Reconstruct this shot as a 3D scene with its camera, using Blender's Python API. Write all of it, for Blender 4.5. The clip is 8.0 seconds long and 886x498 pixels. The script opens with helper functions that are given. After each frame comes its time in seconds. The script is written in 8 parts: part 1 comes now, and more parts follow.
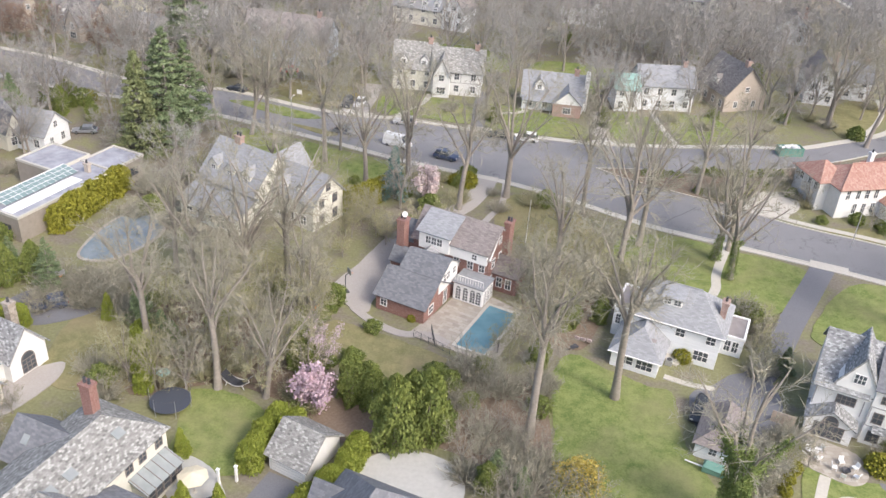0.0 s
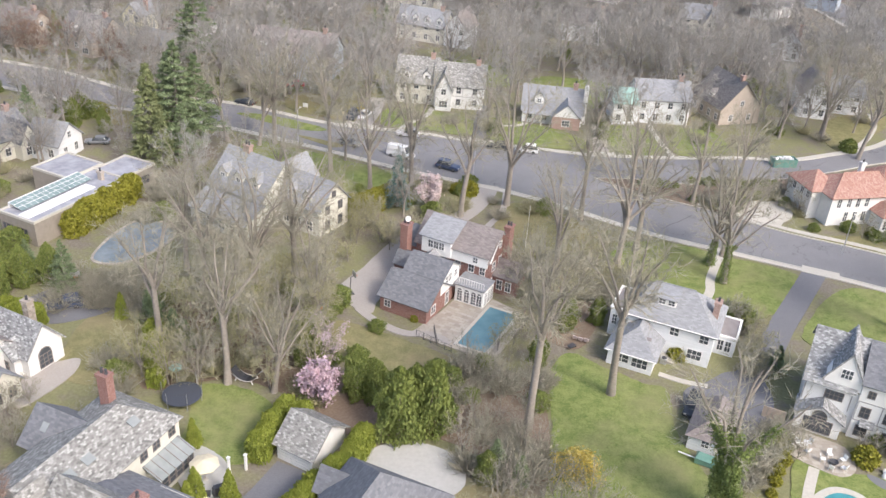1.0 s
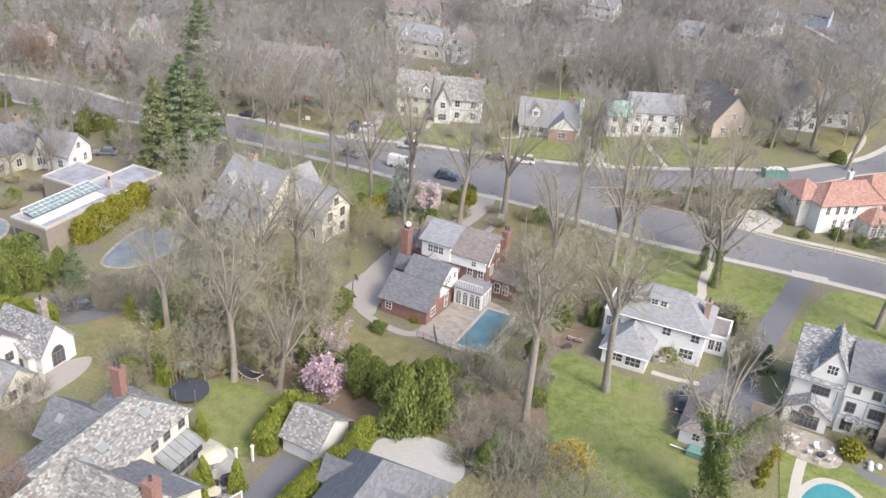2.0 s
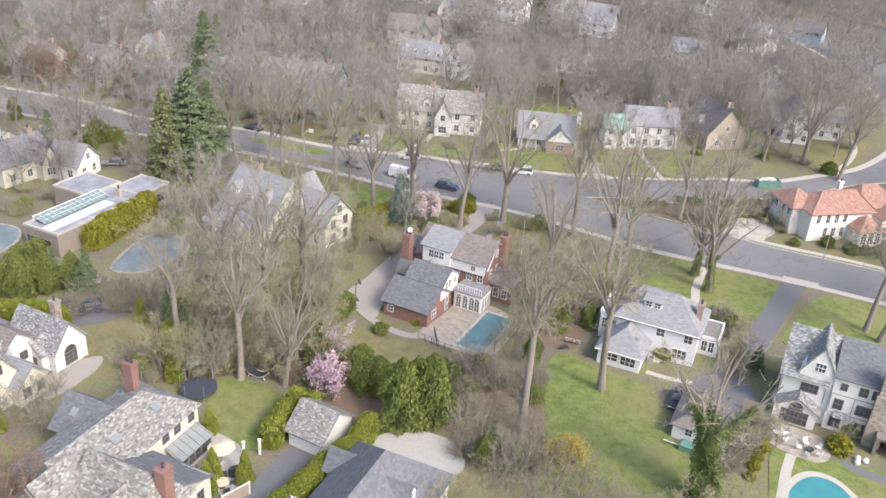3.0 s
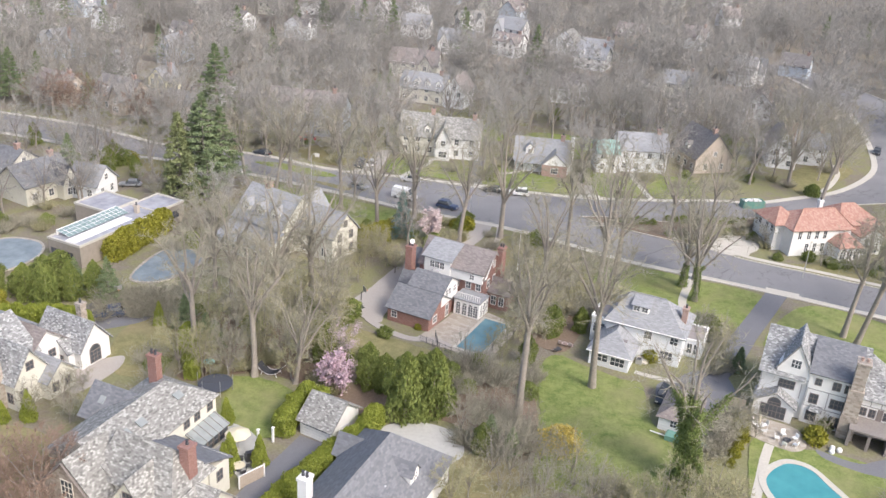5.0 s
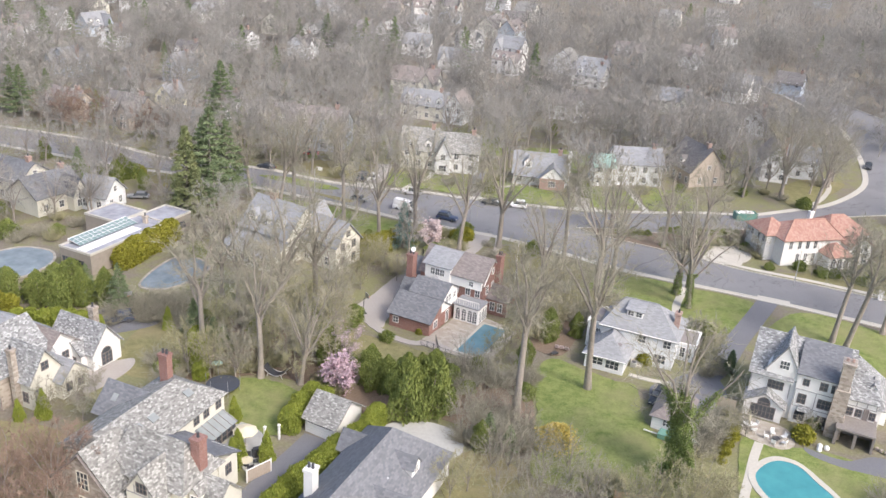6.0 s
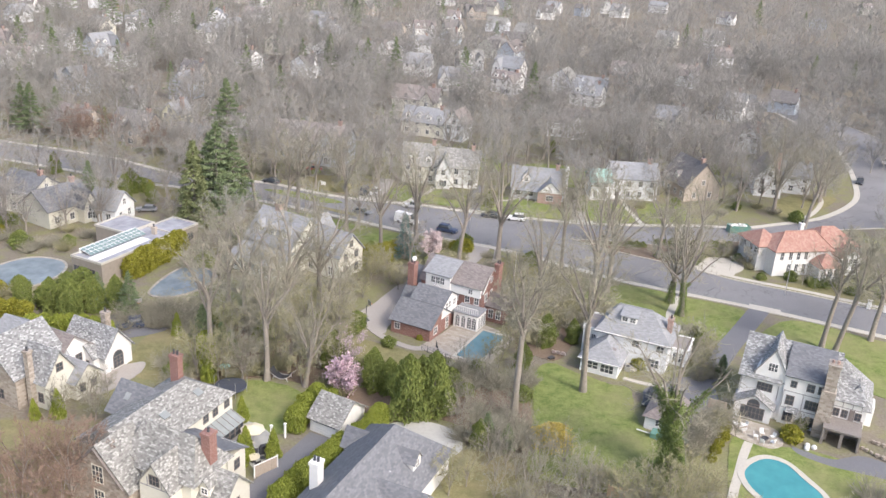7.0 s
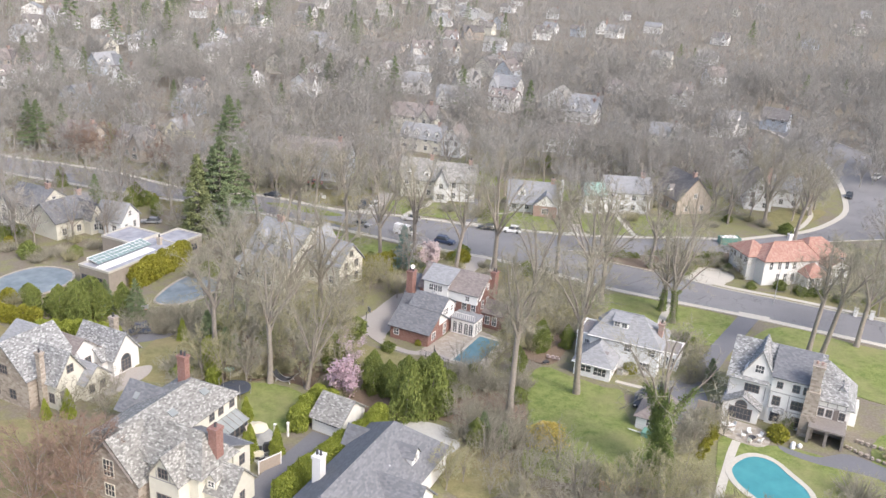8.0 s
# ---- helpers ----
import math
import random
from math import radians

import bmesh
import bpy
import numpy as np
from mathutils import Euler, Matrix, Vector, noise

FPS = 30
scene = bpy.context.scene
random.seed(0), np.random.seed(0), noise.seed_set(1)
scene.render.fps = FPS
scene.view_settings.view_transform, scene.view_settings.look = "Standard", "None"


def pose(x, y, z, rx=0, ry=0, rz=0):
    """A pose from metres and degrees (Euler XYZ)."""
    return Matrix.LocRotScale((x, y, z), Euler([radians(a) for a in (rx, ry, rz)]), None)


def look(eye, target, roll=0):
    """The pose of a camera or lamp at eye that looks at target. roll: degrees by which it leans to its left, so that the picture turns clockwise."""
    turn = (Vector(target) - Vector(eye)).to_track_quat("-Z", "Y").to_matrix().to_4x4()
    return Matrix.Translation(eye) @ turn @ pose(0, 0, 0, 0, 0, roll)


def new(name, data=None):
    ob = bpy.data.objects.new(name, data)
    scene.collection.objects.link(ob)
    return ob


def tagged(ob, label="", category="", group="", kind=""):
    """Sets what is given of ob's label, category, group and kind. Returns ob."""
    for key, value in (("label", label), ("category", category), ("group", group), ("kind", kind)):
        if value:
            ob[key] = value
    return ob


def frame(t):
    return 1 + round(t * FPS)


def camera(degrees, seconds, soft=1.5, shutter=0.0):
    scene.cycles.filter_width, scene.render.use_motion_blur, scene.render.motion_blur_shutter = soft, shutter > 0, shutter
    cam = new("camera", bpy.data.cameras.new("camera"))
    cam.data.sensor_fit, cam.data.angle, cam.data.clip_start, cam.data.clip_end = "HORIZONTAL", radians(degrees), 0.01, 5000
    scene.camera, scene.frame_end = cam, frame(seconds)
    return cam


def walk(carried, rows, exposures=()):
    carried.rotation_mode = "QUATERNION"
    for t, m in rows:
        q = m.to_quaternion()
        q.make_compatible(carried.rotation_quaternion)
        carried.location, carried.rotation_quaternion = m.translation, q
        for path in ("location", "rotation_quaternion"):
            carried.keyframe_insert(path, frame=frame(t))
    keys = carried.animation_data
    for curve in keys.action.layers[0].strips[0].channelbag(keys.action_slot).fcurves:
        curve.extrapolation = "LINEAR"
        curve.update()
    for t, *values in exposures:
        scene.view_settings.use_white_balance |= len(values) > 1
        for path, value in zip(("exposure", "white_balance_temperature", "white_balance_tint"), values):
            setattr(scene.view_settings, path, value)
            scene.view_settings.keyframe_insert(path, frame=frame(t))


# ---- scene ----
cam = camera(53.9, 8.0)
METRES, EYE, TILT, LEAN, TURN = 38.75, 68.5, -1.2, -1.5, 0.0
ROWS = [
    (0.0, 0.0, 0.0, 0.0, 1.2, -29.43, -2.12),
    (0.5, 0.0034, -0.0629, -0.003, 1.38, -28.74, -2.1),
    (1.0, 0.0046, -0.1244, -0.006, 1.36, -28.05, -2.08),
    (1.5, 0.0058, -0.1855, -0.0096, 1.3, -27.38, -2.05),
    (3.0, 0.0066, -0.3593, -0.0198, 1.25, -25.44, -2.04),
    (3.5, 0.0068, -0.42, -0.0235, 1.38, -24.82, -2.03),
    (4.0, 0.0077, -0.4811, -0.0274, 1.3, -24.18, -2.03),
    (4.5, 0.0075, -0.5431, -0.0315, 1.22, -23.55, -2.03),
    (6.0, 0.0101, -0.7318, -0.0423, 1.2, -21.57, -2.03),
    (6.5, 0.012, -0.7988, -0.0443, 1.25, -20.88, -2.01),
    (7.0, 0.0157, -0.8658, -0.0479, 1.24, -20.19, -2.0),
    (7.5, 0.0191, -0.9326, -0.0517, 1.19, -19.5, -2.0),
    (8.0, 0.0217, -0.9976, -0.06, 1.11, -18.83, -1.98),
]
walk(cam, [(t, pose(0, 0, EYE, TILT, LEAN, TURN) @ pose(METRES * x, METRES * y, METRES * z, 90 + pitch, roll, yaw)) for t, x, y, z, yaw, pitch, roll in ROWS])

# ---- world, sun ----
world = bpy.data.worlds.new("sky")
scene.world = world
world.use_nodes = True
wn = world.node_tree.nodes
sky = wn.new("ShaderNodeTexSky")
sky.sky_type = "NISHITA"
sky.sun_disc = False
sky.sun_elevation, sky.sun_rotation = radians(44), radians(138)
sky.air_density, sky.dust_density, sky.ozone_density = 1.0, 4.0, 1.0
wn["Background"].inputs["Strength"].default_value = 0.15
world.node_tree.links.new(sky.outputs["Color"], wn["Background"].inputs["Color"])

sun_data = bpy.data.lights.new("sun", "SUN")
sun_data.energy, sun_data.angle, sun_data.color = 0.95, radians(12), (1.0, 0.98, 0.95)
sun = new("sun", sun_data)
sun.matrix_world = look((67, -74, 96), (0, 0, 0))
scene.view_settings.exposure = 1.0


# ---- materials ----
class Shader:
    """A small node-building helper round one principled material."""

    def __init__(self, name, rough=0.8, metal=0.0, spec=0.3):
        self.mat = bpy.data.materials.new(name)
        self.mat.use_nodes = True
        self.t = self.mat.node_tree
        self.b = self.t.nodes["Principled BSDF"]
        self.b.inputs["Roughness"].default_value = rough
        self.b.inputs["Metallic"].default_value = metal
        self.b.inputs["Specular IOR Level"].default_value = spec

    def node(self, kind, **sets):
        n = self.t.nodes.new(kind)
        for key, value in sets.items():
            n.inputs[key].default_value = value
        return n

    def link(self, a, b):
        self.t.links.new(a, b)

    def coords(self, which):
        n = self.t.nodes.new("ShaderNodeTexCoord")
        return n.outputs[which]

    def noise(self, vec, scale, detail=4.0, rough=0.6):
        n = self.node("ShaderNodeTexNoise", Scale=scale, Detail=detail, Roughness=rough)
        self.link(vec, n.inputs["Vector"])
        return n.outputs["Fac"]

    def ramp(self, fac, stops):
        n = self.t.nodes.new("ShaderNodeValToRGB")
        while len(n.color_ramp.elements) < len(stops):
            n.color_ramp.elements.new(0.5)
        for e, (at, col) in zip(n.color_ramp.elements, stops):
            e.position, e.color = at, (*col, 1)
        self.link(fac, n.inputs["Fac"])
        return n.outputs["Color"]

    def mix(self, fac, a, b, mode="MIX"):
        n = self.t.nodes.new("ShaderNodeMix")
        n.data_type, n.blend_type = "RGBA", mode
        for slot, value in ((0, fac), (6, a), (7, b)):
            if isinstance(value, (int, float)):
                n.inputs[slot].default_value = value
            elif isinstance(value, tuple):
                n.inputs[slot].default_value = (*value, 1)
            else:
                self.link(value, n.inputs[slot])
        return n.outputs[2]

    def bump(self, height, strength=0.3, distance=0.05):
        n = self.node("ShaderNodeBump", Strength=strength, Distance=distance)
        self.link(height, n.inputs["Height"])
        self.link(n.outputs["Normal"], self.b.inputs["Normal"])

    def base(self, col):
        if isinstance(col, tuple):
            self.b.inputs["Base Color"].default_value = (*col, 1)
        else:
            self.link(col, self.b.inputs["Base Color"])
        return self.mat


def speckled(name, a, b, scale=2.0, big=0.15, rough=0.85, spec=0.3, metal=0.0, bump=0.2):
    """Two tones mixed by a fine and a coarse noise, with a little relief."""
    s = Shader(name, rough, metal, spec)
    v = s.coords("Object")
    fine, coarse = s.noise(v, scale), s.noise(v, big, 3.0)
    f = s.ramp(fine, [(0.3, a), (0.7, b)])
    mid = tuple((p + q) / 2 for p, q in zip(a, b))
    col = s.mix(0.45, f, s.ramp(coarse, [(0.3, mid), (0.7, b)]))
    if bump:
        s.bump(fine, bump)
    return s.base(col)


def shingle(name, tones, mortar, w, h, rough=0.75, bump=0.4, blotch=0.25):
    """Courses of slates, shingles or bricks, each with its own tone."""
    s = Shader(name, rough)
    uv = s.coords("UV")
    br = s.node("ShaderNodeTexBrick", Scale=1.0)
    br.inputs["Color1"].default_value, br.inputs["Color2"].default_value = (0, 0, 0, 1), (1, 1, 1, 1)
    br.inputs["Mortar"].default_value = (0.5, 0.5, 0.5, 1)
    br.inputs["Mortar Size"].default_value = 0.03 * h
    br.inputs["Brick Width"].default_value, br.inputs["Row Height"].default_value = w, h
    s.link(uv, br.inputs["Vector"])
    steps = [(0.04 + 0.92 * i / max(1, len(tones) - 1), c) for i, c in enumerate(tones)]
    col = s.ramp(br.outputs["Color"], steps)
    col = s.mix(br.outputs["Fac"], col, mortar)
    wide = s.noise(s.coords("Object"), 0.35, 5.0)
    col = s.mix(blotch, col, s.ramp(wide, [(0.3, tones[0]), (0.7, tones[-1])]))
    s.bump(br.outputs["Color"], bump, 0.03)
    return s.base(col)


def leafy(name, tones, rough=0.6):
    """Foliage whose tone varies from clump to clump."""
    s = Shader(name, rough, 0.0, 0.25)
    geo = s.t.nodes.new("ShaderNodeNewGeometry")
    n = s.noise(s.coords("Object"), 0.6, 3.0)
    a = s.ramp(geo.outputs["Random Per Island"], [(i / max(1, len(tones) - 1), c) for i, c in enumerate(tones)])
    b = s.ramp(n, [(0.35, tones[0]), (0.65, tones[-1])])
    return s.base(s.mix(0.4, a, b))


def twiggy(name, tones):
    """Bark of thin twigs; tone varies from tree to tree and twig to twig."""
    s = Shader(name, 0.9, 0.0, 0.15)
    geo = s.t.nodes.new("ShaderNodeNewGeometry")
    info = s.t.nodes.new("ShaderNodeObjectInfo")
    a = s.ramp(geo.outputs["Random Per Island"], [(i / (len(tones) - 1), c) for i, c in enumerate(tones)])
    b = s.ramp(info.outputs["Random"], [(i / (len(tones) - 1), c) for i, c in enumerate(tones)])
    wide = s.noise(s.coords("Object"), 0.07, 3.0)
    c = s.ramp(wide, [(0.32 + 0.36 * i / (len(tones) - 1), c) for i, c in enumerate(tones)])
    return s.base(s.mix(0.4, s.mix(0.45, a, b), c))


def ground_material():
    s = Shader("litter_and_grass", 0.95, 0.0, 0.1)
    v = s.coords("Object")
    big, mid, fine = s.noise(v, 0.035, 4.0), s.noise(v, 0.3, 5.0), s.noise(v, 2.5, 6.0, 0.7)
    litter = s.ramp(fine, [(0.3, (0.15, 0.128, 0.108)), (0.7, (0.26, 0.225, 0.192))])
    dull = s.ramp(fine, [(0.3, (0.17, 0.172, 0.09)), (0.7, (0.26, 0.25, 0.14))])
    f = s.ramp(s.mix(0.45, big, mid), [(0.44, (0.1, 0.1, 0.1)), (0.55, (1, 1, 1))])
    sep = s.t.nodes.new("ShaderNodeSeparateXYZ")
    s.link(v, sep.inputs[0])
    away = s.node("ShaderNodeMapRange")
    away.inputs["From Min"].default_value, away.inputs["From Max"].default_value = 215, 290
    s.link(sep.outputs["Y"], away.inputs["Value"])
    woods = s.ramp(away.outputs["Result"], [(0.0, (0, 0, 0)), (1.0, (0.8, 0.8, 0.8))])
    col = s.mix(s.mix(woods, f, (0, 0, 0)), litter, dull)
    s.bump(fine, 0.5, 0.15)
    return s.base(col)


def lawn_material(name, a, b, c):
    s = Shader(name, 0.95, 0.0, 0.1)
    v = s.coords("Object")
    big, mid, fine = s.noise(v, 0.09, 4.0), s.noise(v, 0.6, 5.0, 0.7), s.noise(v, 5.0, 6.0, 0.75)
    col = s.ramp(s.mix(0.5, mid, fine), [(0.41, a), (0.59, b)])
    col = s.mix(s.ramp(big, [(0.45, (0, 0, 0)), (0.68, (0.75, 0.75, 0.75))]), col, c)
    s.bump(fine, 0.4, 0.08)
    return s.base(col)


def water_material(name, a, b, rough):
    s = Shader(name, rough, 0.0, 0.5)
    v = s.coords("Object")
    s.bump(s.noise(v, 3.0), 0.05, 0.02)
    return s.base(s.ramp(s.noise(v, 0.35, 4.0), [(0.35, a), (0.7, b)]))


def road_material():
    """Worn asphalt with pale patches and dark sealed cracks."""
    s = Shader("road_asphalt", 0.9, 0.0, 0.25)
    v = s.coords("Object")
    fine, wide, mid = s.noise(v, 6.0), s.noise(v, 0.06, 3.0), s.noise(v, 0.5, 4.0)
    col = s.mix(0.45, s.ramp(fine, [(0.3, (0.17, 0.167, 0.176)), (0.7, (0.25, 0.245, 0.255))]), s.ramp(wide, [(0.35, (0.18, 0.177, 0.186)), (0.65, (0.26, 0.254, 0.262))]))
    bend = s.node("ShaderNodeVectorMath")
    bend.operation = "ADD"
    s.link(v, bend.inputs[0])
    s.link(s.ramp(mid, [(0.2, (0, 0, 0)), (0.8, (6, 6, 0))]), bend.inputs[1])
    cells = s.node("ShaderNodeTexVoronoi", Scale=0.1)
    cells.feature = "DISTANCE_TO_EDGE"
    s.link(bend.outputs[0], cells.inputs["Vector"])
    seam = s.ramp(cells.outputs["Distance"], [(0.0, (1, 1, 1)), (0.014, (0, 0, 0))])
    broken = s.ramp(s.noise(v, 0.11, 2.0), [(0.42, (0, 0, 0)), (0.56, (0.75, 0.75, 0.75))])
    s.bump(fine, 0.2)
    return s.base(s.mix(s.mix(1.0, seam, broken, "MULTIPLY"), col, (0.085, 0.083, 0.088)))


M_GROUND = ground_material()
M_LAWN = lawn_material("lawn_grass", (0.122, 0.165, 0.05), (0.245, 0.275, 0.1), (0.26, 0.245, 0.125))
M_LAWN_DULL = lawn_material("winter_grass", (0.17, 0.165, 0.08), (0.27, 0.245, 0.13), (0.27, 0.225, 0.14))
M_MULCH = speckled("mulch", (0.12, 0.085, 0.06), (0.25, 0.19, 0.145), 3.0, 0.2, bump=0.6)
M_ROAD = road_material()
M_DRIVE = speckled("drive_asphalt", (0.13, 0.13, 0.145), (0.2, 0.2, 0.215), 6.0, 0.15)
M_CONCRETE = speckled("concrete", (0.4, 0.375, 0.335), (0.55, 0.52, 0.465), 3.0, 0.2)
M_PAVING = shingle("flagstone", [(0.31, 0.27, 0.23), (0.39, 0.35, 0.3), (0.46, 0.42, 0.37)], (0.27, 0.24, 0.21), 0.9, 0.6)
M_PALE = speckled("pale_court", (0.38, 0.375, 0.36), (0.48, 0.475, 0.46), 2.0, 0.12)
M_GRAVEL = speckled("gravel_drive", (0.31, 0.28, 0.26), (0.41, 0.38, 0.355), 5.0, 0.15)
M_SLATE = shingle("mottled_slate", [(0.14, 0.142, 0.146), (0.3, 0.303, 0.306), (0.19, 0.191, 0.194), (0.5, 0.505, 0.508), (0.25, 0.25, 0.256)], (0.15, 0.145, 0.145), 0.34, 0.2, blotch=0.15)
M_SLATE_WARM = shingle("warm_slate", [(0.15, 0.146, 0.139), (0.29, 0.284, 0.27), (0.2, 0.194, 0.184), (0.475, 0.466, 0.445), (0.25, 0.243, 0.23)], (0.145, 0.142, 0.138), 0.34, 0.2, blotch=0.15)
M_SLATE_GREY = shingle("grey_slate", [(0.13, 0.134, 0.148), (0.17, 0.174, 0.19), (0.215, 0.219, 0.236)], (0.14, 0.14, 0.155), 0.45, 0.25)
M_SHINGLE = shingle("grey_shingle", [(0.23, 0.235, 0.25), (0.29, 0.295, 0.312), (0.335, 0.34, 0.358)], (0.21, 0.21, 0.22), 0.5, 0.2)
M_SHINGLE_TAN = shingle("tan_shingle", [(0.18, 0.155, 0.15), (0.24, 0.21, 0.205), (0.29, 0.255, 0.245)], (0.15, 0.13, 0.125), 0.5, 0.2)
M_SHINGLE_DARK = shingle("dark_shingle", [(0.13, 0.12, 0.118), (0.19, 0.176, 0.172), (0.25, 0.235, 0.23)], (0.1, 0.1, 0.1), 0.5, 0.2)
M_TERRACOTTA = shingle("terracotta", [(0.32, 0.165, 0.13), (0.39, 0.225, 0.18), (0.45, 0.3, 0.25)], (0.24, 0.13, 0.11), 0.3, 0.4, bump=0.8)
M_BRICK = shingle("red_brick", [(0.21, 0.105, 0.09), (0.27, 0.145, 0.125), (0.33, 0.195, 0.17)], (0.42, 0.36, 0.32), 0.21, 0.075)
M_BRICK_PALE = shingle("weathered_brick", [(0.29, 0.185, 0.155), (0.37, 0.255, 0.22), (0.45, 0.335, 0.3)], (0.45, 0.4, 0.36), 0.21, 0.075)
M_STONE = shingle("field_stone", [(0.24, 0.2, 0.17), (0.36, 0.31, 0.27), (0.47, 0.42, 0.37)], (0.4, 0.37, 0.33), 0.5, 0.3)
M_STUCCO = speckled("white_stucco", (0.66, 0.655, 0.65), (0.77, 0.765, 0.76), 1.5, 0.25)
M_CREAM = speckled("cream_stucco", (0.58, 0.56, 0.49), (0.68, 0.66, 0.585), 1.5, 0.25)
M_SIDING = shingle("white_siding", [(0.67, 0.68, 0.7), (0.73, 0.74, 0.765), (0.77, 0.78, 0.8)], (0.6, 0.61, 0.635), 4.0, 0.2, bump=0.2)
M_TAN = speckled("tan_stucco", (0.4, 0.34, 0.29), (0.5, 0.435, 0.375), 1.5, 0.25)
M_BUTTER = speckled("pale_yellow_siding", (0.62, 0.58, 0.38), (0.7, 0.66, 0.47), 1.5, 0.25)
M_BLUEGREY = speckled("bluegrey_siding", (0.38, 0.43, 0.5), (0.48, 0.53, 0.6), 1.5, 0.25)
M_TRIM = speckled("white_paint", (0.74, 0.73, 0.72), (0.84, 0.83, 0.82), 2.0, 0.3, rough=0.55, bump=0)
M_TIMBER = speckled("dark_timber", (0.14, 0.12, 0.11), (0.24, 0.21, 0.2), 4.0, 0.5)
M_BEAM = speckled("faded_timber", (0.24, 0.23, 0.235), (0.36, 0.35, 0.355), 4.0, 0.5)
M_WOOD = speckled("weathered_wood", (0.32, 0.26, 0.21), (0.46, 0.39, 0.33), 4.0, 0.5)
M_DECK = speckled("grey_deck_boards", (0.17, 0.15, 0.14), (0.27, 0.245, 0.23), 4.0, 0.5)
M_FENCE = speckled("cedar_fence", (0.4, 0.26, 0.16), (0.54, 0.38, 0.26), 4.0, 0.5)
M_GLASS = speckled("window_glass", (0.05, 0.055, 0.065), (0.1, 0.11, 0.125), 0.7, 0.2, rough=0.12, spec=0.5, bump=0)
M_SKYLIGHT = speckled("skylight_glass", (0.15, 0.215, 0.215), (0.25, 0.32, 0.32), 0.7, 0.2, rough=0.15, spec=0.5, bump=0)
M_SHEET = speckled("grey_glazing", (0.22, 0.24, 0.24), (0.33, 0.35, 0.35), 0.8, 0.2, rough=0.2, spec=0.5, bump=0)
M_MEMBRANE = speckled("roof_membrane", (0.15, 0.15, 0.175), (0.42, 0.42, 0.46), 0.6, 0.15, rough=0.5)
M_TAUPE = speckled("taupe_render", (0.24, 0.21, 0.18), (0.33, 0.29, 0.255), 1.5, 0.25)
M_FLATROOF = speckled("flat_roof_tar", (0.2, 0.18, 0.18), (0.3, 0.27, 0.27), 1.0, 0.3)
M_COPPER = speckled("green_copper", (0.2, 0.34, 0.31), (0.32, 0.46, 0.42), 1.0, 0.3)
M_METAL = speckled("dark_metal", (0.04, 0.04, 0.045), (0.09, 0.09, 0.1), 3.0, 0.5, rough=0.5, bump=0)
M_GREYMETAL = speckled("grey_metal", (0.4, 0.4, 0.42), (0.55, 0.55, 0.57), 3.0, 0.5, rough=0.4, metal=0.6, bump=0)
M_POOL = water_material("pool_cover_teal", (0.09, 0.2, 0.25), (0.15, 0.28, 0.33), 0.45)
M_POOL_TEAL = water_material("pool_cover_turquoise", (0.05, 0.24, 0.27), (0.08, 0.31, 0.34), 0.4)
M_COVER = water_material("pool_cover_grey", (0.15, 0.185, 0.21), (0.27, 0.31, 0.34), 0.5)
M_TARP = speckled("green_tarp", (0.1, 0.22, 0.19), (0.18, 0.33, 0.28), 1.0, 0.3, rough=0.5)
M_BARK = speckled("grey_bark", (0.19, 0.165, 0.143), (0.35, 0.312, 0.28), 3.0, 0.3, rough=0.95, bump=0.7)
M_TWIG = twiggy("bare_twigs", [(0.235, 0.219, 0.172), (0.32, 0.3, 0.24), (0.41, 0.386, 0.316)])
# Far twigs: distance haze mixed into the colour, greyer and bluer than near twigs
M_TWIG_HAZED = twiggy("hazed_brown_twigs", [(0.25, 0.237, 0.223), (0.328, 0.312, 0.295), (0.4, 0.382, 0.363)])
M_TWIG_RED = twiggy("red_twigs", [(0.21, 0.145, 0.112), (0.28, 0.2, 0.158), (0.34, 0.255, 0.205)])
M_TWIG_OLIVE = twiggy("budding_twigs", [(0.26, 0.245, 0.15), (0.34, 0.32, 0.2), (0.42, 0.392, 0.255)])
M_PINE = leafy("pine_needles", [(0.12, 0.165, 0.085), (0.17, 0.215, 0.112), (0.225, 0.27, 0.145)])
M_PINE_OLIVE = leafy("olive_needles", [(0.14, 0.165, 0.075), (0.19, 0.215, 0.1), (0.25, 0.27, 0.135)])
M_SPRUCE = leafy("blue_spruce_needles", [(0.09, 0.16, 0.14), (0.14, 0.22, 0.2), (0.19, 0.27, 0.24)])
M_ARBOR = leafy("arborvitae_leaves", [(0.15, 0.185, 0.03), (0.225, 0.265, 0.045), (0.31, 0.34, 0.07)])
M_EVERGREEN = leafy("evergreen_leaves", [(0.1, 0.13, 0.036), (0.165, 0.2, 0.054), (0.24, 0.275, 0.08)])
M_HEDGE_GOLD = leafy("golden_hedge_leaves", [(0.15, 0.152, 0.018), (0.235, 0.226, 0.03), (0.3, 0.285, 0.045)])
M_PINK = leafy("pink_blossom", [(0.4, 0.265, 0.325), (0.49, 0.365, 0.415), (0.57, 0.455, 0.5)])
M_MAUVE = leafy("mauve_blossom", [(0.4, 0.3, 0.34), (0.48, 0.38, 0.42), (0.56, 0.46, 0.5)])
M_PALEPINK = leafy("pale_blossom", [(0.55, 0.42, 0.42), (0.66, 0.54, 0.54), (0.75, 0.65, 0.65)])
M_FORSYTHIA = leafy("forsythia_blossom", [(0.4, 0.31, 0.06), (0.5, 0.38, 0.08), (0.42, 0.36, 0.14)])
M_IVY = leafy("ivy_leaves", [(0.1, 0.14, 0.042), (0.16, 0.21, 0.062), (0.23, 0.28, 0.09)])


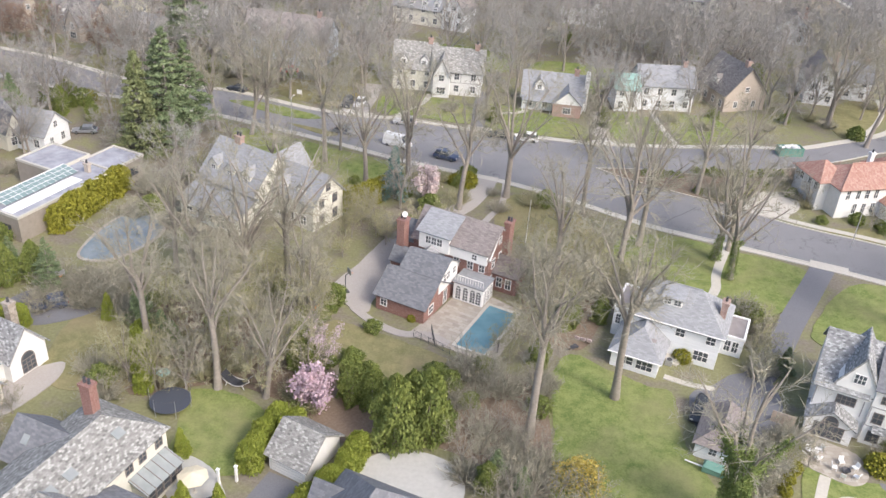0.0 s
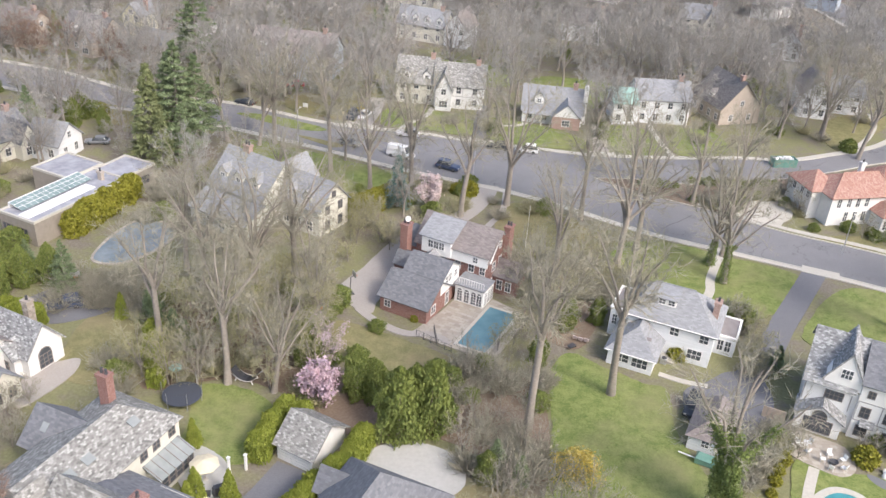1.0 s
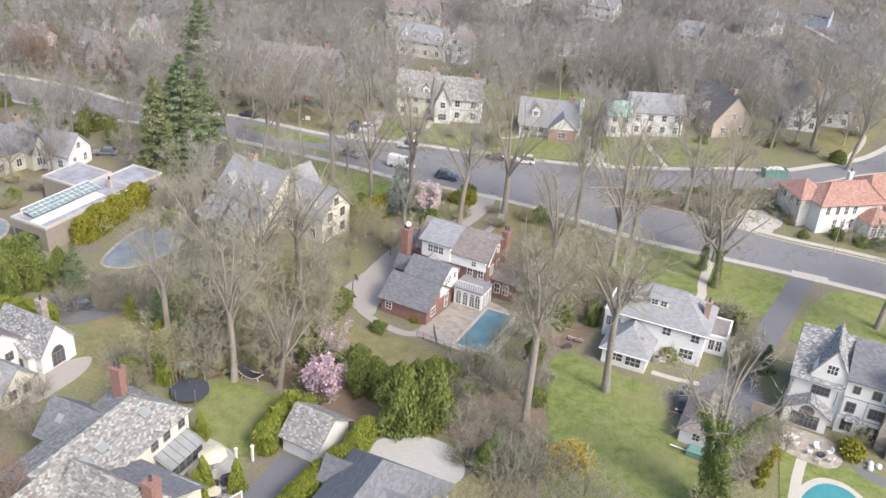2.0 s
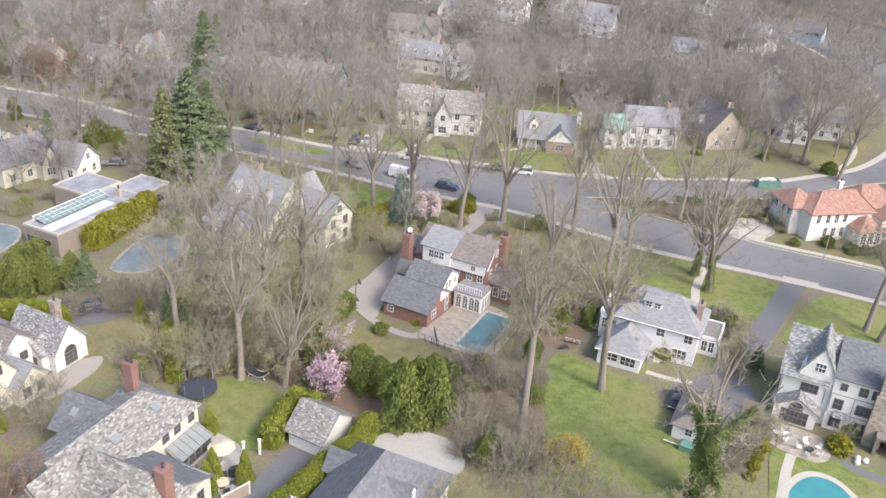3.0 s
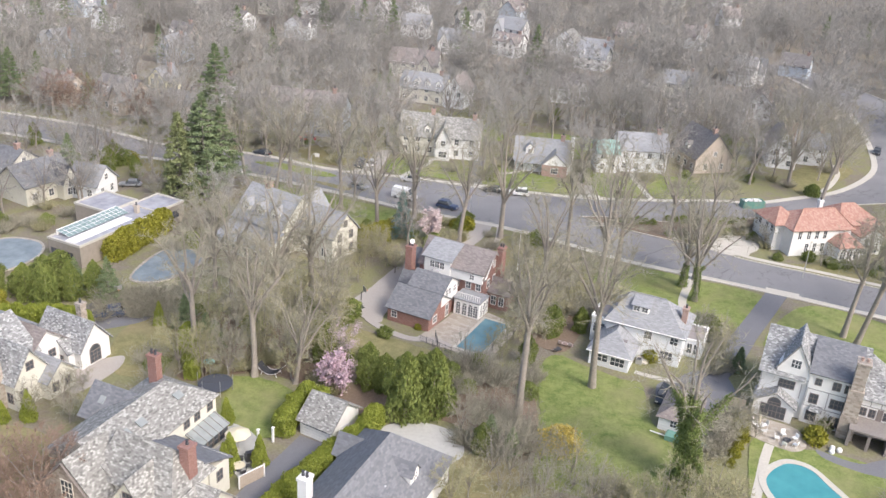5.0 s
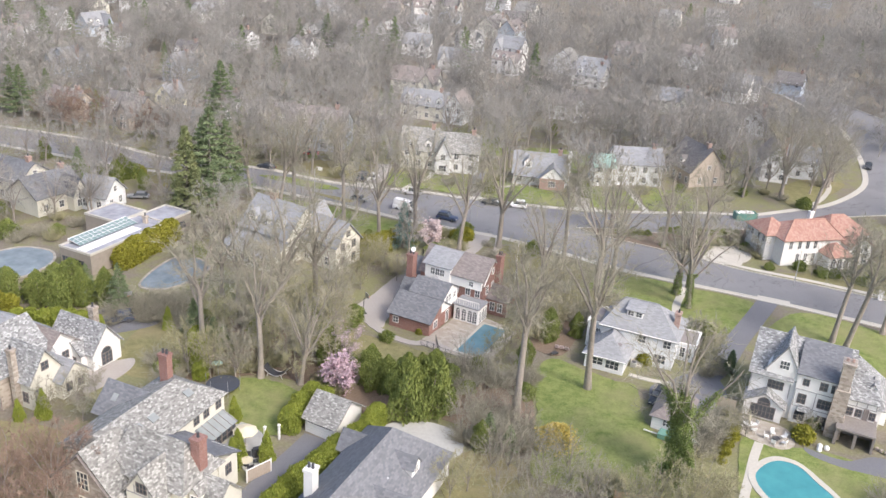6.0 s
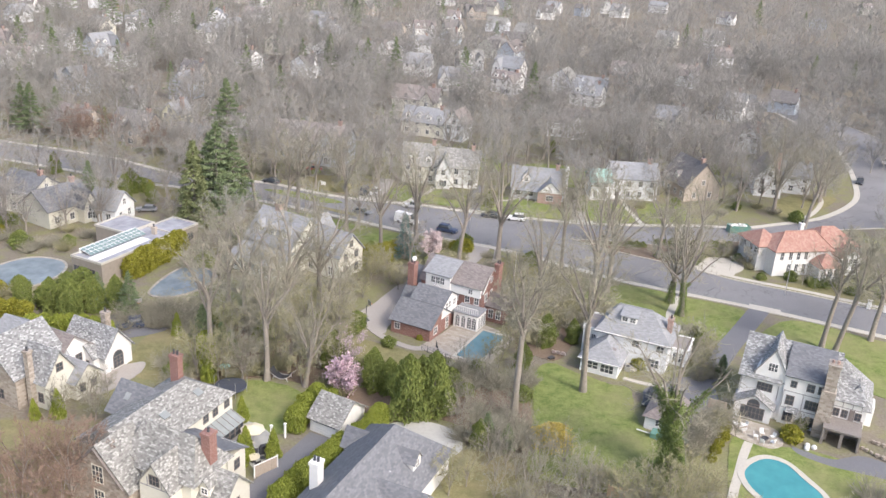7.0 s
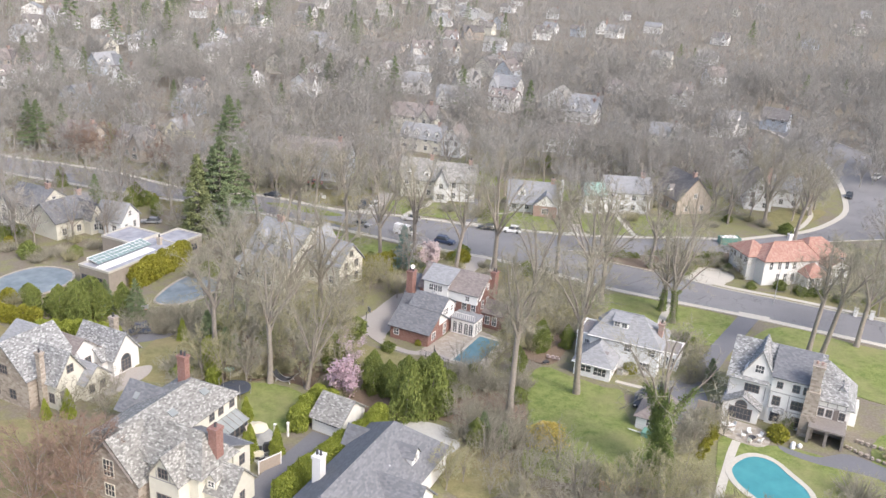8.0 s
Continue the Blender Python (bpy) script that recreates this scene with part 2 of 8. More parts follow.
def paint(name, col, rough=0.3):
    return speckled(name, tuple(c * 0.9 for c in col), col, 1.0, 0.3, rough=rough, spec=0.5, bump=0)


M_CAR_WHITE = paint("white_car_paint", (0.78, 0.78, 0.79))
M_CAR_DARK = paint("dark_car_paint", (0.035, 0.04, 0.05))
M_CAR_BLUE = paint("blue_car_paint", (0.05, 0.07, 0.13))
M_CAR_GREY = paint("grey_car_paint", (0.22, 0.23, 0.25))
M_CAR_SILVER = paint("silver_car_paint", (0.5, 0.5, 0.52))
M_CAR_RED = paint("red_car_paint", (0.42, 0.04, 0.05))
M_TYRE = paint("tyre_rubber", (0.03, 0.03, 0.03), 0.9)
M_LAMP = paint("lamp_lens", (0.7, 0.66, 0.6), 0.15)
M_LAMP_RED = paint("tail_lens", (0.4, 0.03, 0.03), 0.2)
M_RED = paint("red_plastic", (0.6, 0.06, 0.05), 0.4)
M_ORANGE = paint("orange_plastic", (0.75, 0.28, 0.1), 0.5)
M_WHITE_PLASTIC = paint("white_plastic", (0.8, 0.8, 0.8), 0.4)
M_MAT = paint("trampoline_mat", (0.022, 0.026, 0.04), 0.9)
M_PAD = paint("trampoline_padding", (0.06, 0.068, 0.09), 0.8)
M_BEIGE = speckled("beige_canvas", (0.55, 0.49, 0.36), (0.68, 0.62, 0.48), 1.0, 0.4)


# ---- mesh helpers ----
MESHES = {}


def mesh_of(name, verts, faces, mat):
    """A mesh with face UVs in metres: u level, v up the slope."""
    me = bpy.data.meshes.new(name)
    me.from_pydata([tuple(v) for v in verts], [], faces)
    me.materials.append(mat)
    uv = me.uv_layers.new(name="metres")
    for p in me.polygons:
        n = p.normal
        a = Vector((0, 0, 1)).cross(n)
        a = a.normalized() if a.length > 0.05 else Vector((1, 0, 0))
        b = n.cross(a)
        for li in p.loop_indices:
            co = me.vertices[me.loops[li].vertex_index].co
            uv.data[li].uv = (co.dot(a), co.dot(b))
    return me


def big_mesh(name, verts, tris, mat):
    """A triangle mesh straight from arrays, for what has very many faces."""
    me = bpy.data.meshes.new(name)
    n = len(tris)
    me.vertices.add(len(verts))
    me.vertices.foreach_set("co", np.asarray(verts, np.float32).ravel())
    me.loops.add(3 * n)
    me.loops.foreach_set("vertex_index", np.asarray(tris, np.int32).ravel())
    me.polygons.add(n)
    me.polygons.foreach_set("loop_start", np.arange(0, 3 * n, 3, dtype=np.int32))
    me.materials.append(mat)
    me.update(calc_edges=True)
    return me


def thing(name, x, y, rot=0.0, label="", category="", group="", z=0.0, kind=""):
    ob = new(name)
    ob.empty_display_size = 0.5
    ob.matrix_world = pose(x, y, z, 0, 0, rot)
    return tagged(ob, label, category, group, kind)


def part(name, geo, mat=None, parent=None, label=""):
    """Links geometry (verts, faces) or a ready mesh as one mesh object under a thing or a part."""
    me = geo if isinstance(geo, bpy.types.Mesh) else mesh_of(name, geo[0], geo[1], mat)
    ob = new(name, me)
    if parent is not None:
        ob.parent = parent
    return tagged(ob, label)


def solid(name, geo, mat, label, category, group="", kind="", at=None):
    """A top-level thing of one mesh."""
    ob = part(name, geo, mat)
    if at is not None:
        ob.matrix_world = at
    return tagged(ob, label, category, group, kind)


def join(*geos):
    vs, fs = [], []
    for v, f in geos:
        n = len(vs)
        vs += [tuple(p) for p in v]
        fs += [tuple(i + n for i in q) for q in f]
    return vs, fs


def box(x0, x1, y0, y1, z0, z1):
    v = [(x, y, z) for z in (z0, z1) for y in (y0, y1) for x in (x0, x1)]
    return v, [(0, 2, 3, 1), (4, 5, 7, 6), (0, 1, 5, 4), (2, 6, 7, 3), (0, 4, 6, 2), (1, 3, 7, 5)]


def moved(geo, m):
    return [tuple(m @ Vector(p)) for p in geo[0]], geo[1]


def prism(outline, z0, z1):
    """A flat outline (counter-clockwise) given thickness."""
    n = len(outline)
    v = [(x, y, z0) for x, y in outline] + [(x, y, z1) for x, y in outline]
    f = [tuple(reversed(range(n))), tuple(range(n, 2 * n))]
    f += [(i, (i + 1) % n, n + (i + 1) % n, n + i) for i in range(n)]
    return v, f


def tube(p0, p1, r0, r1, n=6, caps=True):
    p0, p1 = Vector(p0), Vector(p1)
    q = (p1 - p0).to_track_quat("Z", "Y")
    v, f = [], []
    for p, r in ((p0, r0), (p1, r1)):
        for i in range(n):
            a = 2 * math.pi * i / n
            v.append(tuple(p + q @ Vector((r * math.cos(a), r * math.sin(a), 0))))
    f = [(i, (i + 1) % n, n + (i + 1) % n, n + i) for i in range(n)]
    if caps:
        f += [tuple(reversed(range(n))), tuple(range(n, 2 * n))]
    return v, f


def lathe(profile, n=12):
    """A turned body from (radius, height) pairs."""
    v = [(r * math.cos(2 * math.pi * i / n), r * math.sin(2 * math.pi * i / n), z) for r, z in profile for i in range(n)]
    f = [(k * n + i, k * n + (i + 1) % n, (k + 1) * n + (i + 1) % n, (k + 1) * n + i) for k in range(len(profile) - 1) for i in range(n)]
    f += [tuple(reversed(range(n))), tuple(range((len(profile) - 1) * n, len(profile) * n))]
    return v, f


def smooth_outline(points, step=6, wobble=0.0, seed=1):
    """A closed smooth curve through control points, with a slightly uneven edge."""
    rnd = random.Random(seed)
    n, out = len(points), []
    for i in range(n):
        p = [Vector(points[(i + k) % n]) for k in (-1, 0, 1, 2)]
        for s in range(step):
            t = s / step
            q = 0.5 * (2 * p[1] + (p[2] - p[0]) * t + (2 * p[0] - 5 * p[1] + 4 * p[2] - p[3]) * t * t + (3 * p[1] - p[0] - 3 * p[2] + p[3]) * t ** 3)
            out.append((q.x + rnd.uniform(-wobble, wobble), q.y + rnd.uniform(-wobble, wobble)))
    return out


def strip(points, left, right, z0, z1):
    """A band along a polyline, from left to right of it (metres), with thickness."""
    pts = [Vector(p) for p in points]
    v, f = [], []
    for i, p in enumerate(pts):
        d = (pts[min(i + 1, len(pts) - 1)] - pts[max(i - 1, 0)]).normalized()
        nrm = Vector((-d.y, d.x))
        for side, z in ((left, z0), (right, z0), (right, z1), (left, z1)):
            q = p + nrm * side
            v.append((q.x, q.y, z))
    for i in range(len(pts) - 1):
        a, b = 4 * i, 4 * i + 4
        f += [(a, a + 1, b + 1, b)[::-1], (a + 3, b + 3, b + 2, a + 2)[::-1], (a + 1, a + 2, b + 2, b + 1)[::-1], (a, b, b + 3, a + 3)[::-1]]
    f += [(0, 1, 2, 3), tuple(4 * (len(pts) - 1) + k for k in (3, 2, 1, 0))]
    return v, f


def curve_points(points, step=5):
    out = []
    n = len(points)
    for i in range(n - 1):
        p = [Vector(points[min(max(i + k, 0), n - 1)]) for k in (-1, 0, 1, 2)]
        for s in range(step):
            t = s / step
            q = 0.5 * (2 * p[1] + (p[2] - p[0]) * t + (2 * p[0] - 5 * p[1] + 4 * p[2] - p[3]) * t * t + (3 * p[1] - p[0] - 3 * p[2] + p[3]) * t ** 3)
            out.append((q.x, q.y))
    return out + [tuple(points[-1])]


# ---- building helpers (local x along the front, y to the back, z up) ----
def gable_body(x0, x1, y0, y1, z0, ze, zr, axis="x"):
    """Walls of a gabled block as one solid."""
    if axis == "y":
        v, f = gable_body(y0, y1, x0, x1, z0, ze, zr)
        return [(b, a, c) for a, b, c in v], [q[::-1] for q in f]
    ym = (y0 + y1) / 2
    v = [(x, y, z) for x in (x0, x1) for y, z in ((y0, z0), (y1, z0), (y1, ze), (ym, zr), (y0, ze))]
    return v, [(4, 3, 2, 1, 0), (5, 6, 7, 8, 9), (0, 1, 6, 5), (1, 2, 7, 6), (2, 3, 8, 7), (3, 4, 9, 8), (4, 0, 5, 9)]


def slab(quad, th):
    """A roof plane of thickness th below the given corners."""
    top = [Vector(p) for p in quad]
    n = (top[1] - top[0]).cross(top[2] - top[0]).normalized()
    if n.z < 0:
        top.reverse()
        n = -n
    low = [p - n * th for p in top]
    k = len(top)
    f = [tuple(range(k)), tuple(reversed(range(k, 2 * k)))] + [(i, k + i, k + (i + 1) % k, (i + 1) % k) for i in range(k)]
    return [tuple(p) for p in top + low], f


def gable_roof(x0, x1, y0, y1, ze, zr, axis="x", over=0.45, th=0.18, lift=0.16):
    if axis == "y":
        v, f = gable_roof(y0, y1, x0, x1, ze, zr, "x", over, th, lift)
        return [(b, a, c) for a, b, c in v], [q[::-1] for q in f]
    ym = (y0 + y1) / 2
    k = (zr - ze) / (ym - y0)
    lo, hi = ze - k * over + lift, zr + lift
    a = slab([(x0 - over, y0 - over, lo), (x1 + over, y0 - over, lo), (x1 + over, ym, hi), (x0 - over, ym, hi)], th)
    b = slab([(x1 + over, y1 + over, lo), (x0 - over, y1 + over, lo), (x0 - over, ym, hi), (x1 + over, ym, hi)], th)
    return join(a, b)


def hip_roof(x0, x1, y0, y1, ze, zr, inset=None, over=0.5, th=0.18, lift=0.1, left=None, right=None):
    ym = (y0 + y1) / 2
    il = left if left is not None else (inset if inset is not None else (y1 - y0) / 2)
    ir = right if right is not None else (inset if inset is not None else (y1 - y0) / 2)
    k = (zr - ze) / (ym - y0)
    lo, hi = ze - k * over + lift, zr + lift
    A, B, C, D = (x0 - over, y0 - over, lo), (x1 + over, y0 - over, lo), (x1 + over, y1 + over, lo), (x0 - over, y1 + over, lo)
    P, Q = (x0 + il, ym, hi), (x1 - ir, ym, hi)
    return join(slab([A, B, Q, P], th), slab([B, C, Q], th), slab([C, D, P, Q], th), slab([D, A, P], th))


FACE_TURN = {"S": 0, "E": 90, "N": 180, "W": -90}


def lattice(xs, zs, depth):
    """One connected frame: bars between the cuts xs and zs, open in every second cell both ways."""
    nx, nz = len(xs), len(zs)
    solid_cell = [[i % 2 == 0 or k % 2 == 0 for k in range(nz - 1)] for i in range(nx - 1)]
    v = [(x, y, z) for y in (-depth, 0.012) for x in xs for z in zs]
    at = lambda i, k, back: back * nx * nz + i * nz + k
    f = []
    for i in range(nx - 1):
        for k in range(nz - 1):
            if not solid_cell[i][k]:
                continue
            f.append((at(i, k, 0), at(i + 1, k, 0), at(i + 1, k + 1, 0), at(i, k + 1, 0)))
            for di, dk, p, q in ((-1, 0, (i, k + 1), (i, k)), (1, 0, (i + 1, k), (i + 1, k + 1)), (0, -1, (i, k), (i + 1, k)), (0, 1, (i + 1, k + 1), (i, k + 1))):
                ii, kk = i + di, k + dk
                if not (0 <= ii < nx - 1 and 0 <= kk < nz - 1 and solid_cell[ii][kk]):
                    f.append((at(*p, 0), at(*p, 1), at(*q, 1), at(*q, 0)))
    return v, f


def window_mesh(w, h, cols, rows, arch):
    def cuts(a, b, n, edge, bar):
        out = [a - edge, a]
        for i in range(1, n):
            c = a + (b - a) * i / n
            out += [c - bar / 2, c + bar / 2]
        return out + [b, b + edge]

    frame_geo = lattice(cuts(-w / 2, w / 2, cols, 0.09, 0.06), cuts(0, h, rows, 0.09, 0.05), 0.07)
    pane = box(-w / 2, w / 2, -0.025, 0.01, 0, h)
    if arch:
        ring = [(math.cos(a), math.sin(a)) for a in np.linspace(0, math.pi, 9)]
        r = w / 2
        pane = join(pane, ([(x * r, -0.025, h + z * r) for x, z in ring], [tuple(range(8, -1, -1))]))
        n = len(frame_geo[0])
        v = [(x * k, y, h + z * k) for y in (-0.07, 0.012) for k in (r, r + 0.1) for x, z in ring]
        f = [(18 * y + i, 18 * y + i + 1, 18 * y + 9 + i + 1, 18 * y + 9 + i) for y in (0, 1) for i in range(8)] + [(9 + i, 9 + i + 1, 27 + i + 1, 27 + i) for i in range(8)]
        frame_geo = join(frame_geo, (v, f))
    return frame_geo, pane


def window(parent, side, u, z, plane, w=0.9, h=1.3, cols=2, rows=2, frame_mat=None, arch=False, name="window"):
    """A framed window on the wall plane of a building. u runs along x on S and N walls, along y on E and W walls."""
    fm = frame_mat or M_TRIM
    key = ("winmesh", w, h, cols, rows, arch, fm.name)
    if key not in MESHES:
        frame_geo, pane = window_mesh(w, h, cols, rows, arch)
        MESHES[key] = mesh_of("window_frame", *frame_geo, fm), mesh_of("pane", *pane, M_GLASS)
    frame_me, pane_me = MESHES[key]
    at = (u, plane, z) if side in "SN" else (plane, u, z)
    f = part(name, frame_me, fm, parent)
    f.matrix_local = pose(*at, 0, 0, FACE_TURN[side])
    part("pane", pane_me, M_GLASS, f)
    return f


def windows(parent, side, us, z, plane, **kw):
    for u in us:
        window(parent, side, u, z, plane, **kw)


def chimney(parent, x, y, w, d, z0, z1, mat=None, pots=2):
    m = mat or M_BRICK
    c = part("chimney", join(box(x - w / 2, x + w / 2, y - d / 2, y + d / 2, z0, z1 - 0.35), box(x - w / 2 - 0.1, x + w / 2 + 0.1, y - d / 2 - 0.1, y + d / 2 + 0.1, z1 - 0.35, z1)), m, parent)
    for i in range(pots):
        px = x + (i - (pots - 1) / 2) * w / max(pots, 1) * 0.9
        g = lathe([(0.17, 0), (0.2, 0.08), (0.15, 0.15), (0.14, 0.5), (0.18, 0.52), (0.18, 0.58)], 8)
        part("chimney_pot", moved(g, pose(px, y, z1)), M_METAL, c)
    return c


def dormer(parent, x, yf, yb, z0, ze, zr, w, roof_mat, wall_mat, shed=False, n=1):
    """A dormer whose face stands at yf and which runs back to yb."""
    d = part("dormer", gable_body(x - w / 2, x + w / 2, yf, yb, z0, ze, zr, "y") if not shed else box(x - w / 2, x + w / 2, yf, yb, z0, ze), wall_mat, parent)
    roof = gable_roof(x - w / 2, x + w / 2, yf, yb, ze, zr, "y", 0.2, 0.1, 0.08) if not shed else slab([(x - w / 2 - 0.25, yf - 0.3, ze), (x + w / 2 + 0.25, yf - 0.3, ze), (x + w / 2 + 0.25, yb, zr), (x - w / 2 - 0.25, yb, zr)], 0.12)
    part("dormer_roof", roof, roof_mat, d)
    for i in range(n):
        window(d, "S", x + (i - (n - 1) / 2) * (w / n), z0 + 0.35, yf, w=min(0.8, w / n - 0.35), h=max(0.7, ze - z0 - 0.7), cols=2, rows=2)
    return d


def gutter(x0, x1, y, z):
    return tube((x0, y, z), (x1, y, z), 0.08, 0.08, 6)


# ---- ground, roads, lawns ----
part("ground", mesh_of("ground", *prism([(-2600, -900), (2600, -900), (2600, 3600), (-2600, 3600)], -2.0, 0.0), M_GROUND))
tagged(bpy.data.objects["ground"], "leaf litter and thin winter grass on level ground", "ground", kind="structure")

FAR_KERB = curve_points([(-200, 226), (-150, 208), (-122, 197.6), (-106, 193.6), (-90, 189), (-80, 184), (-66, 177.6), (-45.5, 175.6), (-28, 168.8), (-17, 166.4), (-7, 166), (6, 163), (19, 161.3), (31, 160), (48, 161.2), (62, 163.6), (72, 164), (82.6, 168.6), (97, 176.5), (112, 193), (120, 212), (126, 232), (131, 256), (131, 290), (126, 330)])
NEAR_KERB = curve_points([(-200, 214), (-150, 196), (-118, 184), (-97, 177.4), (-85.5, 174), (-73, 170), (-64, 168.6), (-44, 163), (-21.5, 154.2), (-8, 148.2), (1, 145), (12.6, 141.2), (23.5, 135.8), (36, 128.4), (46, 124.3), (61.8, 118.3), (73.5, 113.2), (105, 99), (180, 66)])
LOW_FAR = curve_points([(29.8, 149.2), (35, 145.2), (43.6, 140.8), (52.7, 136.6), (58.6, 132.6), (65.2, 129.5), (75.1, 125.6), (107, 111), (180, 79)])
UP_NEAR = curve_points([(29.8, 149.2), (38, 150), (50.8, 149.6), (68.8, 155.2), (80.7, 160.5), (93, 166.8), (110, 172), (132, 179), (152, 192), (160, 215), (158, 250), (150, 290), (140, 330)])
road_outline = NEAR_KERB + LOW_FAR[::-1] + UP_NEAR[1:] + FAR_KERB[::-1]
solid("road", prism(road_outline, -0.5, 0.03), M_ROAD, "worn grey asphalt street that forks round a planted island", "road", kind="structure")


def band(name, pts, a, b, z, mat, label, category):
    return solid(name, strip(pts, a, b, -0.3, z), mat, label, category, kind="structure")


band("kerb", NEAR_KERB, 0.0, -0.3, 0.16, M_CONCRETE, "pale concrete kerb along the street", "kerb")
band("pavement", NEAR_KERB, -0.32, -1.35, 0.13, M_CONCRETE, "pale concrete pavement beside the kerb", "pavement")
band("kerb", FAR_KERB, 0.3, 0.0, 0.16, M_CONCRETE, "pale concrete kerb along the street", "kerb")
band("pavement", FAR_KERB, 1.5, 0.32, 0.13, M_CONCRETE, "pale concrete pavement beside the kerb", "pavement")
band("kerb", LOW_FAR, 0.25, 0.0, 0.16, M_CONCRETE, "thin concrete kerb of the island side", "kerb")
band("pavement", LOW_FAR[12:], 2.2, 1.0, 0.13, M_CONCRETE, "pale concrete pavement on a grass verge", "pavement")
band("kerb", UP_NEAR, 0.0, -0.25, 0.16, M_CONCRETE, "thin concrete kerb of the island side", "kerb")


def lawn(points, mat=None, label="patchy green lawn with moss and bare spots", z=0.09, seed=1):
    return solid("lawn", prism(smooth_outline(points, 7, 0.12, seed), -0.2, z), mat or M_LAWN, label, "lawn", kind="structure")


LAWNS = [
    [(15, 60), (33, 58), (32.5, 68), (30.5, 76), (31, 84), (28, 85.5), (23, 88.5), (19, 91), (16, 86), (15.5, 76), (14.5, 68)],
    [(31, 106), (41, 103), (50, 103.5), (58.6, 115.5), (48, 121), (38, 124.8), (30, 122), (28, 113)],
    [(66, 113.4), (80, 107), (103, 97), (112, 84), (92, 78), (76, 84), (66, 90), (55, 95.5), (54.3, 101)],
    [(-22, 136), (-8, 137.5), (-8, 145), (-20, 150.5), (-34, 156), (-40, 156), (-36, 147)],
    [(-13, 170), (-3, 168.2), (6, 167), (6.5, 176), (-3, 180), (-12, 180)],
    [(9, 166), (28, 163), (30, 169), (20, 176), (9, 178)],
    [(36, 163.6), (46, 164.2), (46, 176), (37, 178)],
    [(49, 164.4), (60, 166.5), (60, 178), (50, 179)],
    [(-26, 67.5), (-18.5, 66.5), (-17, 73), (-18.5, 77), (-23, 79.5), (-27.5, 79), (-27, 73)],
    [(40.5, 58), (55, 55), (63, 63), (56, 69.5), (48, 71.4), (44, 73), (41, 66)],
    [(-44, 170.5), (-30, 164), (-24, 165), (-36, 170.5)],
    [(64, 64), (76, 58), (84, 68), (72, 76), (66, 73)],
    [(20, 192), (38, 190), (44, 206), (24, 210)], [(-6, 205), (14, 200), (16, 214), (-4, 218)],
]
for i, pts in enumerate(LAWNS):
    lawn(pts, seed=i)
DULL = [
    [(-45, 80), (-38, 78), (-34, 81), (-36, 90), (-40, 96), (-46, 92)],
    [(14, 112), (25, 120), (24, 131), (14, 136), (10, 126)],
    [(-13, 95), (-8, 93.8), (-1, 90.5), (5, 86.6), (2, 83), (-6, 84), (-13, 89)],
    [(-28, 100), (-18, 103), (-17, 112), (-26, 112), (-32, 106)],
    [(-66, 160), (-54, 157), (-46, 160), (-60, 166.5), (-75, 172), (-78, 168)],
    [(86, 172), (95, 180), (107, 195), (96, 196), (86, 184)],
    [(66, 129.5), (80, 125), (100, 116), (104, 122), (88, 131), (76, 132)],
    [(-90, 82), (-70, 74), (-62, 82), (-76, 96), (-90, 98)], [(-64, 52), (-50, 46), (-42, 52), (-46, 64), (-60, 64)],
    [(-20, 157.5), (-30, 161), (-22, 156)], [(2.4, 57.6), (4, 64), (8.4, 65.8), (12, 62), (11, 56), (6, 53.5)],
    [(-34, 176), (-16, 170), (-14, 180), (-32, 186)],
]
for i, pts in enumerate(DULL):
    lawn(pts, M_LAWN_DULL, "dull yellowish spring lawn, thin and patchy", 0.07, 40 + i)


def paved(name, points, mat, label, z=0.11, smooth=True, seed=3):
    return solid(name, prism(smooth_outline(points, 6, 0.05, seed) if smooth else points, -0.2, z), mat, label, name.replace("_", " "), kind="structure")


def lane(name, pts, w, mat, label, z=0.12):
    return solid(name, strip(curve_points(pts), w / 2, -w / 2, -0.2, z), mat, label, name.replace("_", " "), kind="structure")


lane("driveway", [(62.4, 118.8), (55.5, 108), (51, 101), (47.5, 95), (44.5, 90.5), (41.5, 87)], 3.6, M_DRIVE, "dark asphalt driveway between two lawns")
paved("forecourt", [(33, 77.5), (40, 75.5), (44, 82), (44, 88.5), (40, 89), (36.5, 86.5), (33, 84)], M_DRIVE, "dark asphalt yard behind the white house", 0.1)
solid("driveway_apron", strip([(60.2, 119.6), (65.6, 117.6)], 0.1, -2.2, -0.2, 0.17), M_CONCRETE, "pale concrete apron where the driveway meets the street", "driveway apron", kind="structure")
lane("garden_path", [(48.2, 123.2), (45.6, 118), (43.5, 113), (42.6, 109.5), (41, 106.5)], 1.4, M_CONCRETE, "pale curved concrete path through a lawn")
lane("garden_path", [(30.5, 87.6), (33.5, 86.3), (36.5, 85.6)], 0.9, M_CONCRETE, "narrow pale path beside the white house")
lane("garden_path", [(45.4, 71.5), (43.6, 68), (41.6, 63.5), (40, 60), (38, 55)], 1.2, M_CONCRETE, "pale straight path to the swimming pool")
lane("driveway", [(9.5, 142.6), (8.5, 138), (5.5, 131), (0.5, 124.5), (-3.5, 120)], 3.4, M_GRAVEL, "pale gravel driveway curving to the brick house")
lane("garden_path", [(12.5, 141), (11.5, 132), (9.2, 127), (7, 122)], 1.1, M_GRAVEL, "curving gravel path over the lawn")
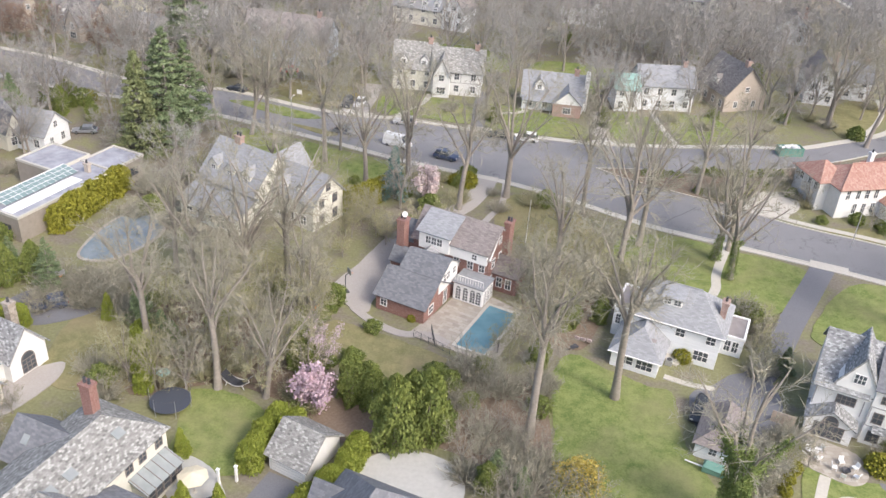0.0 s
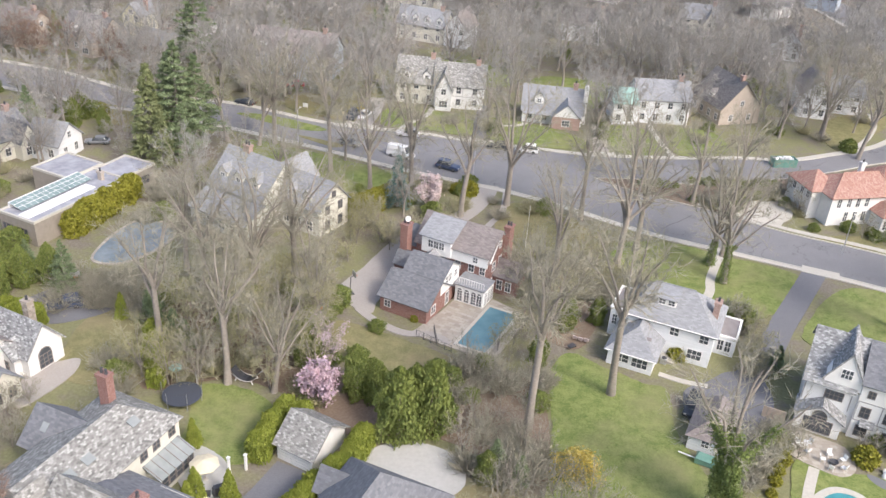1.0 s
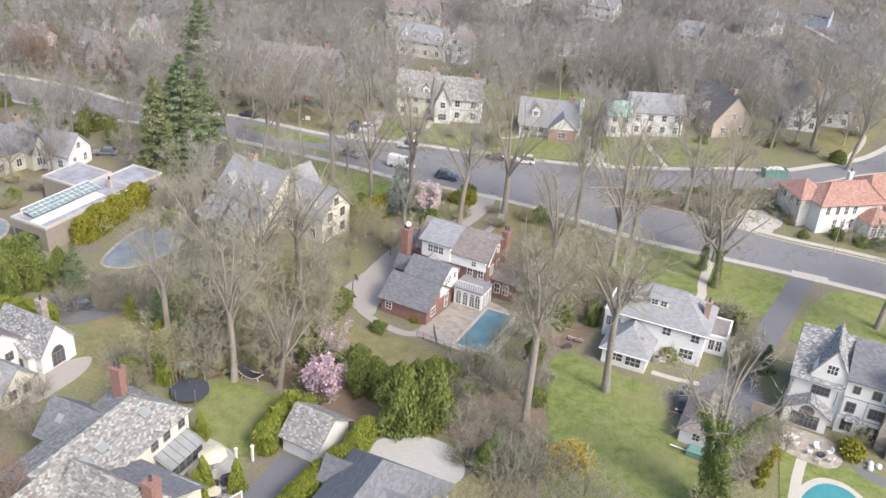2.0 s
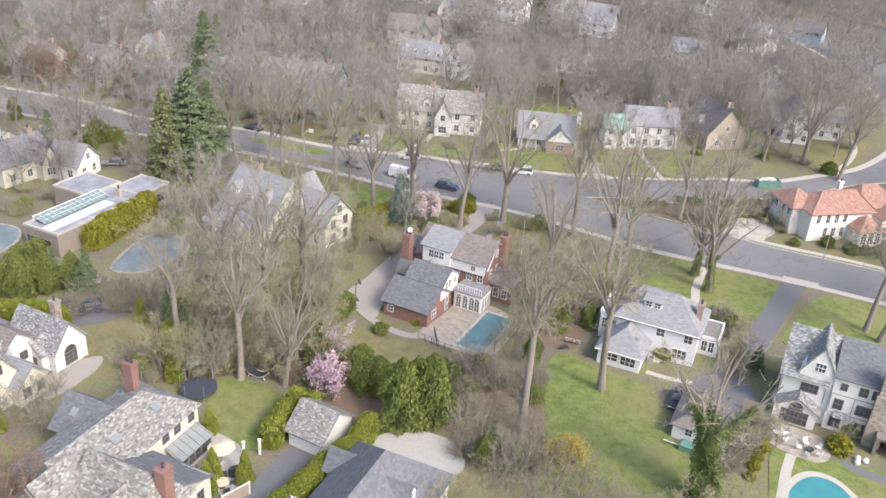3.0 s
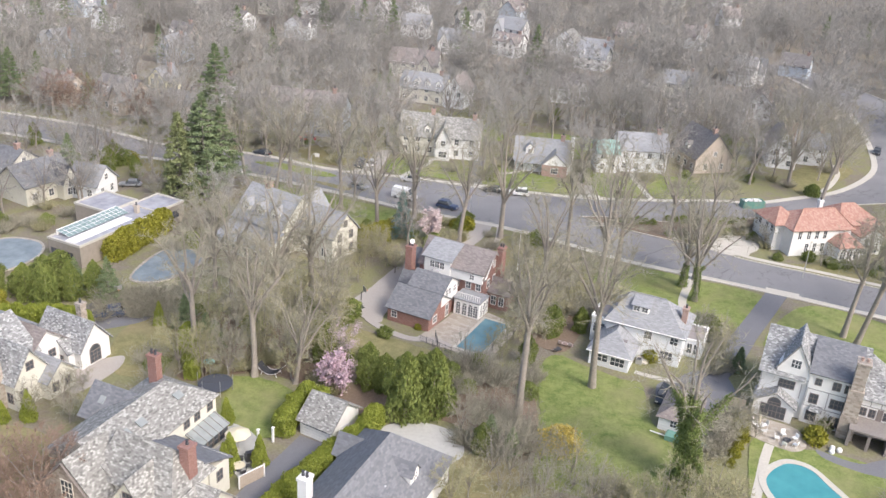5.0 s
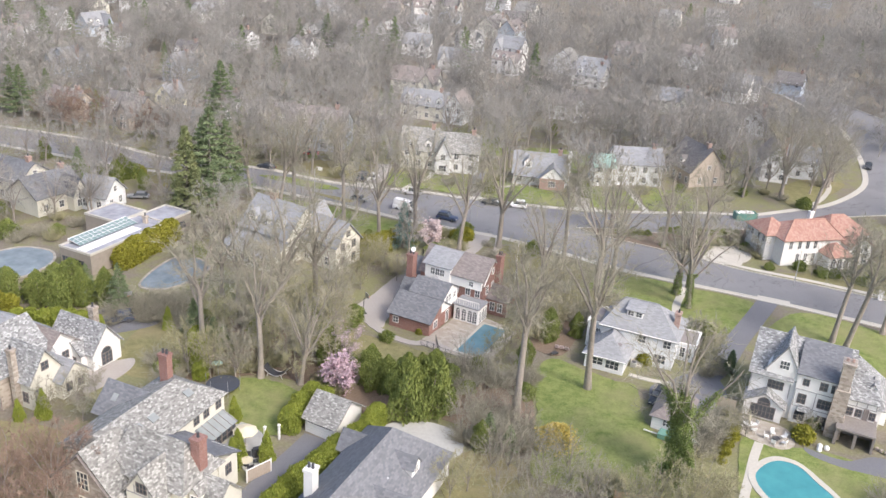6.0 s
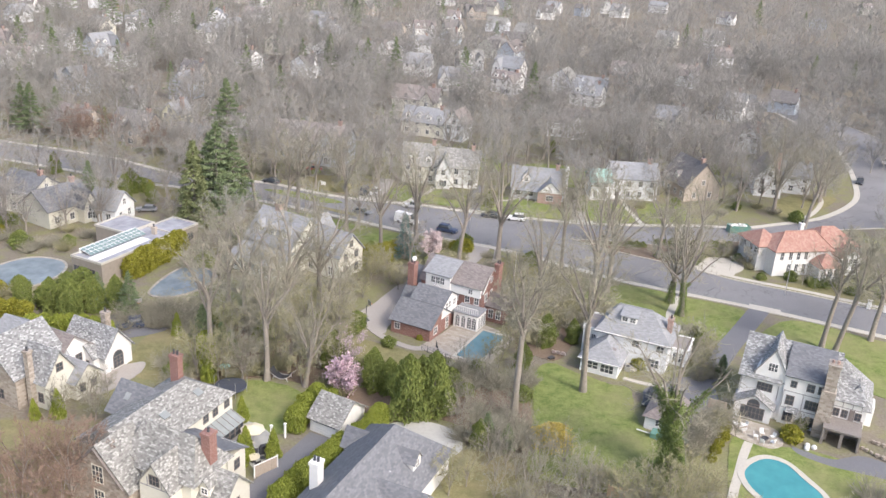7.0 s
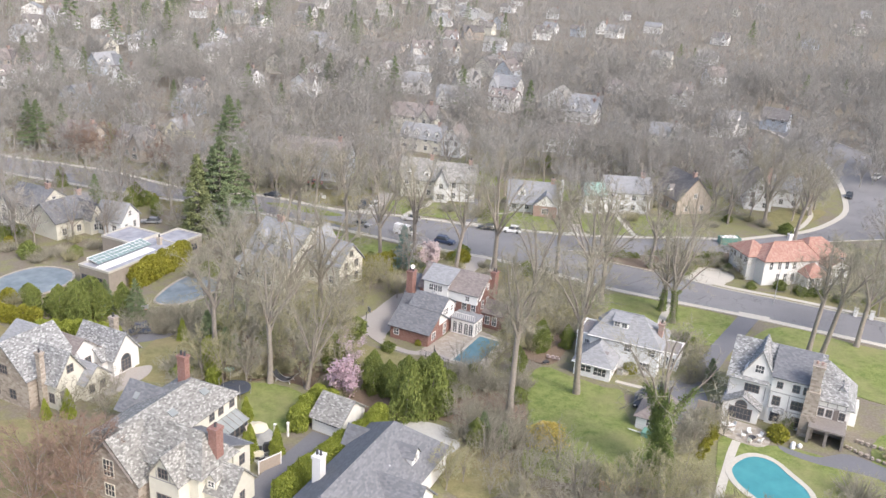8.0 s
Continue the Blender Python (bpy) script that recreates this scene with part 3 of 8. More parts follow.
paved("forecourt", [(-13.8, 103), (-11, 98.8), (-8.2, 97.6), (-7.5, 101), (-4.6, 108), (-2.6, 118), (-4.5, 121), (-7, 118.5), (-10.6, 110)], M_GRAVEL, "pale gravel forecourt beside the brick house")
lane("garden_path", [(-10.2, 98.6), (-7.4, 95.6), (-3.4, 93.2), (0.4, 93.2), (3, 91.4)], 1.3, M_GRAVEL, "pale path round the brick garage wing")
lane("driveway", [(-13.6, 66.2), (-15.4, 62), (-17.3, 58), (-19.4, 53), (-22.5, 46)], 4.4, M_DRIVE, "dark asphalt drive to a slate-roofed garage")
paved("forecourt", [(-8.2, 67), (-4.6, 70.6), (-0.8, 71.6), (4, 69.6), (5, 65), (0.8, 61.8), (-5, 60.6), (-8.8, 62.6)], M_PALE, "pale concrete court behind the grey-roofed house")
paved("terrace", [(-27, 66), (-25.2, 68.6), (-22.4, 67.6), (-20.2, 65), (-19, 61.6), (-20.4, 58), (-23.5, 60.6)], M_PALE, "round grey bluestone terrace", 0.13)
paved("terrace", [(43, 78), (42.4, 75), (44.4, 72.4), (47.8, 70.3), (50.2, 71.4), (50.6, 74.4), (49.6, 76), (45.2, 78)], M_PAVING, "flagstone terrace beside the conservatory", 0.13)
paved("terrace", [(-48.5, 79), (-44, 83), (-43, 80.5), (-44.4, 76.5), (-47, 73)], M_GRAVEL, "grey flagstone terrace", 0.13)
paved("forecourt", [(-57, 91.5), (-50, 90), (-43.6, 94), (-46, 98), (-53, 98.5)], M_DRIVE, "dark asphalt parking place", 0.1)
paved("forecourt", [(54, 137), (58, 133.6), (64, 137), (65, 143), (58, 145)], M_CONCRETE, "pale concrete forecourt beside the tiled house", 0.12)
solid("driveway_apron", strip([(55, 136.4), (60.6, 132.8)], 2.5, -0.1, -0.2, 0.17), M_CONCRETE, "pale concrete apron at the kerb", "driveway apron", kind="structure")
lane("driveway", [(-17.5, 167.2), (-16.5, 172), (-15.5, 179), (-15, 186)], 4.0, M_GRAVEL, "pale driveway up to a house across the street")
solid("driveway_apron", strip([(-21, 168), (-14.5, 166.3)], 2.4, -0.1, -0.2, 0.17), M_CONCRETE, "pale concrete apron at the kerb", "driveway apron", kind="structure")
lane("driveway", [(7.8, 164), (8, 170), (8.6, 178), (9.4, 186)], 2.9, M_DRIVE, "dark asphalt driveway between two lawns")
solid("driveway_apron", strip([(5.6, 163.6), (10.4, 162.8)], 2.0, -0.1, -0.2, 0.17), M_CONCRETE, "pale concrete apron at the kerb", "driveway apron", kind="structure")
lane("driveway", [(33, 160.9), (33.4, 168), (34.4, 176), (35, 184)], 3.2, M_GRAVEL, "grey driveway beside a lawn")
solid("driveway_apron", strip([(30.4, 160.4), (36, 160.6)], 2.0, -0.1, -0.2, 0.17), M_CONCRETE, "pale concrete apron at the kerb", "driveway apron", kind="structure")
lane("garden_path", [(-9, 167.6), (-6.5, 172.5), (-3.6, 177), (-2.6, 182)], 1.2, M_CONCRETE, "pale path from the pavement to a front door")
lane("garden_path", [(9.6, 174), (13, 173.6), (16.5, 174.6), (18.6, 176.6)], 1.0, M_CONCRETE, "pale curved path to a porch")
lane("garden_path", [(47.8, 162.8), (47, 168), (46.2, 176), (46.4, 182)], 1.2, M_CONCRETE, "pale straight path to a front door")
lane("garden_path", [(88, 172.2), (95, 180), (101, 190), (103, 198)], 1.2, M_CONCRETE, "pale path across a lawn")
lane("garden_path", [(-27, 152), (-25.5, 146), (-23.5, 140), (-22, 135)], 1.4, M_CONCRETE, "pale path across a front lawn")
paved("island", UP_NEAR[:21] + [(76, 152), (70, 146), (60, 146), (56, 140)] + LOW_FAR[14::-1], M_MULCH, "planted island between two arms of the street", 0.1, False)
for pts in ([(-34, 78), (-24, 81), (-15, 78.5), (-14, 84), (-18, 92), (-30, 97), (-39, 97), (-37, 88)], [(-16, 76), (-8, 72), (2, 72.5), (13, 66), (15, 73), (14, 84), (7, 86), (3, 80), (-6, 81), (-14, 84)],
            [(20, 92), (24, 99), (26, 107), (20, 112), (14, 108), (14, 97)]):
    paved("garden_bed", pts, M_MULCH, "bed of brown leaf litter under bare trees", 0.05)


# ---- pools ----
def rect_pool(ox, oy, rot, x0, x1, y0, y1, mat, label, rim=0.45):
    p = thing("swimming_pool", ox, oy, rot, label, "pool")
    part("coping", join(box(x0 - rim, x1 + rim, y0 - rim, y0, -0.3, 0.2), box(x0 - rim, x1 + rim, y1, y1 + rim, -0.3, 0.2), box(x0 - rim, x0, y0, y1, -0.3, 0.2), box(x1, x1 + rim, y0, y1, -0.3, 0.2)), M_CONCRETE, p)
    part("pool_cover", box(x0, x1, y0, y1, -0.3, 0.15), mat, p)
    return p


def free_pool(points, mat, label, rim=0.9, edge=None):
    c = Vector((sum(p[0] for p in points) / len(points), sum(p[1] for p in points) / len(points)))
    p = thing("swimming_pool", c.x, c.y, 0, label, "pool")
    inner = [(x - c.x, y - c.y) for x, y in smooth_outline(points, 8)]
    outer = [tuple(Vector(q) + Vector(q).normalized() * rim) for q in inner]
    n = len(inner)
    v = [(x, y, z) for z in (-0.2, 0.19) for ring in (outer, inner) for x, y in ring]
    f = []
    for i in range(n):
        j = (i + 1) % n
        f += [(2 * n + i, 2 * n + j, 3 * n + j, 3 * n + i), (i, j, 2 * n + j, 2 * n + i), (n + j, n + i, 3 * n + i, 3 * n + j)]
    part("coping", (v, f), edge or M_CONCRETE, p)
    part("pool_cover", prism(inner, -0.2, 0.14), mat, p)
    return p


rect_pool(-7.1, 98.8, -26, 13.2, 17.3, -1.8, 8.8, M_POOL, "long rectangular pool under a blue-green cover")
free_pool([(42.4, 63.4), (44, 66), (46.6, 67.6), (49, 66.6), (50.2, 63.4), (51.4, 59.6), (50, 55.5), (46, 55.5), (43, 59.5)], M_POOL_TEAL, "kidney-shaped pool under a turquoise cover")
free_pool([(-51, 107.6), (-47, 106.4), (-43.5, 110), (-41.5, 115.5), (-43.5, 119), (-47.5, 120.5), (-50, 116)], M_COVER, "large pool under a grey-blue cover", 0.5, M_PAVING)
free_pool([(-78, 104), (-73.4, 106), (-70.4, 110), (-69.6, 115), (-72, 119), (-78, 119.5), (-82, 114), (-82, 107)], M_COVER, "pool under a blue-grey cover beside the flat-roofed house", 0.5, M_PAVING)
rect_patio = [(6.6, -3), (19, -3), (19, 9.6), (13, 11), (8, 11), (7.7, 4)]
pt = solid("terrace", prism(rect_patio, -0.2, 0.1), M_PAVING, "pale flagstone terrace round the pool", "terrace", kind="structure", at=pose(-7.1, 98.8, 0, 0, 0, -26))


# ---- houses ----
def brick_house():
    h = thing("brick_house", -7.1, 98.8, -26, "red brick house with white trim, slate roofs and a pool terrace", "house")
    part("wall", gable_body(0, 7.4, 0, 7.6, 0, 2.5, 4.9), M_BRICK, h)
    part("wall", box(1.6, 7.38, 7.6, 9.6, 0, 2.6), M_BRICK, h)
    part("roof", gable_roof(0, 7.4, 0, 7.6, 2.5, 4.9, over=0.4), M_SLATE_GREY, h)
    d = part("upper_storey", gable_body(1.6, 7.5, 4.0, 9.6, 2.6, 5.1, 6.8), M_TRIM, h, "white-boarded upper storey over the wing")
    part("upper_roof", gable_roof(1.6, 7.5, 4.0, 9.6, 5.1, 6.8, over=0.3), M_SLATE_GREY, d)
    windows(d, "E", [5.6, 6.6], 3.9, 7.5, w=0.75, h=1.2)
    windows(d, "E", [8.4], 3.9, 7.5, w=0.8, h=1.0)
    windows(h, "E", [2.0], 0.8, 7.4, w=1.2, h=1.2)
    windows(h, "E", [6.2], 0.2, 7.4, w=0.9, h=2.0, name="door")
    windows(h, "S", [1.2], 0.9, 0, w=0.9, h=1.0)
    part("wall", gable_body(0.2, 5.4, 6.5, 12, 0, 3.2, 5.6, "y"), M_BRICK, h)
    part("roof", gable_roof(0.2, 5.4, 6.5, 12, 3.2, 5.6, "y", over=0.3), M_SHINGLE, h)
    part("wall", gable_body(-2.6, 0.4, 8.4, 11.6, 0, 2.8, 4.4), M_BRICK, h)
    part("roof", gable_roof(-2.6, 0.4, 8.4, 11.6, 2.8, 4.4, over=0.3), M_SLATE_GREY, h)
    part("wall", gable_body(-0.6, 11.4, 11.4, 18.6, 0, 5.7, 9.2), M_BRICK, h)
    part("roof", gable_roof(-0.6, 11.4, 11.4, 18.6, 5.7, 9.2, over=0.35), M_SHINGLE_TAN, h)
    part("rake_trim", join(*[tube((11.62, 11.2 if s < 0 else 18.8, 5.65), (11.62, 15, 9.15), 0.13, 0.13, 4) for s in (-1, 1)]), M_TRIM, h)
    d = part("dormer", box(0.6, 5.4, 10.7, 15, 4.8, 7.6), M_TRIM, h, "white-boarded dormer with three windows")
    part("dormer_roof", slab([(0.2, 10.3, 7.55), (5.8, 10.3, 7.55), (5.8, 15, 9.3), (0.2, 15, 9.3)], 0.15), M_SHINGLE, d)
    windows(d, "S", [2.1, 3.0, 3.9], 5.8, 10.7, w=0.75, h=1.1)
    d = part("dormer", box(5.4, 11.2, 11.0, 14, 4.7, 6.5), M_TRIM, h)
    part("dormer_roof", slab([(5.4, 10.7, 6.5), (11.5, 10.7, 6.5), (11.5, 14.6, 8.95), (5.4, 14.6, 8.95)], 0.14), M_SHINGLE_TAN, d)
    windows(d, "S", [9.3], 5.2, 11.0, w=0.7, h=0.8)
    windows(h, "E", [13, 15.2, 17], 0.8, 11.4, w=0.9, h=1.6)
    windows(h, "E", [13, 15.2, 17], 3.6, 11.4, w=0.9, h=1.4)
    window(h, "E", 15, 6.6, 11.4, w=0.7, h=1.0)
    windows(h, "S", [6.4, 8.6, 10.4], 3.3, 11.4, w=0.8, h=1.2)
    windows(h, "N", [1, 3.6, 6.2, 8.8], 0.8, 18.6, w=0.9, h=1.6)
    windows(h, "N", [1, 3.6, 6.2, 8.8], 3.6, 18.6, w=0.9, h=1.4)
    part("balcony_rail", join(*[tube((x, 8.0, 3.1), (x, 8.0, 4.0), 0.035, 0.035, 5) for x in np.linspace(8, 12.3, 12)], tube((8, 8, 4.0), (12.3, 8, 4.0), 0.05, 0.05, 5)), M_TRIM, h)
    c = part("conservatory", box(7.9, 12.4, 7.8, 11.4, 0, 2.9), M_TRIM, h, "white glazed conservatory")
    part("conservatory_roof", box(7.7, 12.6, 7.5, 11.4, 2.9, 3.1), M_SHINGLE, c)
    windows(c, "S", [8.7, 9.8, 10.9, 11.8], 0.3, 7.8, w=0.75, h=1.7, cols=2, rows=4, arch=True)
    windows(c, "E", [8.6, 9.7, 10.7], 0.3, 12.4, w=0.75, h=1.7, cols=2, rows=4, arch=True)
    part("wall", gable_body(-3.4, -0.6, 11.8, 17, 0, 4.6, 6.6), M_BRICK, h)
    part("roof", gable_roof(-3.4, -0.6, 11.8, 17, 4.6, 6.6, over=0.3), M_SLATE_GREY, h)
    chimney(h, -2.0, 10.6, 1.2, 1.5, 0, 8.6)
    chimney(h, 11.9, 16.6, 0.9, 1.6, 0, 9.7)
    part("wall", box(11.4, 15.2, 13, 18, 0, 3.0), M_BRICK, h)
    part("roof", hip_roof(11.4, 15.2, 13, 18, 3.0, 4.6, over=0.3, left=0.0, right=1.5), M_SHINGLE_TAN, h)
    windows(h, "S", [12.6, 14], 0.8, 13, w=0.8, h=1.5)
    dish = lathe([(0.05, 0), (0.25, 0.05), (0.42, 0.16), (0.4, 0.17), (0.22, 0.08), (0.02, 0.03)], 12)
    part("satellite_dish", moved(dish, pose(-1.6, 10.3, 9.5, 60, 0, 20)), M_WHITE_PLASTIC, h)
    return h


def hip_house():
    h = thing("white_house", 23.8, 89.5, -23, "white-sided house with a grey hipped roof and brick chimney", "house")
    part("wall", box(0, 6.0, 0, 8, 0, 2.7), M_SIDING, h)
    v, f = hip_roof(0, 8, 0, 6.0, 2.7, 4.9, over=0.5, left=3.2, right=0.2)
    part("roof", ([(b, a, c) for a, b, c in v], [q[::-1] for q in f]), M_SHINGLE, h)
    part("wall", box(0.9, 12.4, 5.4, 13.5, 0, 5.4), M_SIDING, h)
    part("roof", hip_roof(0.9, 12.4, 5.4, 13.5, 5.4, 8.6, over=0.55, left=2.2, right=3.8), M_SHINGLE, h)
    part("ridge_cap", tube((3.1, 9.45, 8.74), (8.6, 9.45, 8.74), 0.1, 0.1, 6), M_SHINGLE, h)
    part("wall", box(-1.7, 0.9, 6.8, 13, 0, 4.3), M_SIDING, h)
    part("flat_roof", join(box(-1.5, 0.88, 7.0, 12.8, 4.3, 4.36)), M_FLATROOF, h)
    part("parapet", join(box(-1.8, -1.55, 6.7, 13.1, 4.2, 4.55), box(-1.55, 0.9, 6.7, 6.95, 4.2, 4.55), box(-1.55, 0.9, 12.85, 13.1, 4.2, 4.55)), M_TRIM, h)
    part("wall", box(12.4, 15.1, 9.6, 14.8, 0, 2.9), M_SIDING, h)
    part("flat_roof", box(12.42, 14.95, 9.75, 14.65, 2.9, 2.97), M_FLATROOF, h)
    part("parapet", join(box(14.95, 15.25, 9.45, 14.95, 2.8, 3.1), box(12.4, 14.95, 9.45, 9.75, 2.8, 3.1), box(12.4, 14.95, 14.65, 14.95, 2.8, 3.1)), M_TRIM, h)
    dormer(h, 5.4, 7.0, 9.6, 6.6, 7.9, 8.75, 2.5, M_SHINGLE, M_TRIM, True, 2)
    chimney(h, 11.7, 9.2, 0.8, 1.2, 4, 8.3, M_BRICK_PALE, 1)
    windows(h, "S", [1.5, 2.4], 0.9, 0, w=0.8, h=1.1, cols=1)
    windows(h, "S", [4.3], 0.7, 0, w=2.0, h=1.3, cols=3)
    windows(h, "S", [7.3], 3.6, 5.4, w=1.1, h=1.1)
    windows(h, "S", [11.2], 3.6, 5.4, w=1.1, h=1.1)
    windows(h, "S", [10.4], 0.8, 5.4, w=1.8, h=1.4, cols=3)
    windows(h, "S", [-1.0, 0.1], 1.9, 6.8, w=0.6, h=1.5, cols=2, rows=3)
    windows(h, "E", [1.6, 5], 0.9, 6.0, w=1.0, h=1.2)
    windows(h, "S", [13.2, 14.2], 0.7, 9.6, w=0.7, h=1.6)
    windows(h, "E", [10.6, 12.2, 13.6], 0.7, 15.1, w=1.0, h=1.6)
    windows(h, "E", [7, 12], 3.6, 12.4, w=1.0, h=1.2)
    windows(h, "N", [2.4, 5, 7.6, 10.4], 3.6, 13.5, w=1.0, h=1.3)
    part("step", join(box(6.3, 8.2, 4.2, 5.4, 0, 0.5), box(6.5, 8.0, 3.8, 4.2, 0, 0.25)), M_CONCRETE, h)
    v = moved(box(-0.35, 0.35, -0.25, 0.25, 0, 0.06), pose(4.6, 2.2, 3.95, 25, 0, 0))
    part("roof_vent", v, M_FLATROOF, h)
    part("gutter", join(gutter(0.4, 12.9, 4.85, 5.2), gutter(-0.4, 6.4, -0.5, 2.45)), M_TRIM, h)
    ac = thing("air_conditioner", 31.6, 90.2, -23, "grey air conditioning unit beside the white house", "air conditioner")
    part("casing", box(-0.45, 0.45, -0.4, 0.4, 0.05, 0.85), M_GREYMETAL, ac)
    part("fan_grille", moved(lathe([(0.05, 0), (0.35, 0), (0.35, 0.04), (0.05, 0.05)], 12), pose(0, 0, 0.86)), M_METAL, ac)
    return h


def beams(parent, plane, xs, z0, z1, rails, w=0.11):
    """Half timbering on a wall."""
    for x in xs:
        part("beam", box(x - w / 2, x + w / 2, plane - 0.04, plane + 0.02, z0, z1), M_BEAM, parent)
    for z in rails:
        part("beam", box(min(xs) - w / 2, max(xs) + w / 2, plane - 0.05, plane + 0.02, z - w / 2, z + w / 2), M_BEAM, parent)


def white_tudor():
    h = thing("tudor_house", 45.2, 78.9, -25, "white half-timbered house with mottled slate roofs and stone chimney", "house")
    part("wall", gable_body(0, 12.6, 2.0, 12.4, 0, 6.4, 10.6), M_STUCCO, h)
    part("roof", gable_roof(0, 12.6, 2.0, 12.4, 6.4, 10.6, over=0.4), M_SLATE, h)
    part("wall", gable_body(1.9, 6.3, 1.7, 8, 5.6, 7.6, 11.2, "y"), M_STUCCO, h)
    part("roof", gable_roof(1.9, 6.3, 1.9, 8.4, 7.4, 11.2, "y", 0.35), M_SLATE, h)
    part("skirt_roof", slab([(-0.4, 1.2, 6.2), (5.7, 1.2, 6.2), (5.7, 2.4, 7.3), (-0.4, 2.4, 7.3)], 0.15), M_SLATE, h)
    part("wall", box(6.1, 12.0, 1.5, 6, 0, 8.0), M_STUCCO, h)
    part("shed_roof", slab([(5.9, 1.0, 7.95), (12.2, 1.0, 7.95), (12.2, 7.2, 10.75), (5.9, 7.2, 10.75)], 0.16), M_SLATE_GREY, h)
    beams(h, 1.5, [6.2, 8.9, 11.9], 2.7, 5.4, [2.7, 5.4])
    beams(h, 2.0, [0.1, 5.4], 3.1, 6.0, [5.9])
    window(h, "S", 4.1, 7.7, 1.7, w=1.2, h=1.2, cols=3)
    windows(h, "S", [3.5], 4.2, 2.0, w=2.0, h=1.2, cols=4, frame_mat=M_TIMBER)
    windows(h, "S", [7.3], 6.2, 1.5, w=0.7, h=0.9, frame_mat=M_TIMBER)
    windows(h, "S", [9.6, 11.1], 6.1, 1.5, w=0.9, h=1.1, frame_mat=M_TIMBER)
    windows(h, "S", [7.2], 3.3, 1.5, w=1.0, h=1.4, frame_mat=M_TIMBER)
    windows(h, "S", [10.3], 3.3, 1.5, w=1.9, h=1.3, cols=4, frame_mat=M_TIMBER)
    windows(h, "S", [10.4, 7.4], 0.6, 1.5, w=1.2, h=1.4, frame_mat=M_TIMBER)
    ch = part("chimney", join(box(10.9, 13.0, 0.1, 2.2, 0, 3.6), box(11.0, 12.9, 0.2, 2.2, 3.6, 7.4), box(11.2, 12.7, 0.5, 2.3, 7.4, 11.2), box(11.05, 12.85, 0.35, 2.45, 11.2, 11.5)), M_STONE, h, "tall field stone chimney")
    for px in (11.6, 12.3):
        part("chimney_pot", moved(lathe([(0.2, 0), (0.17, 0.4), (0.22, 0.45)], 8), pose(px, 1.4, 11.5)), M_BRICK_PALE, ch)
    part("wall", box(12.4, 17.4, 3.2, 12.2, 0, 5.0), M_STUCCO, h)
    part("roof", hip_roof(12.2, 17.6, 3.2, 12.2, 5.0, 9.7, over=0.45, left=0.0, right=4.4), M_SLATE, h)
    part("wall", box(12.8, 16.8, 2.6, 3.4, 2.7, 5.6), M_STUCCO, h)
    part("dormer_roof", slab([(12.6, 2.2, 5.55), (17.0, 2.2, 5.55), (16.4, 5.6, 7.7), (12.6, 5.6, 7.7)], 0.14), M_SLATE, h)
    beams(h, 2.6, [12.9, 14.2, 15.5, 16.7], 4.5, 5.5, [4.5])
    windows(h, "S", [13.5, 14.6, 16.4], 3.0, 2.6, w=0.7, h=1.1, frame_mat=M_TIMBER)
    part("door", box(15.2, 15.9, 2.5, 2.62, 2.72, 4.4), M_TIMBER, h)
    dormer(h, 15.8, 4.4, 6.8, 5.8, 6.8, 7.5, 1.2, M_SLATE, M_STUCCO)
    part("terrace_deck", join(box(12.2, 17.2, -1.4, 3.2, 2.45, 2.72), box(16.9, 17.2, -1.3, 3, 0, 2.45), box(12.2, 12.6, -1.3, 3, 0, 2.45), box(14.6, 15.0, -1.3, -0.9, 0, 2.45), box(12.2, 17.2, 2.2, 2.5, 0, 2.45)), M_DECK, h, "weathered raised deck over a carport")
    c = part("conservatory", gable_body(0, 5.2, 0, 3.0, 0, 2.5, 4.1, "y"), M_STUCCO, h, "white garden room with an arched glazed front")
    part("conservatory_roof", gable_roof(0, 5.2, 0, 3.2, 2.5, 4.1, "y", 0.35), M_SLATE, c)
    window(c, "S", 2.6, 0.3, 0, w=3.2, h=1.8, cols=6, rows=2, frame_mat=M_TIMBER)
    window(c, "S", 2.6, 2.25, 0, w=1.6, h=0.3, cols=3, rows=1, frame_mat=M_TIMBER, arch=True)
    windows(c, "E", [1.4], 0.8, 5.2, w=1.0, h=1.3)
    part("porch_canopy", slab([(7.0, 0.7, 2.4), (8.6, 0.7, 2.4), (8.6, 1.5, 3.0), (7.0, 1.5, 3.0)], 0.1), M_SLATE, h)
    part("side_porch", box(17.4, 18.6, 7.5, 10.5, 0, 3.2), M_TRIM, h)
    windows(h, "N", [2, 5, 8, 11], 3.6, 12.4, w=1.0, h=1.3)
    g = thing("garden_wall", 44.4, 79.2, -25, "low timber fence beside the garden room", "fence")
    for k in range(5):
        part("fence_board", box(-2.8 + k * 0.55, -2.28 + k * 0.55, -0.04, 0.04, 0, 1.7), M_WOOD, g)
    return h


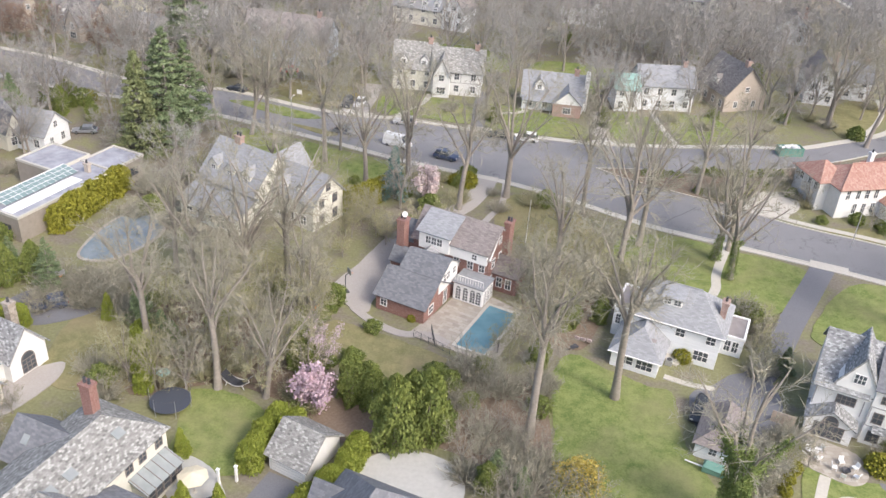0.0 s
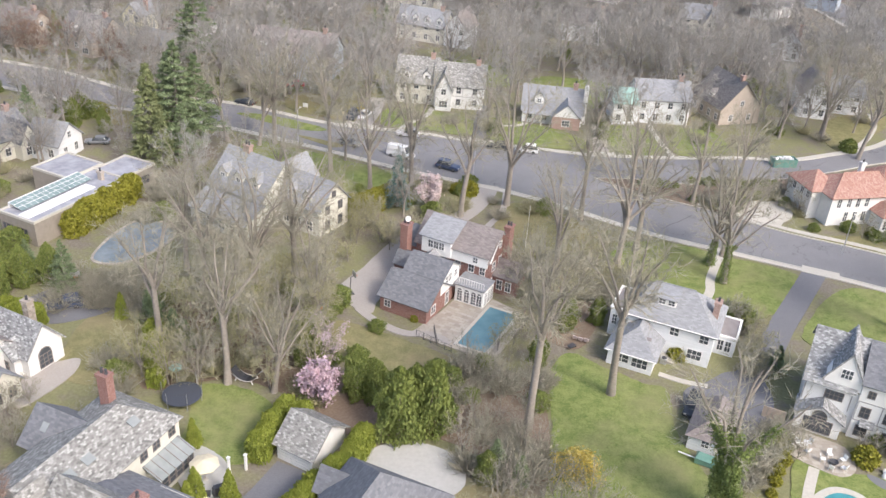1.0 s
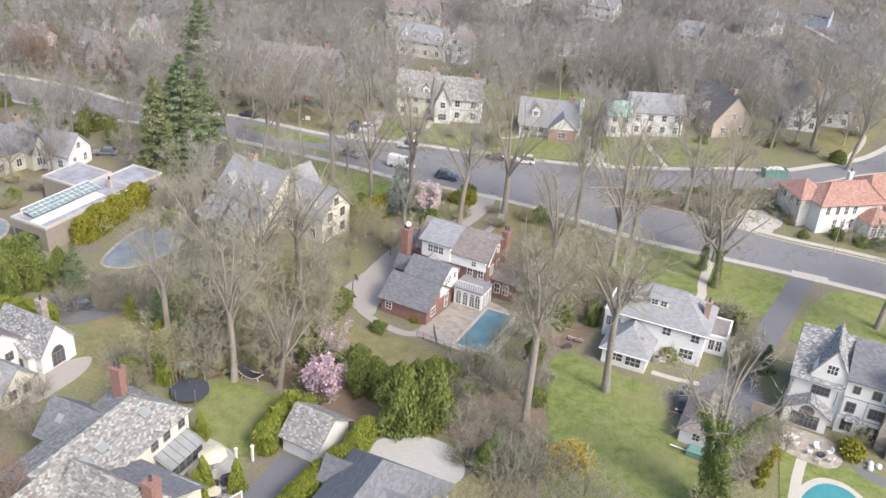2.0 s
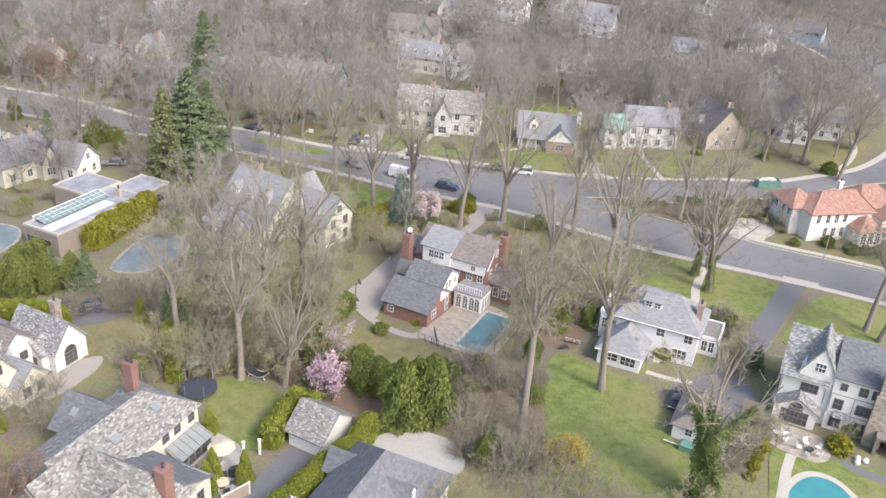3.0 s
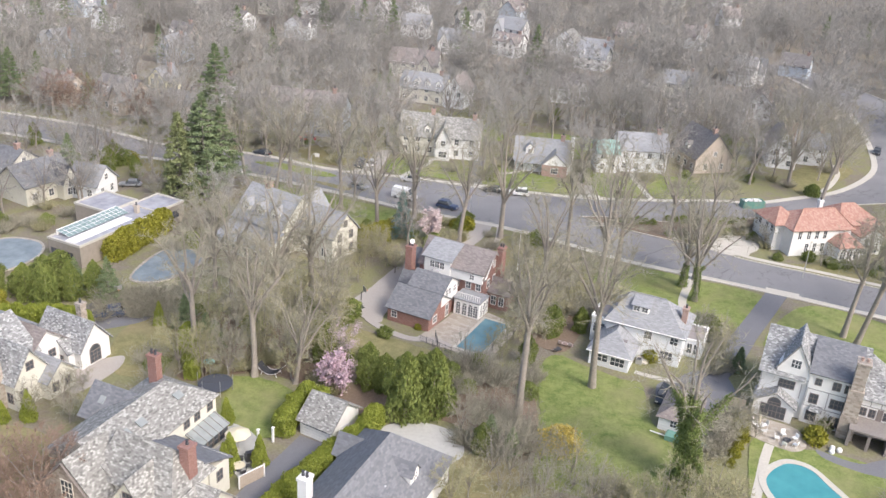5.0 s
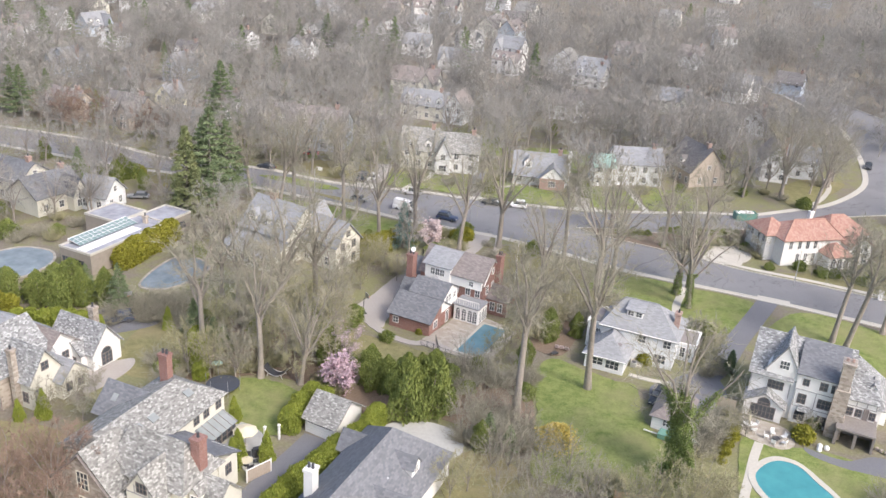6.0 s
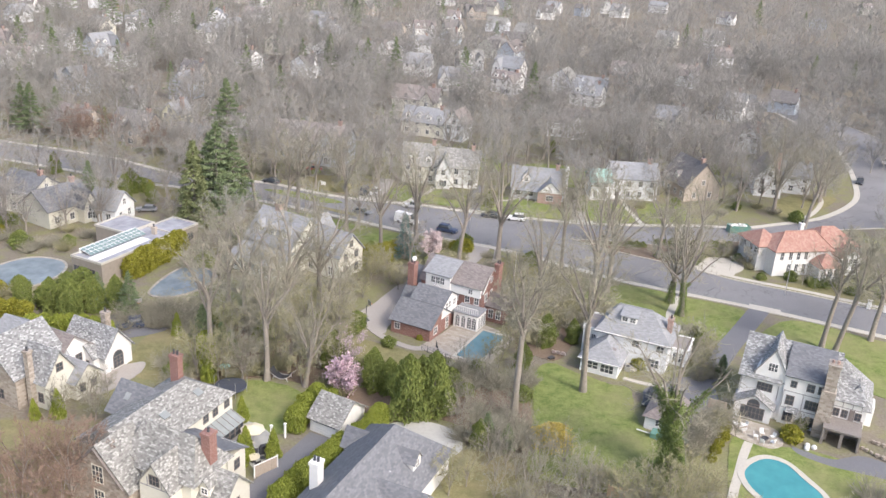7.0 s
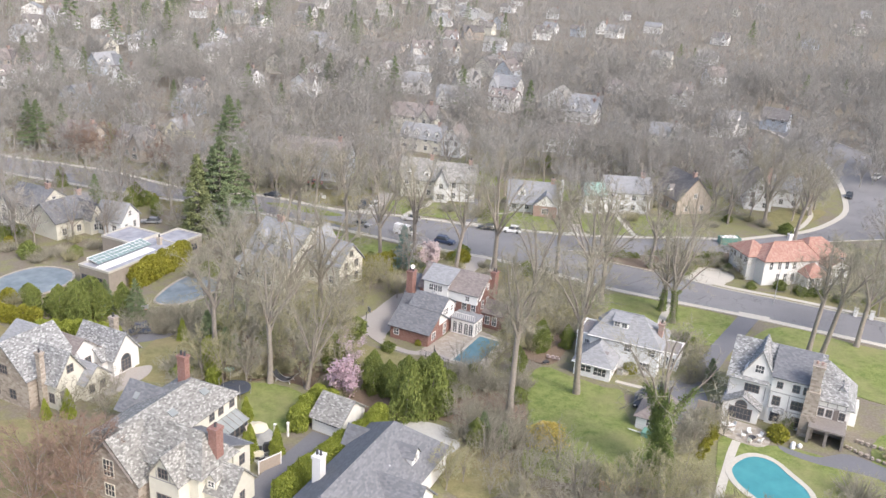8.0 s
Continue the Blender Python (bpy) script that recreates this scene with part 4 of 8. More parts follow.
def slate_tudor():
    h = thing("tudor_house", -20.4, 51.3, -23, "cream stucco house with warm mottled slate roofs and brick chimneys", "house")
    part("wall", gable_body(-20.6, -11.3, -5.2, 8.5, 0, 5.6, 8.0, "y"), M_CREAM, h)
    part("wall", box(-20.6, -11.3, 8.5, 12.2, 0, 5.6), M_CREAM, h)
    v, f = hip_roof(-5.2, 12.2, -20.6, -11.3, 5.6, 8.0, over=0.4, left=0.0, right=3.6)
    part("roof", ([(b, a, c) for a, b, c in v], [q[::-1] for q in f]), M_SLATE_WARM, h)
    for y in (-0.6, 1.9, 8.2):
        part("skylight", moved(box(-0.5, 0.5, -0.6, 0.6, 0, 0.12), pose(-13.6, y, 6.98, 0, 27, 0)), M_SHEET, h)
    part("wall", gable_body(-22.5, -17, 2.5, 8.5, 0, 4.6, 7.4), M_CREAM, h)
    part("roof", gable_roof(-23.4, -17, 2.5, 8.5, 4.6, 7.4), M_SLATE_GREY, h)
    part("skylight", moved(box(-0.4, 0.4, -0.5, 0.5, 0, 0.1), pose(-21.5, 4.0, 6.2, 42, 0, 0)), M_SHEET, h)
    chimney(h, -18.0, 9.4, 1.3, 1.0, 3, 10.8, M_BRICK, 2)
    windows(h, "E", [6.7, 8.6, 11], 4.0, -11.3, w=0.9, h=1.1, frame_mat=M_TIMBER)
    gl = part("sun_room", box(-11.3, -9.3, 6.6, 11.6, 0, 2.2), M_CREAM, h, "lean-to glazed sun room")
    part("sun_room_roof", slab([(-9.0, 6.3, 2.25), (-9.0, 11.9, 2.25), (-11.3, 11.9, 3.3), (-11.3, 6.3, 3.3)], 0.08), M_SHEET, gl)
    for y in np.linspace(6.5, 11.7, 6):
        part("glazing_bar", tube((-9.0, y, 2.28), (-11.3, y, 3.34), 0.05, 0.05, 4), M_TIMBER, gl)
    windows(gl, "E", [7.2, 8.3, 9.4, 10.5, 11.2], 0.7, -9.3, w=0.85, h=1.3, cols=1, frame_mat=M_TIMBER)
    part("door", box(-11.28, -11.2, 5.2, 6.1, 0.1, 2.2), M_COPPER, h, "teal garden door")
    part("wall", gable_body(-19.0, -10.2, -8.4, -4, 0, 3.6, 8.3, "y"), M_STONE, h)
    part("roof", gable_roof(-19.0, -10.2, -8.2, -3, 3.6, 8.3, "y", 0.4), M_SLATE_WARM, h)
    windows(h, "S", [-14.6], 3.4, -8.4, w=1.5, h=2.2, cols=3, rows=3, frame_mat=M_CREAM)
    windows(h, "S", [-14.6], 0.6, -8.4, w=1.4, h=1.6, cols=3, frame_mat=M_CREAM)
    for x in (-18.6, -10.6):
        part("beam", tube((x, -8.75, 3.9), (-14.6, -8.75, 8.1), 0.14, 0.14, 4), M_TIMBER, h)
    part("wall", box(-12, -3.6, -5.6, 1.0, 0, 5.4), M_CREAM, h)
    part("roof", hip_roof(-13.2, -3.2, -5.6, 1.0, 5.4, 9.0, over=0.4, left=0.3, right=2.2), M_SLATE_WARM, h)
    part("wall", gable_body(-9.4, -5.0, -7.4, -3, 0, 4.9, 7.8, "y"), M_CREAM, h)
    part("roof", gable_roof(-9.4, -5.0, -7.4, -2.6, 4.9, 7.8, "y", 0.4), M_SLATE_WARM, h)
    beams(h, -7.4, [-9.3, -8.2, -6.2, -5.1], 4.6, 5.8, [4.6])
    window(h, "S", -7.2, 4.95, -7.4, w=1.3, h=1.2, cols=3, frame_mat=M_TIMBER)
    windows(h, "S", [-7.2], 1.0, -7.4, w=2.0, h=1.6, cols=3, frame_mat=M_TIMBER)
    chimney(h, -3.9, -1.8, 1.2, 1.3, 3, 9.9, M_BRICK, 1)
    part("wall", gable_body(-4, 0.0, -4.6, 0.4, 0, 3.0, 5.6), M_CREAM, h)
    part("roof", gable_roof(-4, 0.0, -4.6, 0.4, 3.0, 5.6, over=0.4), M_SLATE_WARM, h)
    windows(h, "E", [-2.1], 1.0, 0, w=0.8, h=1.3, frame_mat=M_TIMBER)
    dormer(h, -2.6, -4.5, -2.4, 3.2, 4.6, 5.4, 1.4, M_SLATE_WARM, M_CREAM)
    part("wall", box(-7, -3.4, 0.8, 4.2, 0, 4.6), M_CREAM, h)
    part("roof", slab([(-11.3, 4.6, 4.4), (-3.0, 4.6, 4.4), (-3.4, 0.2, 6.3), (-11.3, 0.2, 6.3)], 0.16), M_SLATE_GREY, h)
    windows(h, "E", [2.5], 2.4, -3.4, w=0.9, h=1.3, frame_mat=M_TIMBER)
    return h


def left_tudor():
    h = thing("tudor_house", -50.9, 70.8, -25, "white and stone house with speckled slate roofs and an arched window", "house")
    part("wall", gable_body(-8.5, -0.4, 8.4, 13.6, 0, 3.3, 6.5), M_STUCCO, h)
    part("roof", gable_roof(-8.5, -0.4, 8.4, 13.6, 3.3, 6.5), M_SLATE, h)
    window(h, "E", 10.9, 0.4, -0.4, w=1.8, h=1.7, cols=3, rows=3, frame_mat=M_TIMBER, arch=True)
    part("wall", gable_body(-4.6, -1.6, 7.4, 11, 0, 2.9, 4.6, "y"), M_STUCCO, h)
    part("roof", gable_roof(-4.6, -1.6, 7.4, 11, 2.9, 4.6, "y", 0.3), M_SLATE, h)
    window(h, "S", -3.1, 1.0, 7.4, w=1.1, h=1.2, frame_mat=M_TIMBER)
    chimney(h, -4.4, 12.8, 1.0, 1.0, 3, 7.6, M_STONE, 1)
    window(h, "E", 0.0, 5.0, 0.2, w=1.0, h=1.1, frame_mat=M_TIMBER)
    windows(h, "E", [-1.4], 1.2, 0.2, w=1.0, h=1.4, frame_mat=M_TIMBER)
    part("wall", gable_body(-10, -3.2, 2.4, 8.6, 0, 4.4, 7.0), M_STUCCO, h)
    part("roof", gable_roof(-10, -3.2, 2.4, 8.6, 4.4, 7.0), M_SHINGLE_TAN, h)
    windows(h, "E", [4.2, 6.2], 2.6, -3.2, w=1.0, h=1.1, frame_mat=M_TIMBER)
    part("wall", gable_body(-12, -3.0, -4.6, 3.2, 0, 5.0, 9.4, "y"), M_STONE, h)
    part("roof", gable_roof(-12, -3.0, -4.6, 3.8, 5.0, 9.4, "y"), M_SLATE, h)
    part("wall", gable_body(-4, 0.2, -2.6, 2.6, 0, 4.4, 8.0), M_CREAM, h)
    part("roof", gable_roof(-5, 0.2, -2.6, 2.6, 4.4, 8.0), M_SLATE, h)
    part("wall", gable_body(-5.2, 1.5, 1.2, 5.6, 0, 2.9, 5.0), M_CREAM, h)
    part("roof", gable_roof(-5.2, 1.5, 1.2, 5.6, 2.9, 5.0), M_SHINGLE, h)
    chimney(h, -2.0, -3.0, 0.8, 0.8, 0, 8.8, M_STONE, 1)
    windows(h, "S", [-9.5, -6.2], 1.0, -4.6, w=1.2, h=1.4, frame_mat=M_TIMBER)
    windows(h, "S", [-7.6], 4.6, -4.6, w=1.4, h=1.3, cols=3, frame_mat=M_TIMBER)
    windows(h, "S", [-2.6, -0.8], 1.0, -2.6, w=0.9, h=1.4, frame_mat=M_TIMBER)
    windows(h, "E", [2.4, 4.4], 0.9, 1.5, w=0.9, h=1.2, frame_mat=M_TIMBER)
    part("wall", gable_body(-18, -10, 3, 10, 0, 3.6, 6.0), M_STUCCO, h)
    part("roof", gable_roof(-18, -10, 3, 10, 3.6, 6.0), M_SHINGLE, h)
    windows(h, "S", [-16.5, -14, -11.5], 1.2, 3, w=1.0, h=1.4)
    return h


def slate_garage():
    h = thing("garage", -15.7, 67.7, -28, "small white garage with a mottled slate roof and panelled door", "garage")
    part("wall", gable_body(0, 4.7, 0, 6.2, 0, 2.3, 4.6), M_STUCCO, h)
    part("roof", gable_roof(0, 4.7, 0, 6.2, 2.3, 4.6), M_SLATE_WARM, h)
    d = part("garage_door", box(0.4, 4.3, -0.05, 0.02, 0.05, 2.0), M_TRIM, h)
    for k in range(4):
        part("door_groove", box(0.42, 4.28, -0.065, -0.04, 0.4 * k + 0.42, 0.4 * k + 0.45), M_GREYMETAL, d)
    for k in range(8):
        part("pane", box(0.55 + 0.47 * k, 0.87 + 0.47 * k, -0.07, -0.04, 1.62, 1.86), M_GLASS, d)
    return h


def grey_roof_house():
    h = thing("slate_house", -3.6, 58.2, -23, "house under a large grey slate hipped roof with white chimney", "house")
    part("wall", box(-5.6, 5.6, -21, 4.4, 0, 3.6), M_STUCCO, h)
    v, f = hip_roof(-21, 4.4, -5.6, 5.6, 3.6, 8.0, over=0.5, left=3.0, right=4.6)
    part("roof", ([(b, a, c) for a, b, c in v], [q[::-1] for q in f]), M_SLATE_GREY, h)
    part("wall", gable_body(-6.9, -3, -0.6, 2.4, 0, 3.2, 4.9), M_STUCCO, h)
    part("roof", gable_roof(-6.9, -2, -0.6, 2.4, 3.2, 4.9), M_SLATE_GREY, h)
    part("wall", gable_body(3, 8.2, -12, -5.6, 0, 3.4, 6.4), M_STUCCO, h)
    part("roof", gable_roof(2, 8.2, -12, -5.6, 3.4, 6.4), M_SLATE_GREY, h)
    d = part("dormer", gable_body(2.2, 4.3, -3.6, -1.6, 4.5, 5.8, 6.9), M_STUCCO, h)
    part("dormer_roof", gable_roof(1.4, 4.3, -3.6, -1.6, 5.8, 6.9, over=0.25, th=0.1), M_SLATE_GREY, d)
    window(d, "E", -2.6, 4.9, 4.3, w=0.8, h=0.9)
    chimney(h, -4.4, -11.2, 1.1, 1.3, 0, 8.0, M_STUCCO, 2)
    windows(h, "N", [-3.5, -1, 1.5, 4], 0.9, 4.4, w=1.0, h=1.4)
    windows(h, "W", [-18, -15, -8, -6], 0.9, -5.6, w=1.0, h=1.4)
    part("roof_vent", moved(lathe([(0.12, 0), (0.12, 0.5), (0.17, 0.52), (0.02, 0.62)], 8), pose(2.6, -6.5, 5.5)), M_GREYMETAL, h)
    return h


def brown_garage():
    h = thing("garage", 31.0, 73.7, -25, "white garage with a brown shingle roof and green boat tarp", "garage")
    part("wall", box(0, 4.6, 0, 6.8, 0, 2.3), M_SIDING, h)
    v, f = hip_roof(0, 6.8, 0, 4.6, 2.3, 4.1, over=0.4, left=2.0, right=0.3)
    part("roof", ([(b, a, c) for a, b, c in v], [q[::-1] for q in f]), M_SHINGLE_TAN, h)
    window(h, "S", 2.0, 0.9, 0, w=0.8, h=0.9)
    t = thing("boat", 31.6, 71.6, -25, "small boat under a faded green tarpaulin beside the garage", "boat")
    v = [(0, 0.7, 0.9), (0.0, -0.7, 0.9), (4.2, -0.75, 0.8), (4.6, 0.75, 0.85), (5.8, 0, 0.7), (0.3, 0, 1.5), (4.2, 0, 1.35), (0, 0.6, 0.1), (0, -0.6, 0.1), (4.2, -0.5, 0.1), (4.4, 0.5, 0.1), (5.3, 0, 0.2)]
    part("tarpaulin", (v, [(1, 2, 6, 5), (0, 5, 6, 3), (2, 4, 6), (3, 6, 4), (0, 1, 5), (1, 8, 9, 2), (2, 9, 11, 4), (4, 11, 10, 3), (3, 10, 7, 0), (0, 7, 8, 1), (7, 10, 11, 9, 8)]), M_TARP, t)
    part("trailer_bar", join(tube((-2.0, -0.2, 0.6), (0.3, -0.2, 0.5), 0.08, 0.08), tube((0.2, 0, 0.1), (5, 0, 0.1), 0.09, 0.09)), M_WHITE_PLASTIC, t)
    return h


def modern_house():
    h = thing("modern_house", -57.8, 109.7, -25, "flat-roofed modern house with long glazed skylight and white membrane roof", "house")
    for x0, x1, y0, y1, z in ((-9.6, -2.2, -1.0, 18.0, 4.0), (-18, -9.7, 12.6, 20.2, 4.1), (-9.6, -3, 18.2, 25.4, 3.8)):
        part("wall", box(x0, x1, y0, y1, 0, z), M_TAUPE, h)
        part("flat_roof", box(x0 + 0.25, x1 - 0.25, y0 + 0.25, y1 - 0.25, z, z + 0.05), M_MEMBRANE, h)
        e = 0.25
        part("parapet", join(box(x0 - 0.1, x0 + e, y0 - 0.1, y1 + 0.1, z - 0.15, z + 0.25), box(x1 - e, x1 + 0.1, y0 - 0.1, y1 + 0.1, z - 0.15, z + 0.25), box(x0 + e, x1 - e, y0 - 0.1, y0 + e, z - 0.15, z + 0.25), box(x0 + e, x1 - e, y1 - e, y1 + 0.1, z - 0.15, z + 0.25)), M_CONCRETE, h)
    s = part("skylight", slab([(-9.2, 0.6, 4.9), (-6.4, 0.6, 4.3), (-6.4, 14.4, 4.3), (-9.2, 14.4, 4.9)], 0.06), M_SKYLIGHT, h, "long sloping greenhouse skylight")
    for y in np.linspace(0.6, 14.4, 14):
        part("glazing_bar", tube((-9.2, y, 4.93), (-6.4, y, 4.33), 0.035, 0.035, 4), M_TRIM, s)
    for k in range(1, 3):
        part("glazing_bar", tube((-9.2 + 0.93 * k, 0.6, 4.93 - 0.2 * k), (-9.2 + 0.93 * k, 14.4, 4.93 - 0.2 * k), 0.03, 0.03, 4), M_TRIM, s)
    part("skylight_back", box(-9.34, -9.15, 0.6, 14.4, 4.0, 4.95), M_TRIM, s)
    part("roof_strip", box(-6.2, -3.9, -0.4, 13, 4.06, 4.1), M_TRIM, h)
    chimney(h, -5.4, 15.6, 0.9, 0.6, 4, 5.6, M_TAN, 1)
    windows(h, "E", [12, 15], 1.6, -2.2, w=2.2, h=0.9, cols=3, frame_mat=M_TIMBER)
    windows(h, "E", [20, 23], 1.2, -3, w=1.6, h=1.4, frame_mat=M_TIMBER)
    windows(h, "S", [-8, -5], 0.3, -1.0, w=2.2, h=2.1, cols=3, frame_mat=M_TIMBER)
    return h


def big_grey_house():
    h = thing("grey_roof_house", -18.6, 118.3, -32, "large cream house with grey shingle roofs behind bare trees", "house")
    part("wall", gable_body(-11, 0, 0, 7.2, 0, 4.9, 8.6), M_CREAM, h)
    part("roof", gable_roof(-11, 0, 0, 7.2, 4.9, 8.6), M_SHINGLE, h)
    part("wall", gable_body(-20, -8.5, -4.2, 6.5, 0, 5.4, 10.2), M_CREAM, h)
    part("roof", gable_roof(-20, -8.5, -4.2, 6.5, 5.4, 10.2), M_SHINGLE, h)
    part("wall", box(-20, -8, -8.6, -4.2, 0, 2.9), M_CREAM, h)
    part("roof", slab([(-20.4, -9.1, 2.85), (-7.6, -9.1, 2.85), (-7.6, -4.0, 4.9), (-20.4, -4.0, 4.9)], 0.16), M_SHINGLE, h)
    part("wall", gable_body(-14.5, -9.5, 4, 10.5, 0, 5.0, 8.2, "y"), M_CREAM, h)
    part("roof", gable_roof(-14.5, -9.5, 4, 10.5, 5.0, 8.2, "y"), M_SHINGLE, h)
    for x in (-18, -14.5, -11):
        dormer(h, x, -3.0, 0.6, 6.1, 7.6, 8.6, 1.8, M_SHINGLE, M_CREAM)
    for x in (-6.5, -3):
        dormer(h, x, 0.6, 3, 5.2, 6.5, 7.4, 1.6, M_SHINGLE, M_CREAM)
    windows(h, "E", [2, 5.2], 0.8, 0, w=1.0, h=1.5, frame_mat=M_TIMBER)
    windows(h, "E", [2, 5.2], 3.5, 0, w=1.0, h=1.4, frame_mat=M_TIMBER)
    window(h, "E", 3.6, 6.0, 0, w=0.9, h=1.1, frame_mat=M_TIMBER)
    windows(h, "S", [-7, -4.5, -2], 0.8, 0, w=1.0, h=1.5)
    windows(h, "S", [-18, -15.5, -13, -10.5], 0.8, -8.6, w=1.3, h=1.3)
    windows(h, "N", [-8, -5, -2], 0.8, 7.2, w=1.0, h=1.5)
    chimney(h, -16.2, 1.2, 1.3, 0.9, 6, 11.4, M_BRICK_PALE)
    return h


def tiled_house():
    h = thing("tiled_house", 70.5, 135.3, 14, "white stucco villa with terracotta tiled hipped roofs", "house")
    part("wall", box(-1, 12, 0, 8.5, 0, 5.8), M_STUCCO, h)
    part("roof", hip_roof(-1, 12, 0, 8.5, 5.8, 8.2, over=0.6, left=4.2, right=1.5), M_TERRACOTTA, h)
    part("wall", box(-3.0, 2.5, 3.2, 10.5, 0, 5.8), M_STUCCO, h)
    part("roof", hip_roof(-3.0, 2.5, 3.2, 10.5, 5.8, 7.9, over=0.6, inset=2.6), M_TERRACOTTA, h)
    part("wall", box(11, 20.5, 2.5, 10.5, 0, 5.6), M_STUCCO, h)
    part("roof", hip_roof(11, 20.5, 2.5, 10.5, 5.6, 8.4, over=0.6, left=2.5, right=4), M_TERRACOTTA, h)
    p = part("garden_room", box(7.6, 12.6, -3.4, 1.0, 0, 3.3), M_STUCCO, h)
    part("garden_room_roof", hip_roof(7.6, 12.6, -3.4, 1.4, 3.3, 5.2, over=0.5, inset=2.4), M_TERRACOTTA, p)
    windows(p, "S", [8.6, 10.1, 11.6], 0.5, -3.4, w=1.1, h=1.6, cols=2, rows=3, arch=True)
    windows(p, "E", [-2.2, -0.6], 0.5, 12.6, w=1.0, h=1.6, arch=True)
    part("wall", gable_body(14, 19, -1.0, 4, 0, 4.2, 5.8, "y"), M_STUCCO, h)
    part("roof", gable_roof(14, 19, -1.0, 4.4, 4.2, 5.8, "y"), M_TERRACOTTA, h)
    windows(h, "S", [15.4, 16.5, 17.6], 2.6, -1.0, w=0.8, h=1.1)
    windows(h, "S", [15.4, 17.6], 0.4, -1.0, w=1.2, h=1.7, arch=True)
    windows(h, "S", [0.6, 2.6, 4.4, 6.2], 3.6, 0, w=0.75, h=1.6)
    windows(h, "S", [2.6, 4.4, 6.2], 0.8, 0, w=0.75, h=1.8)
    windows(h, "W", [4.2, 6, 8.4], 3.8, -3.0, w=0.8, h=1.2)
    windows(h, "S", [19.8], 3.4, 2.5, w=0.9, h=1.5)
    part("ridge_tiles", join(tube((3.2, 4.25, 8.35), (10.5, 4.25, 8.35), 0.14, 0.14, 6), tube((3.2, 4.25, 8.35), (-1.4, -0.4, 5.75), 0.12, 0.12, 6), tube((10.5, 4.25, 8.35), (12.4, -0.4, 5.75), 0.12, 0.12, 6)), M_TERRACOTTA, h)
    chimney(h, 8.6, 6.6, 0.8, 0.8, 6, 9.2, M_STUCCO, 1)
    return h


def simple_house(x, y, rot, w, d, ze, zr, wall, roof, label, wing=0, dormers=0, chim=True, axis="x", trim=None, name="house", mode=0, far=False):
    """A plain two-storey house with optional front wing and dormers."""
    h = thing(name, x, y, rot, label, "house")
    part("wall", gable_body(0, w, 0, d, 0, ze, zr, axis), wall, h)
    part("roof", gable_roof(0, w, 0, d, ze, zr, axis, 0.45), roof, h)
    n = max(2, int(w / 3))
    for lev in range(2 if ze > 4.4 else 1):
        if far > 1 or (far and lev == 0):
            continue
        windows(h, "S", [w * (i + 0.5) / n for i in range(n)], 0.9 + 2.7 * lev, 0, w=1.0, h=1.4, frame_mat=trim, rows=1 if far else 2)
        windows(h, "E", [d * 0.28, d * 0.72], 0.9 + 2.7 * lev, w, w=0.9, h=1.4, frame_mat=trim, rows=1 if far else 2)
    if axis == "y":
        window(h, "S", w / 2, ze + 0.3, 0, w=1.0, h=1.1, frame_mat=trim)
    else:
        window(h, "E", d / 2, ze + 0.4, w, w=0.9, h=1.1, frame_mat=trim)
    if wing:
        wx = w * (0.62 if wing > 0 else 0.05)
        ww = w * 0.32
        part("wall", gable_body(wx, wx + ww, -2.2, d / 2, 0, ze * 0.92, zr * 0.93, "y"), wall if mode == 0 else M_BRICK_PALE, h)
        part("roof", gable_roof(wx, wx + ww, -2.2, d / 2, ze * 0.92, zr * 0.93, "y", 0.35), roof, h)
        windows(h, "S", [wx + ww * 0.5], 0.9, -2.2, w=min(1.8, ww * 0.5), h=1.4, cols=3, frame_mat=trim)
        window(h, "S", wx + ww * 0.5, ze * 0.92 - 1.2, -2.2, w=1.0, h=1.3, frame_mat=trim)
    for i in range(dormers):
        xx = w * (i + 0.5) / dormers * (0.6 if wing > 0 else 1.0) + (w * 0.38 if wing < 0 else 0)
        k = (zr - ze) / (d / 2)
        dormer(h, xx, 0.7, min(d / 2, 3.2), ze + 0.4 * k, ze + 0.4 * k + 1.5, ze + 0.4 * k + 2.3, 1.6, roof, M_TRIM)
    if chim and not (far and w > 11):
        chimney(h, w * 0.85, d * 0.5, 1.0, 0.8, ze * 0.5, zr + 1.2, M_BRICK_PALE, 1)
    return h


def porch_house():
    h = simple_house(17.3, 177.5, -6, 13, 8.6, 3.0, 7.2, M_SIDING, M_SHINGLE, "white and brick house with a dormer and front porch", chim=True)
    part("wall", gable_body(6.6, 12.6, -2.6, 4, 0, 2.8, 5.6, "y"), M_BRICK_PALE, h)
    part("gable_boarding", slab([(6.6, -2.66, 2.8), (12.6, -2.66, 2.8), (9.6, -2.66, 5.6)], 0.03), M_TRIM, h)
    part("roof", gable_roof(6.6, 12.6, -2.6, 5, 2.8, 5.6, "y", 0.3), M_SHINGLE, h)
    window(h, "S", 9.6, 0.8, -2.6, w=1.6, h=1.3, cols=3)
    dormer(h, 3.4, 1.0, 4, 4.0, 5.6, 6.7, 2.0, M_SHINGLE, M_TRIM)
    part("porch_roof", slab([(0, -1.8, 2.6), (6.6, -1.8, 2.6), (6.6, 0.4, 3.2), (0, 0.4, 3.2)], 0.12), M_SHINGLE, h)
    for x in (0.3, 2.3, 4.3, 6.2):
        part("porch_post", box(x - 0.09, x + 0.09, -1.7, -1.52, 0, 2.5), M_TRIM, h)
    part("chimney", box(13.0, 13.9, 2.0, 3.2, 0, 8.6), M_TRIM, h)
    return h


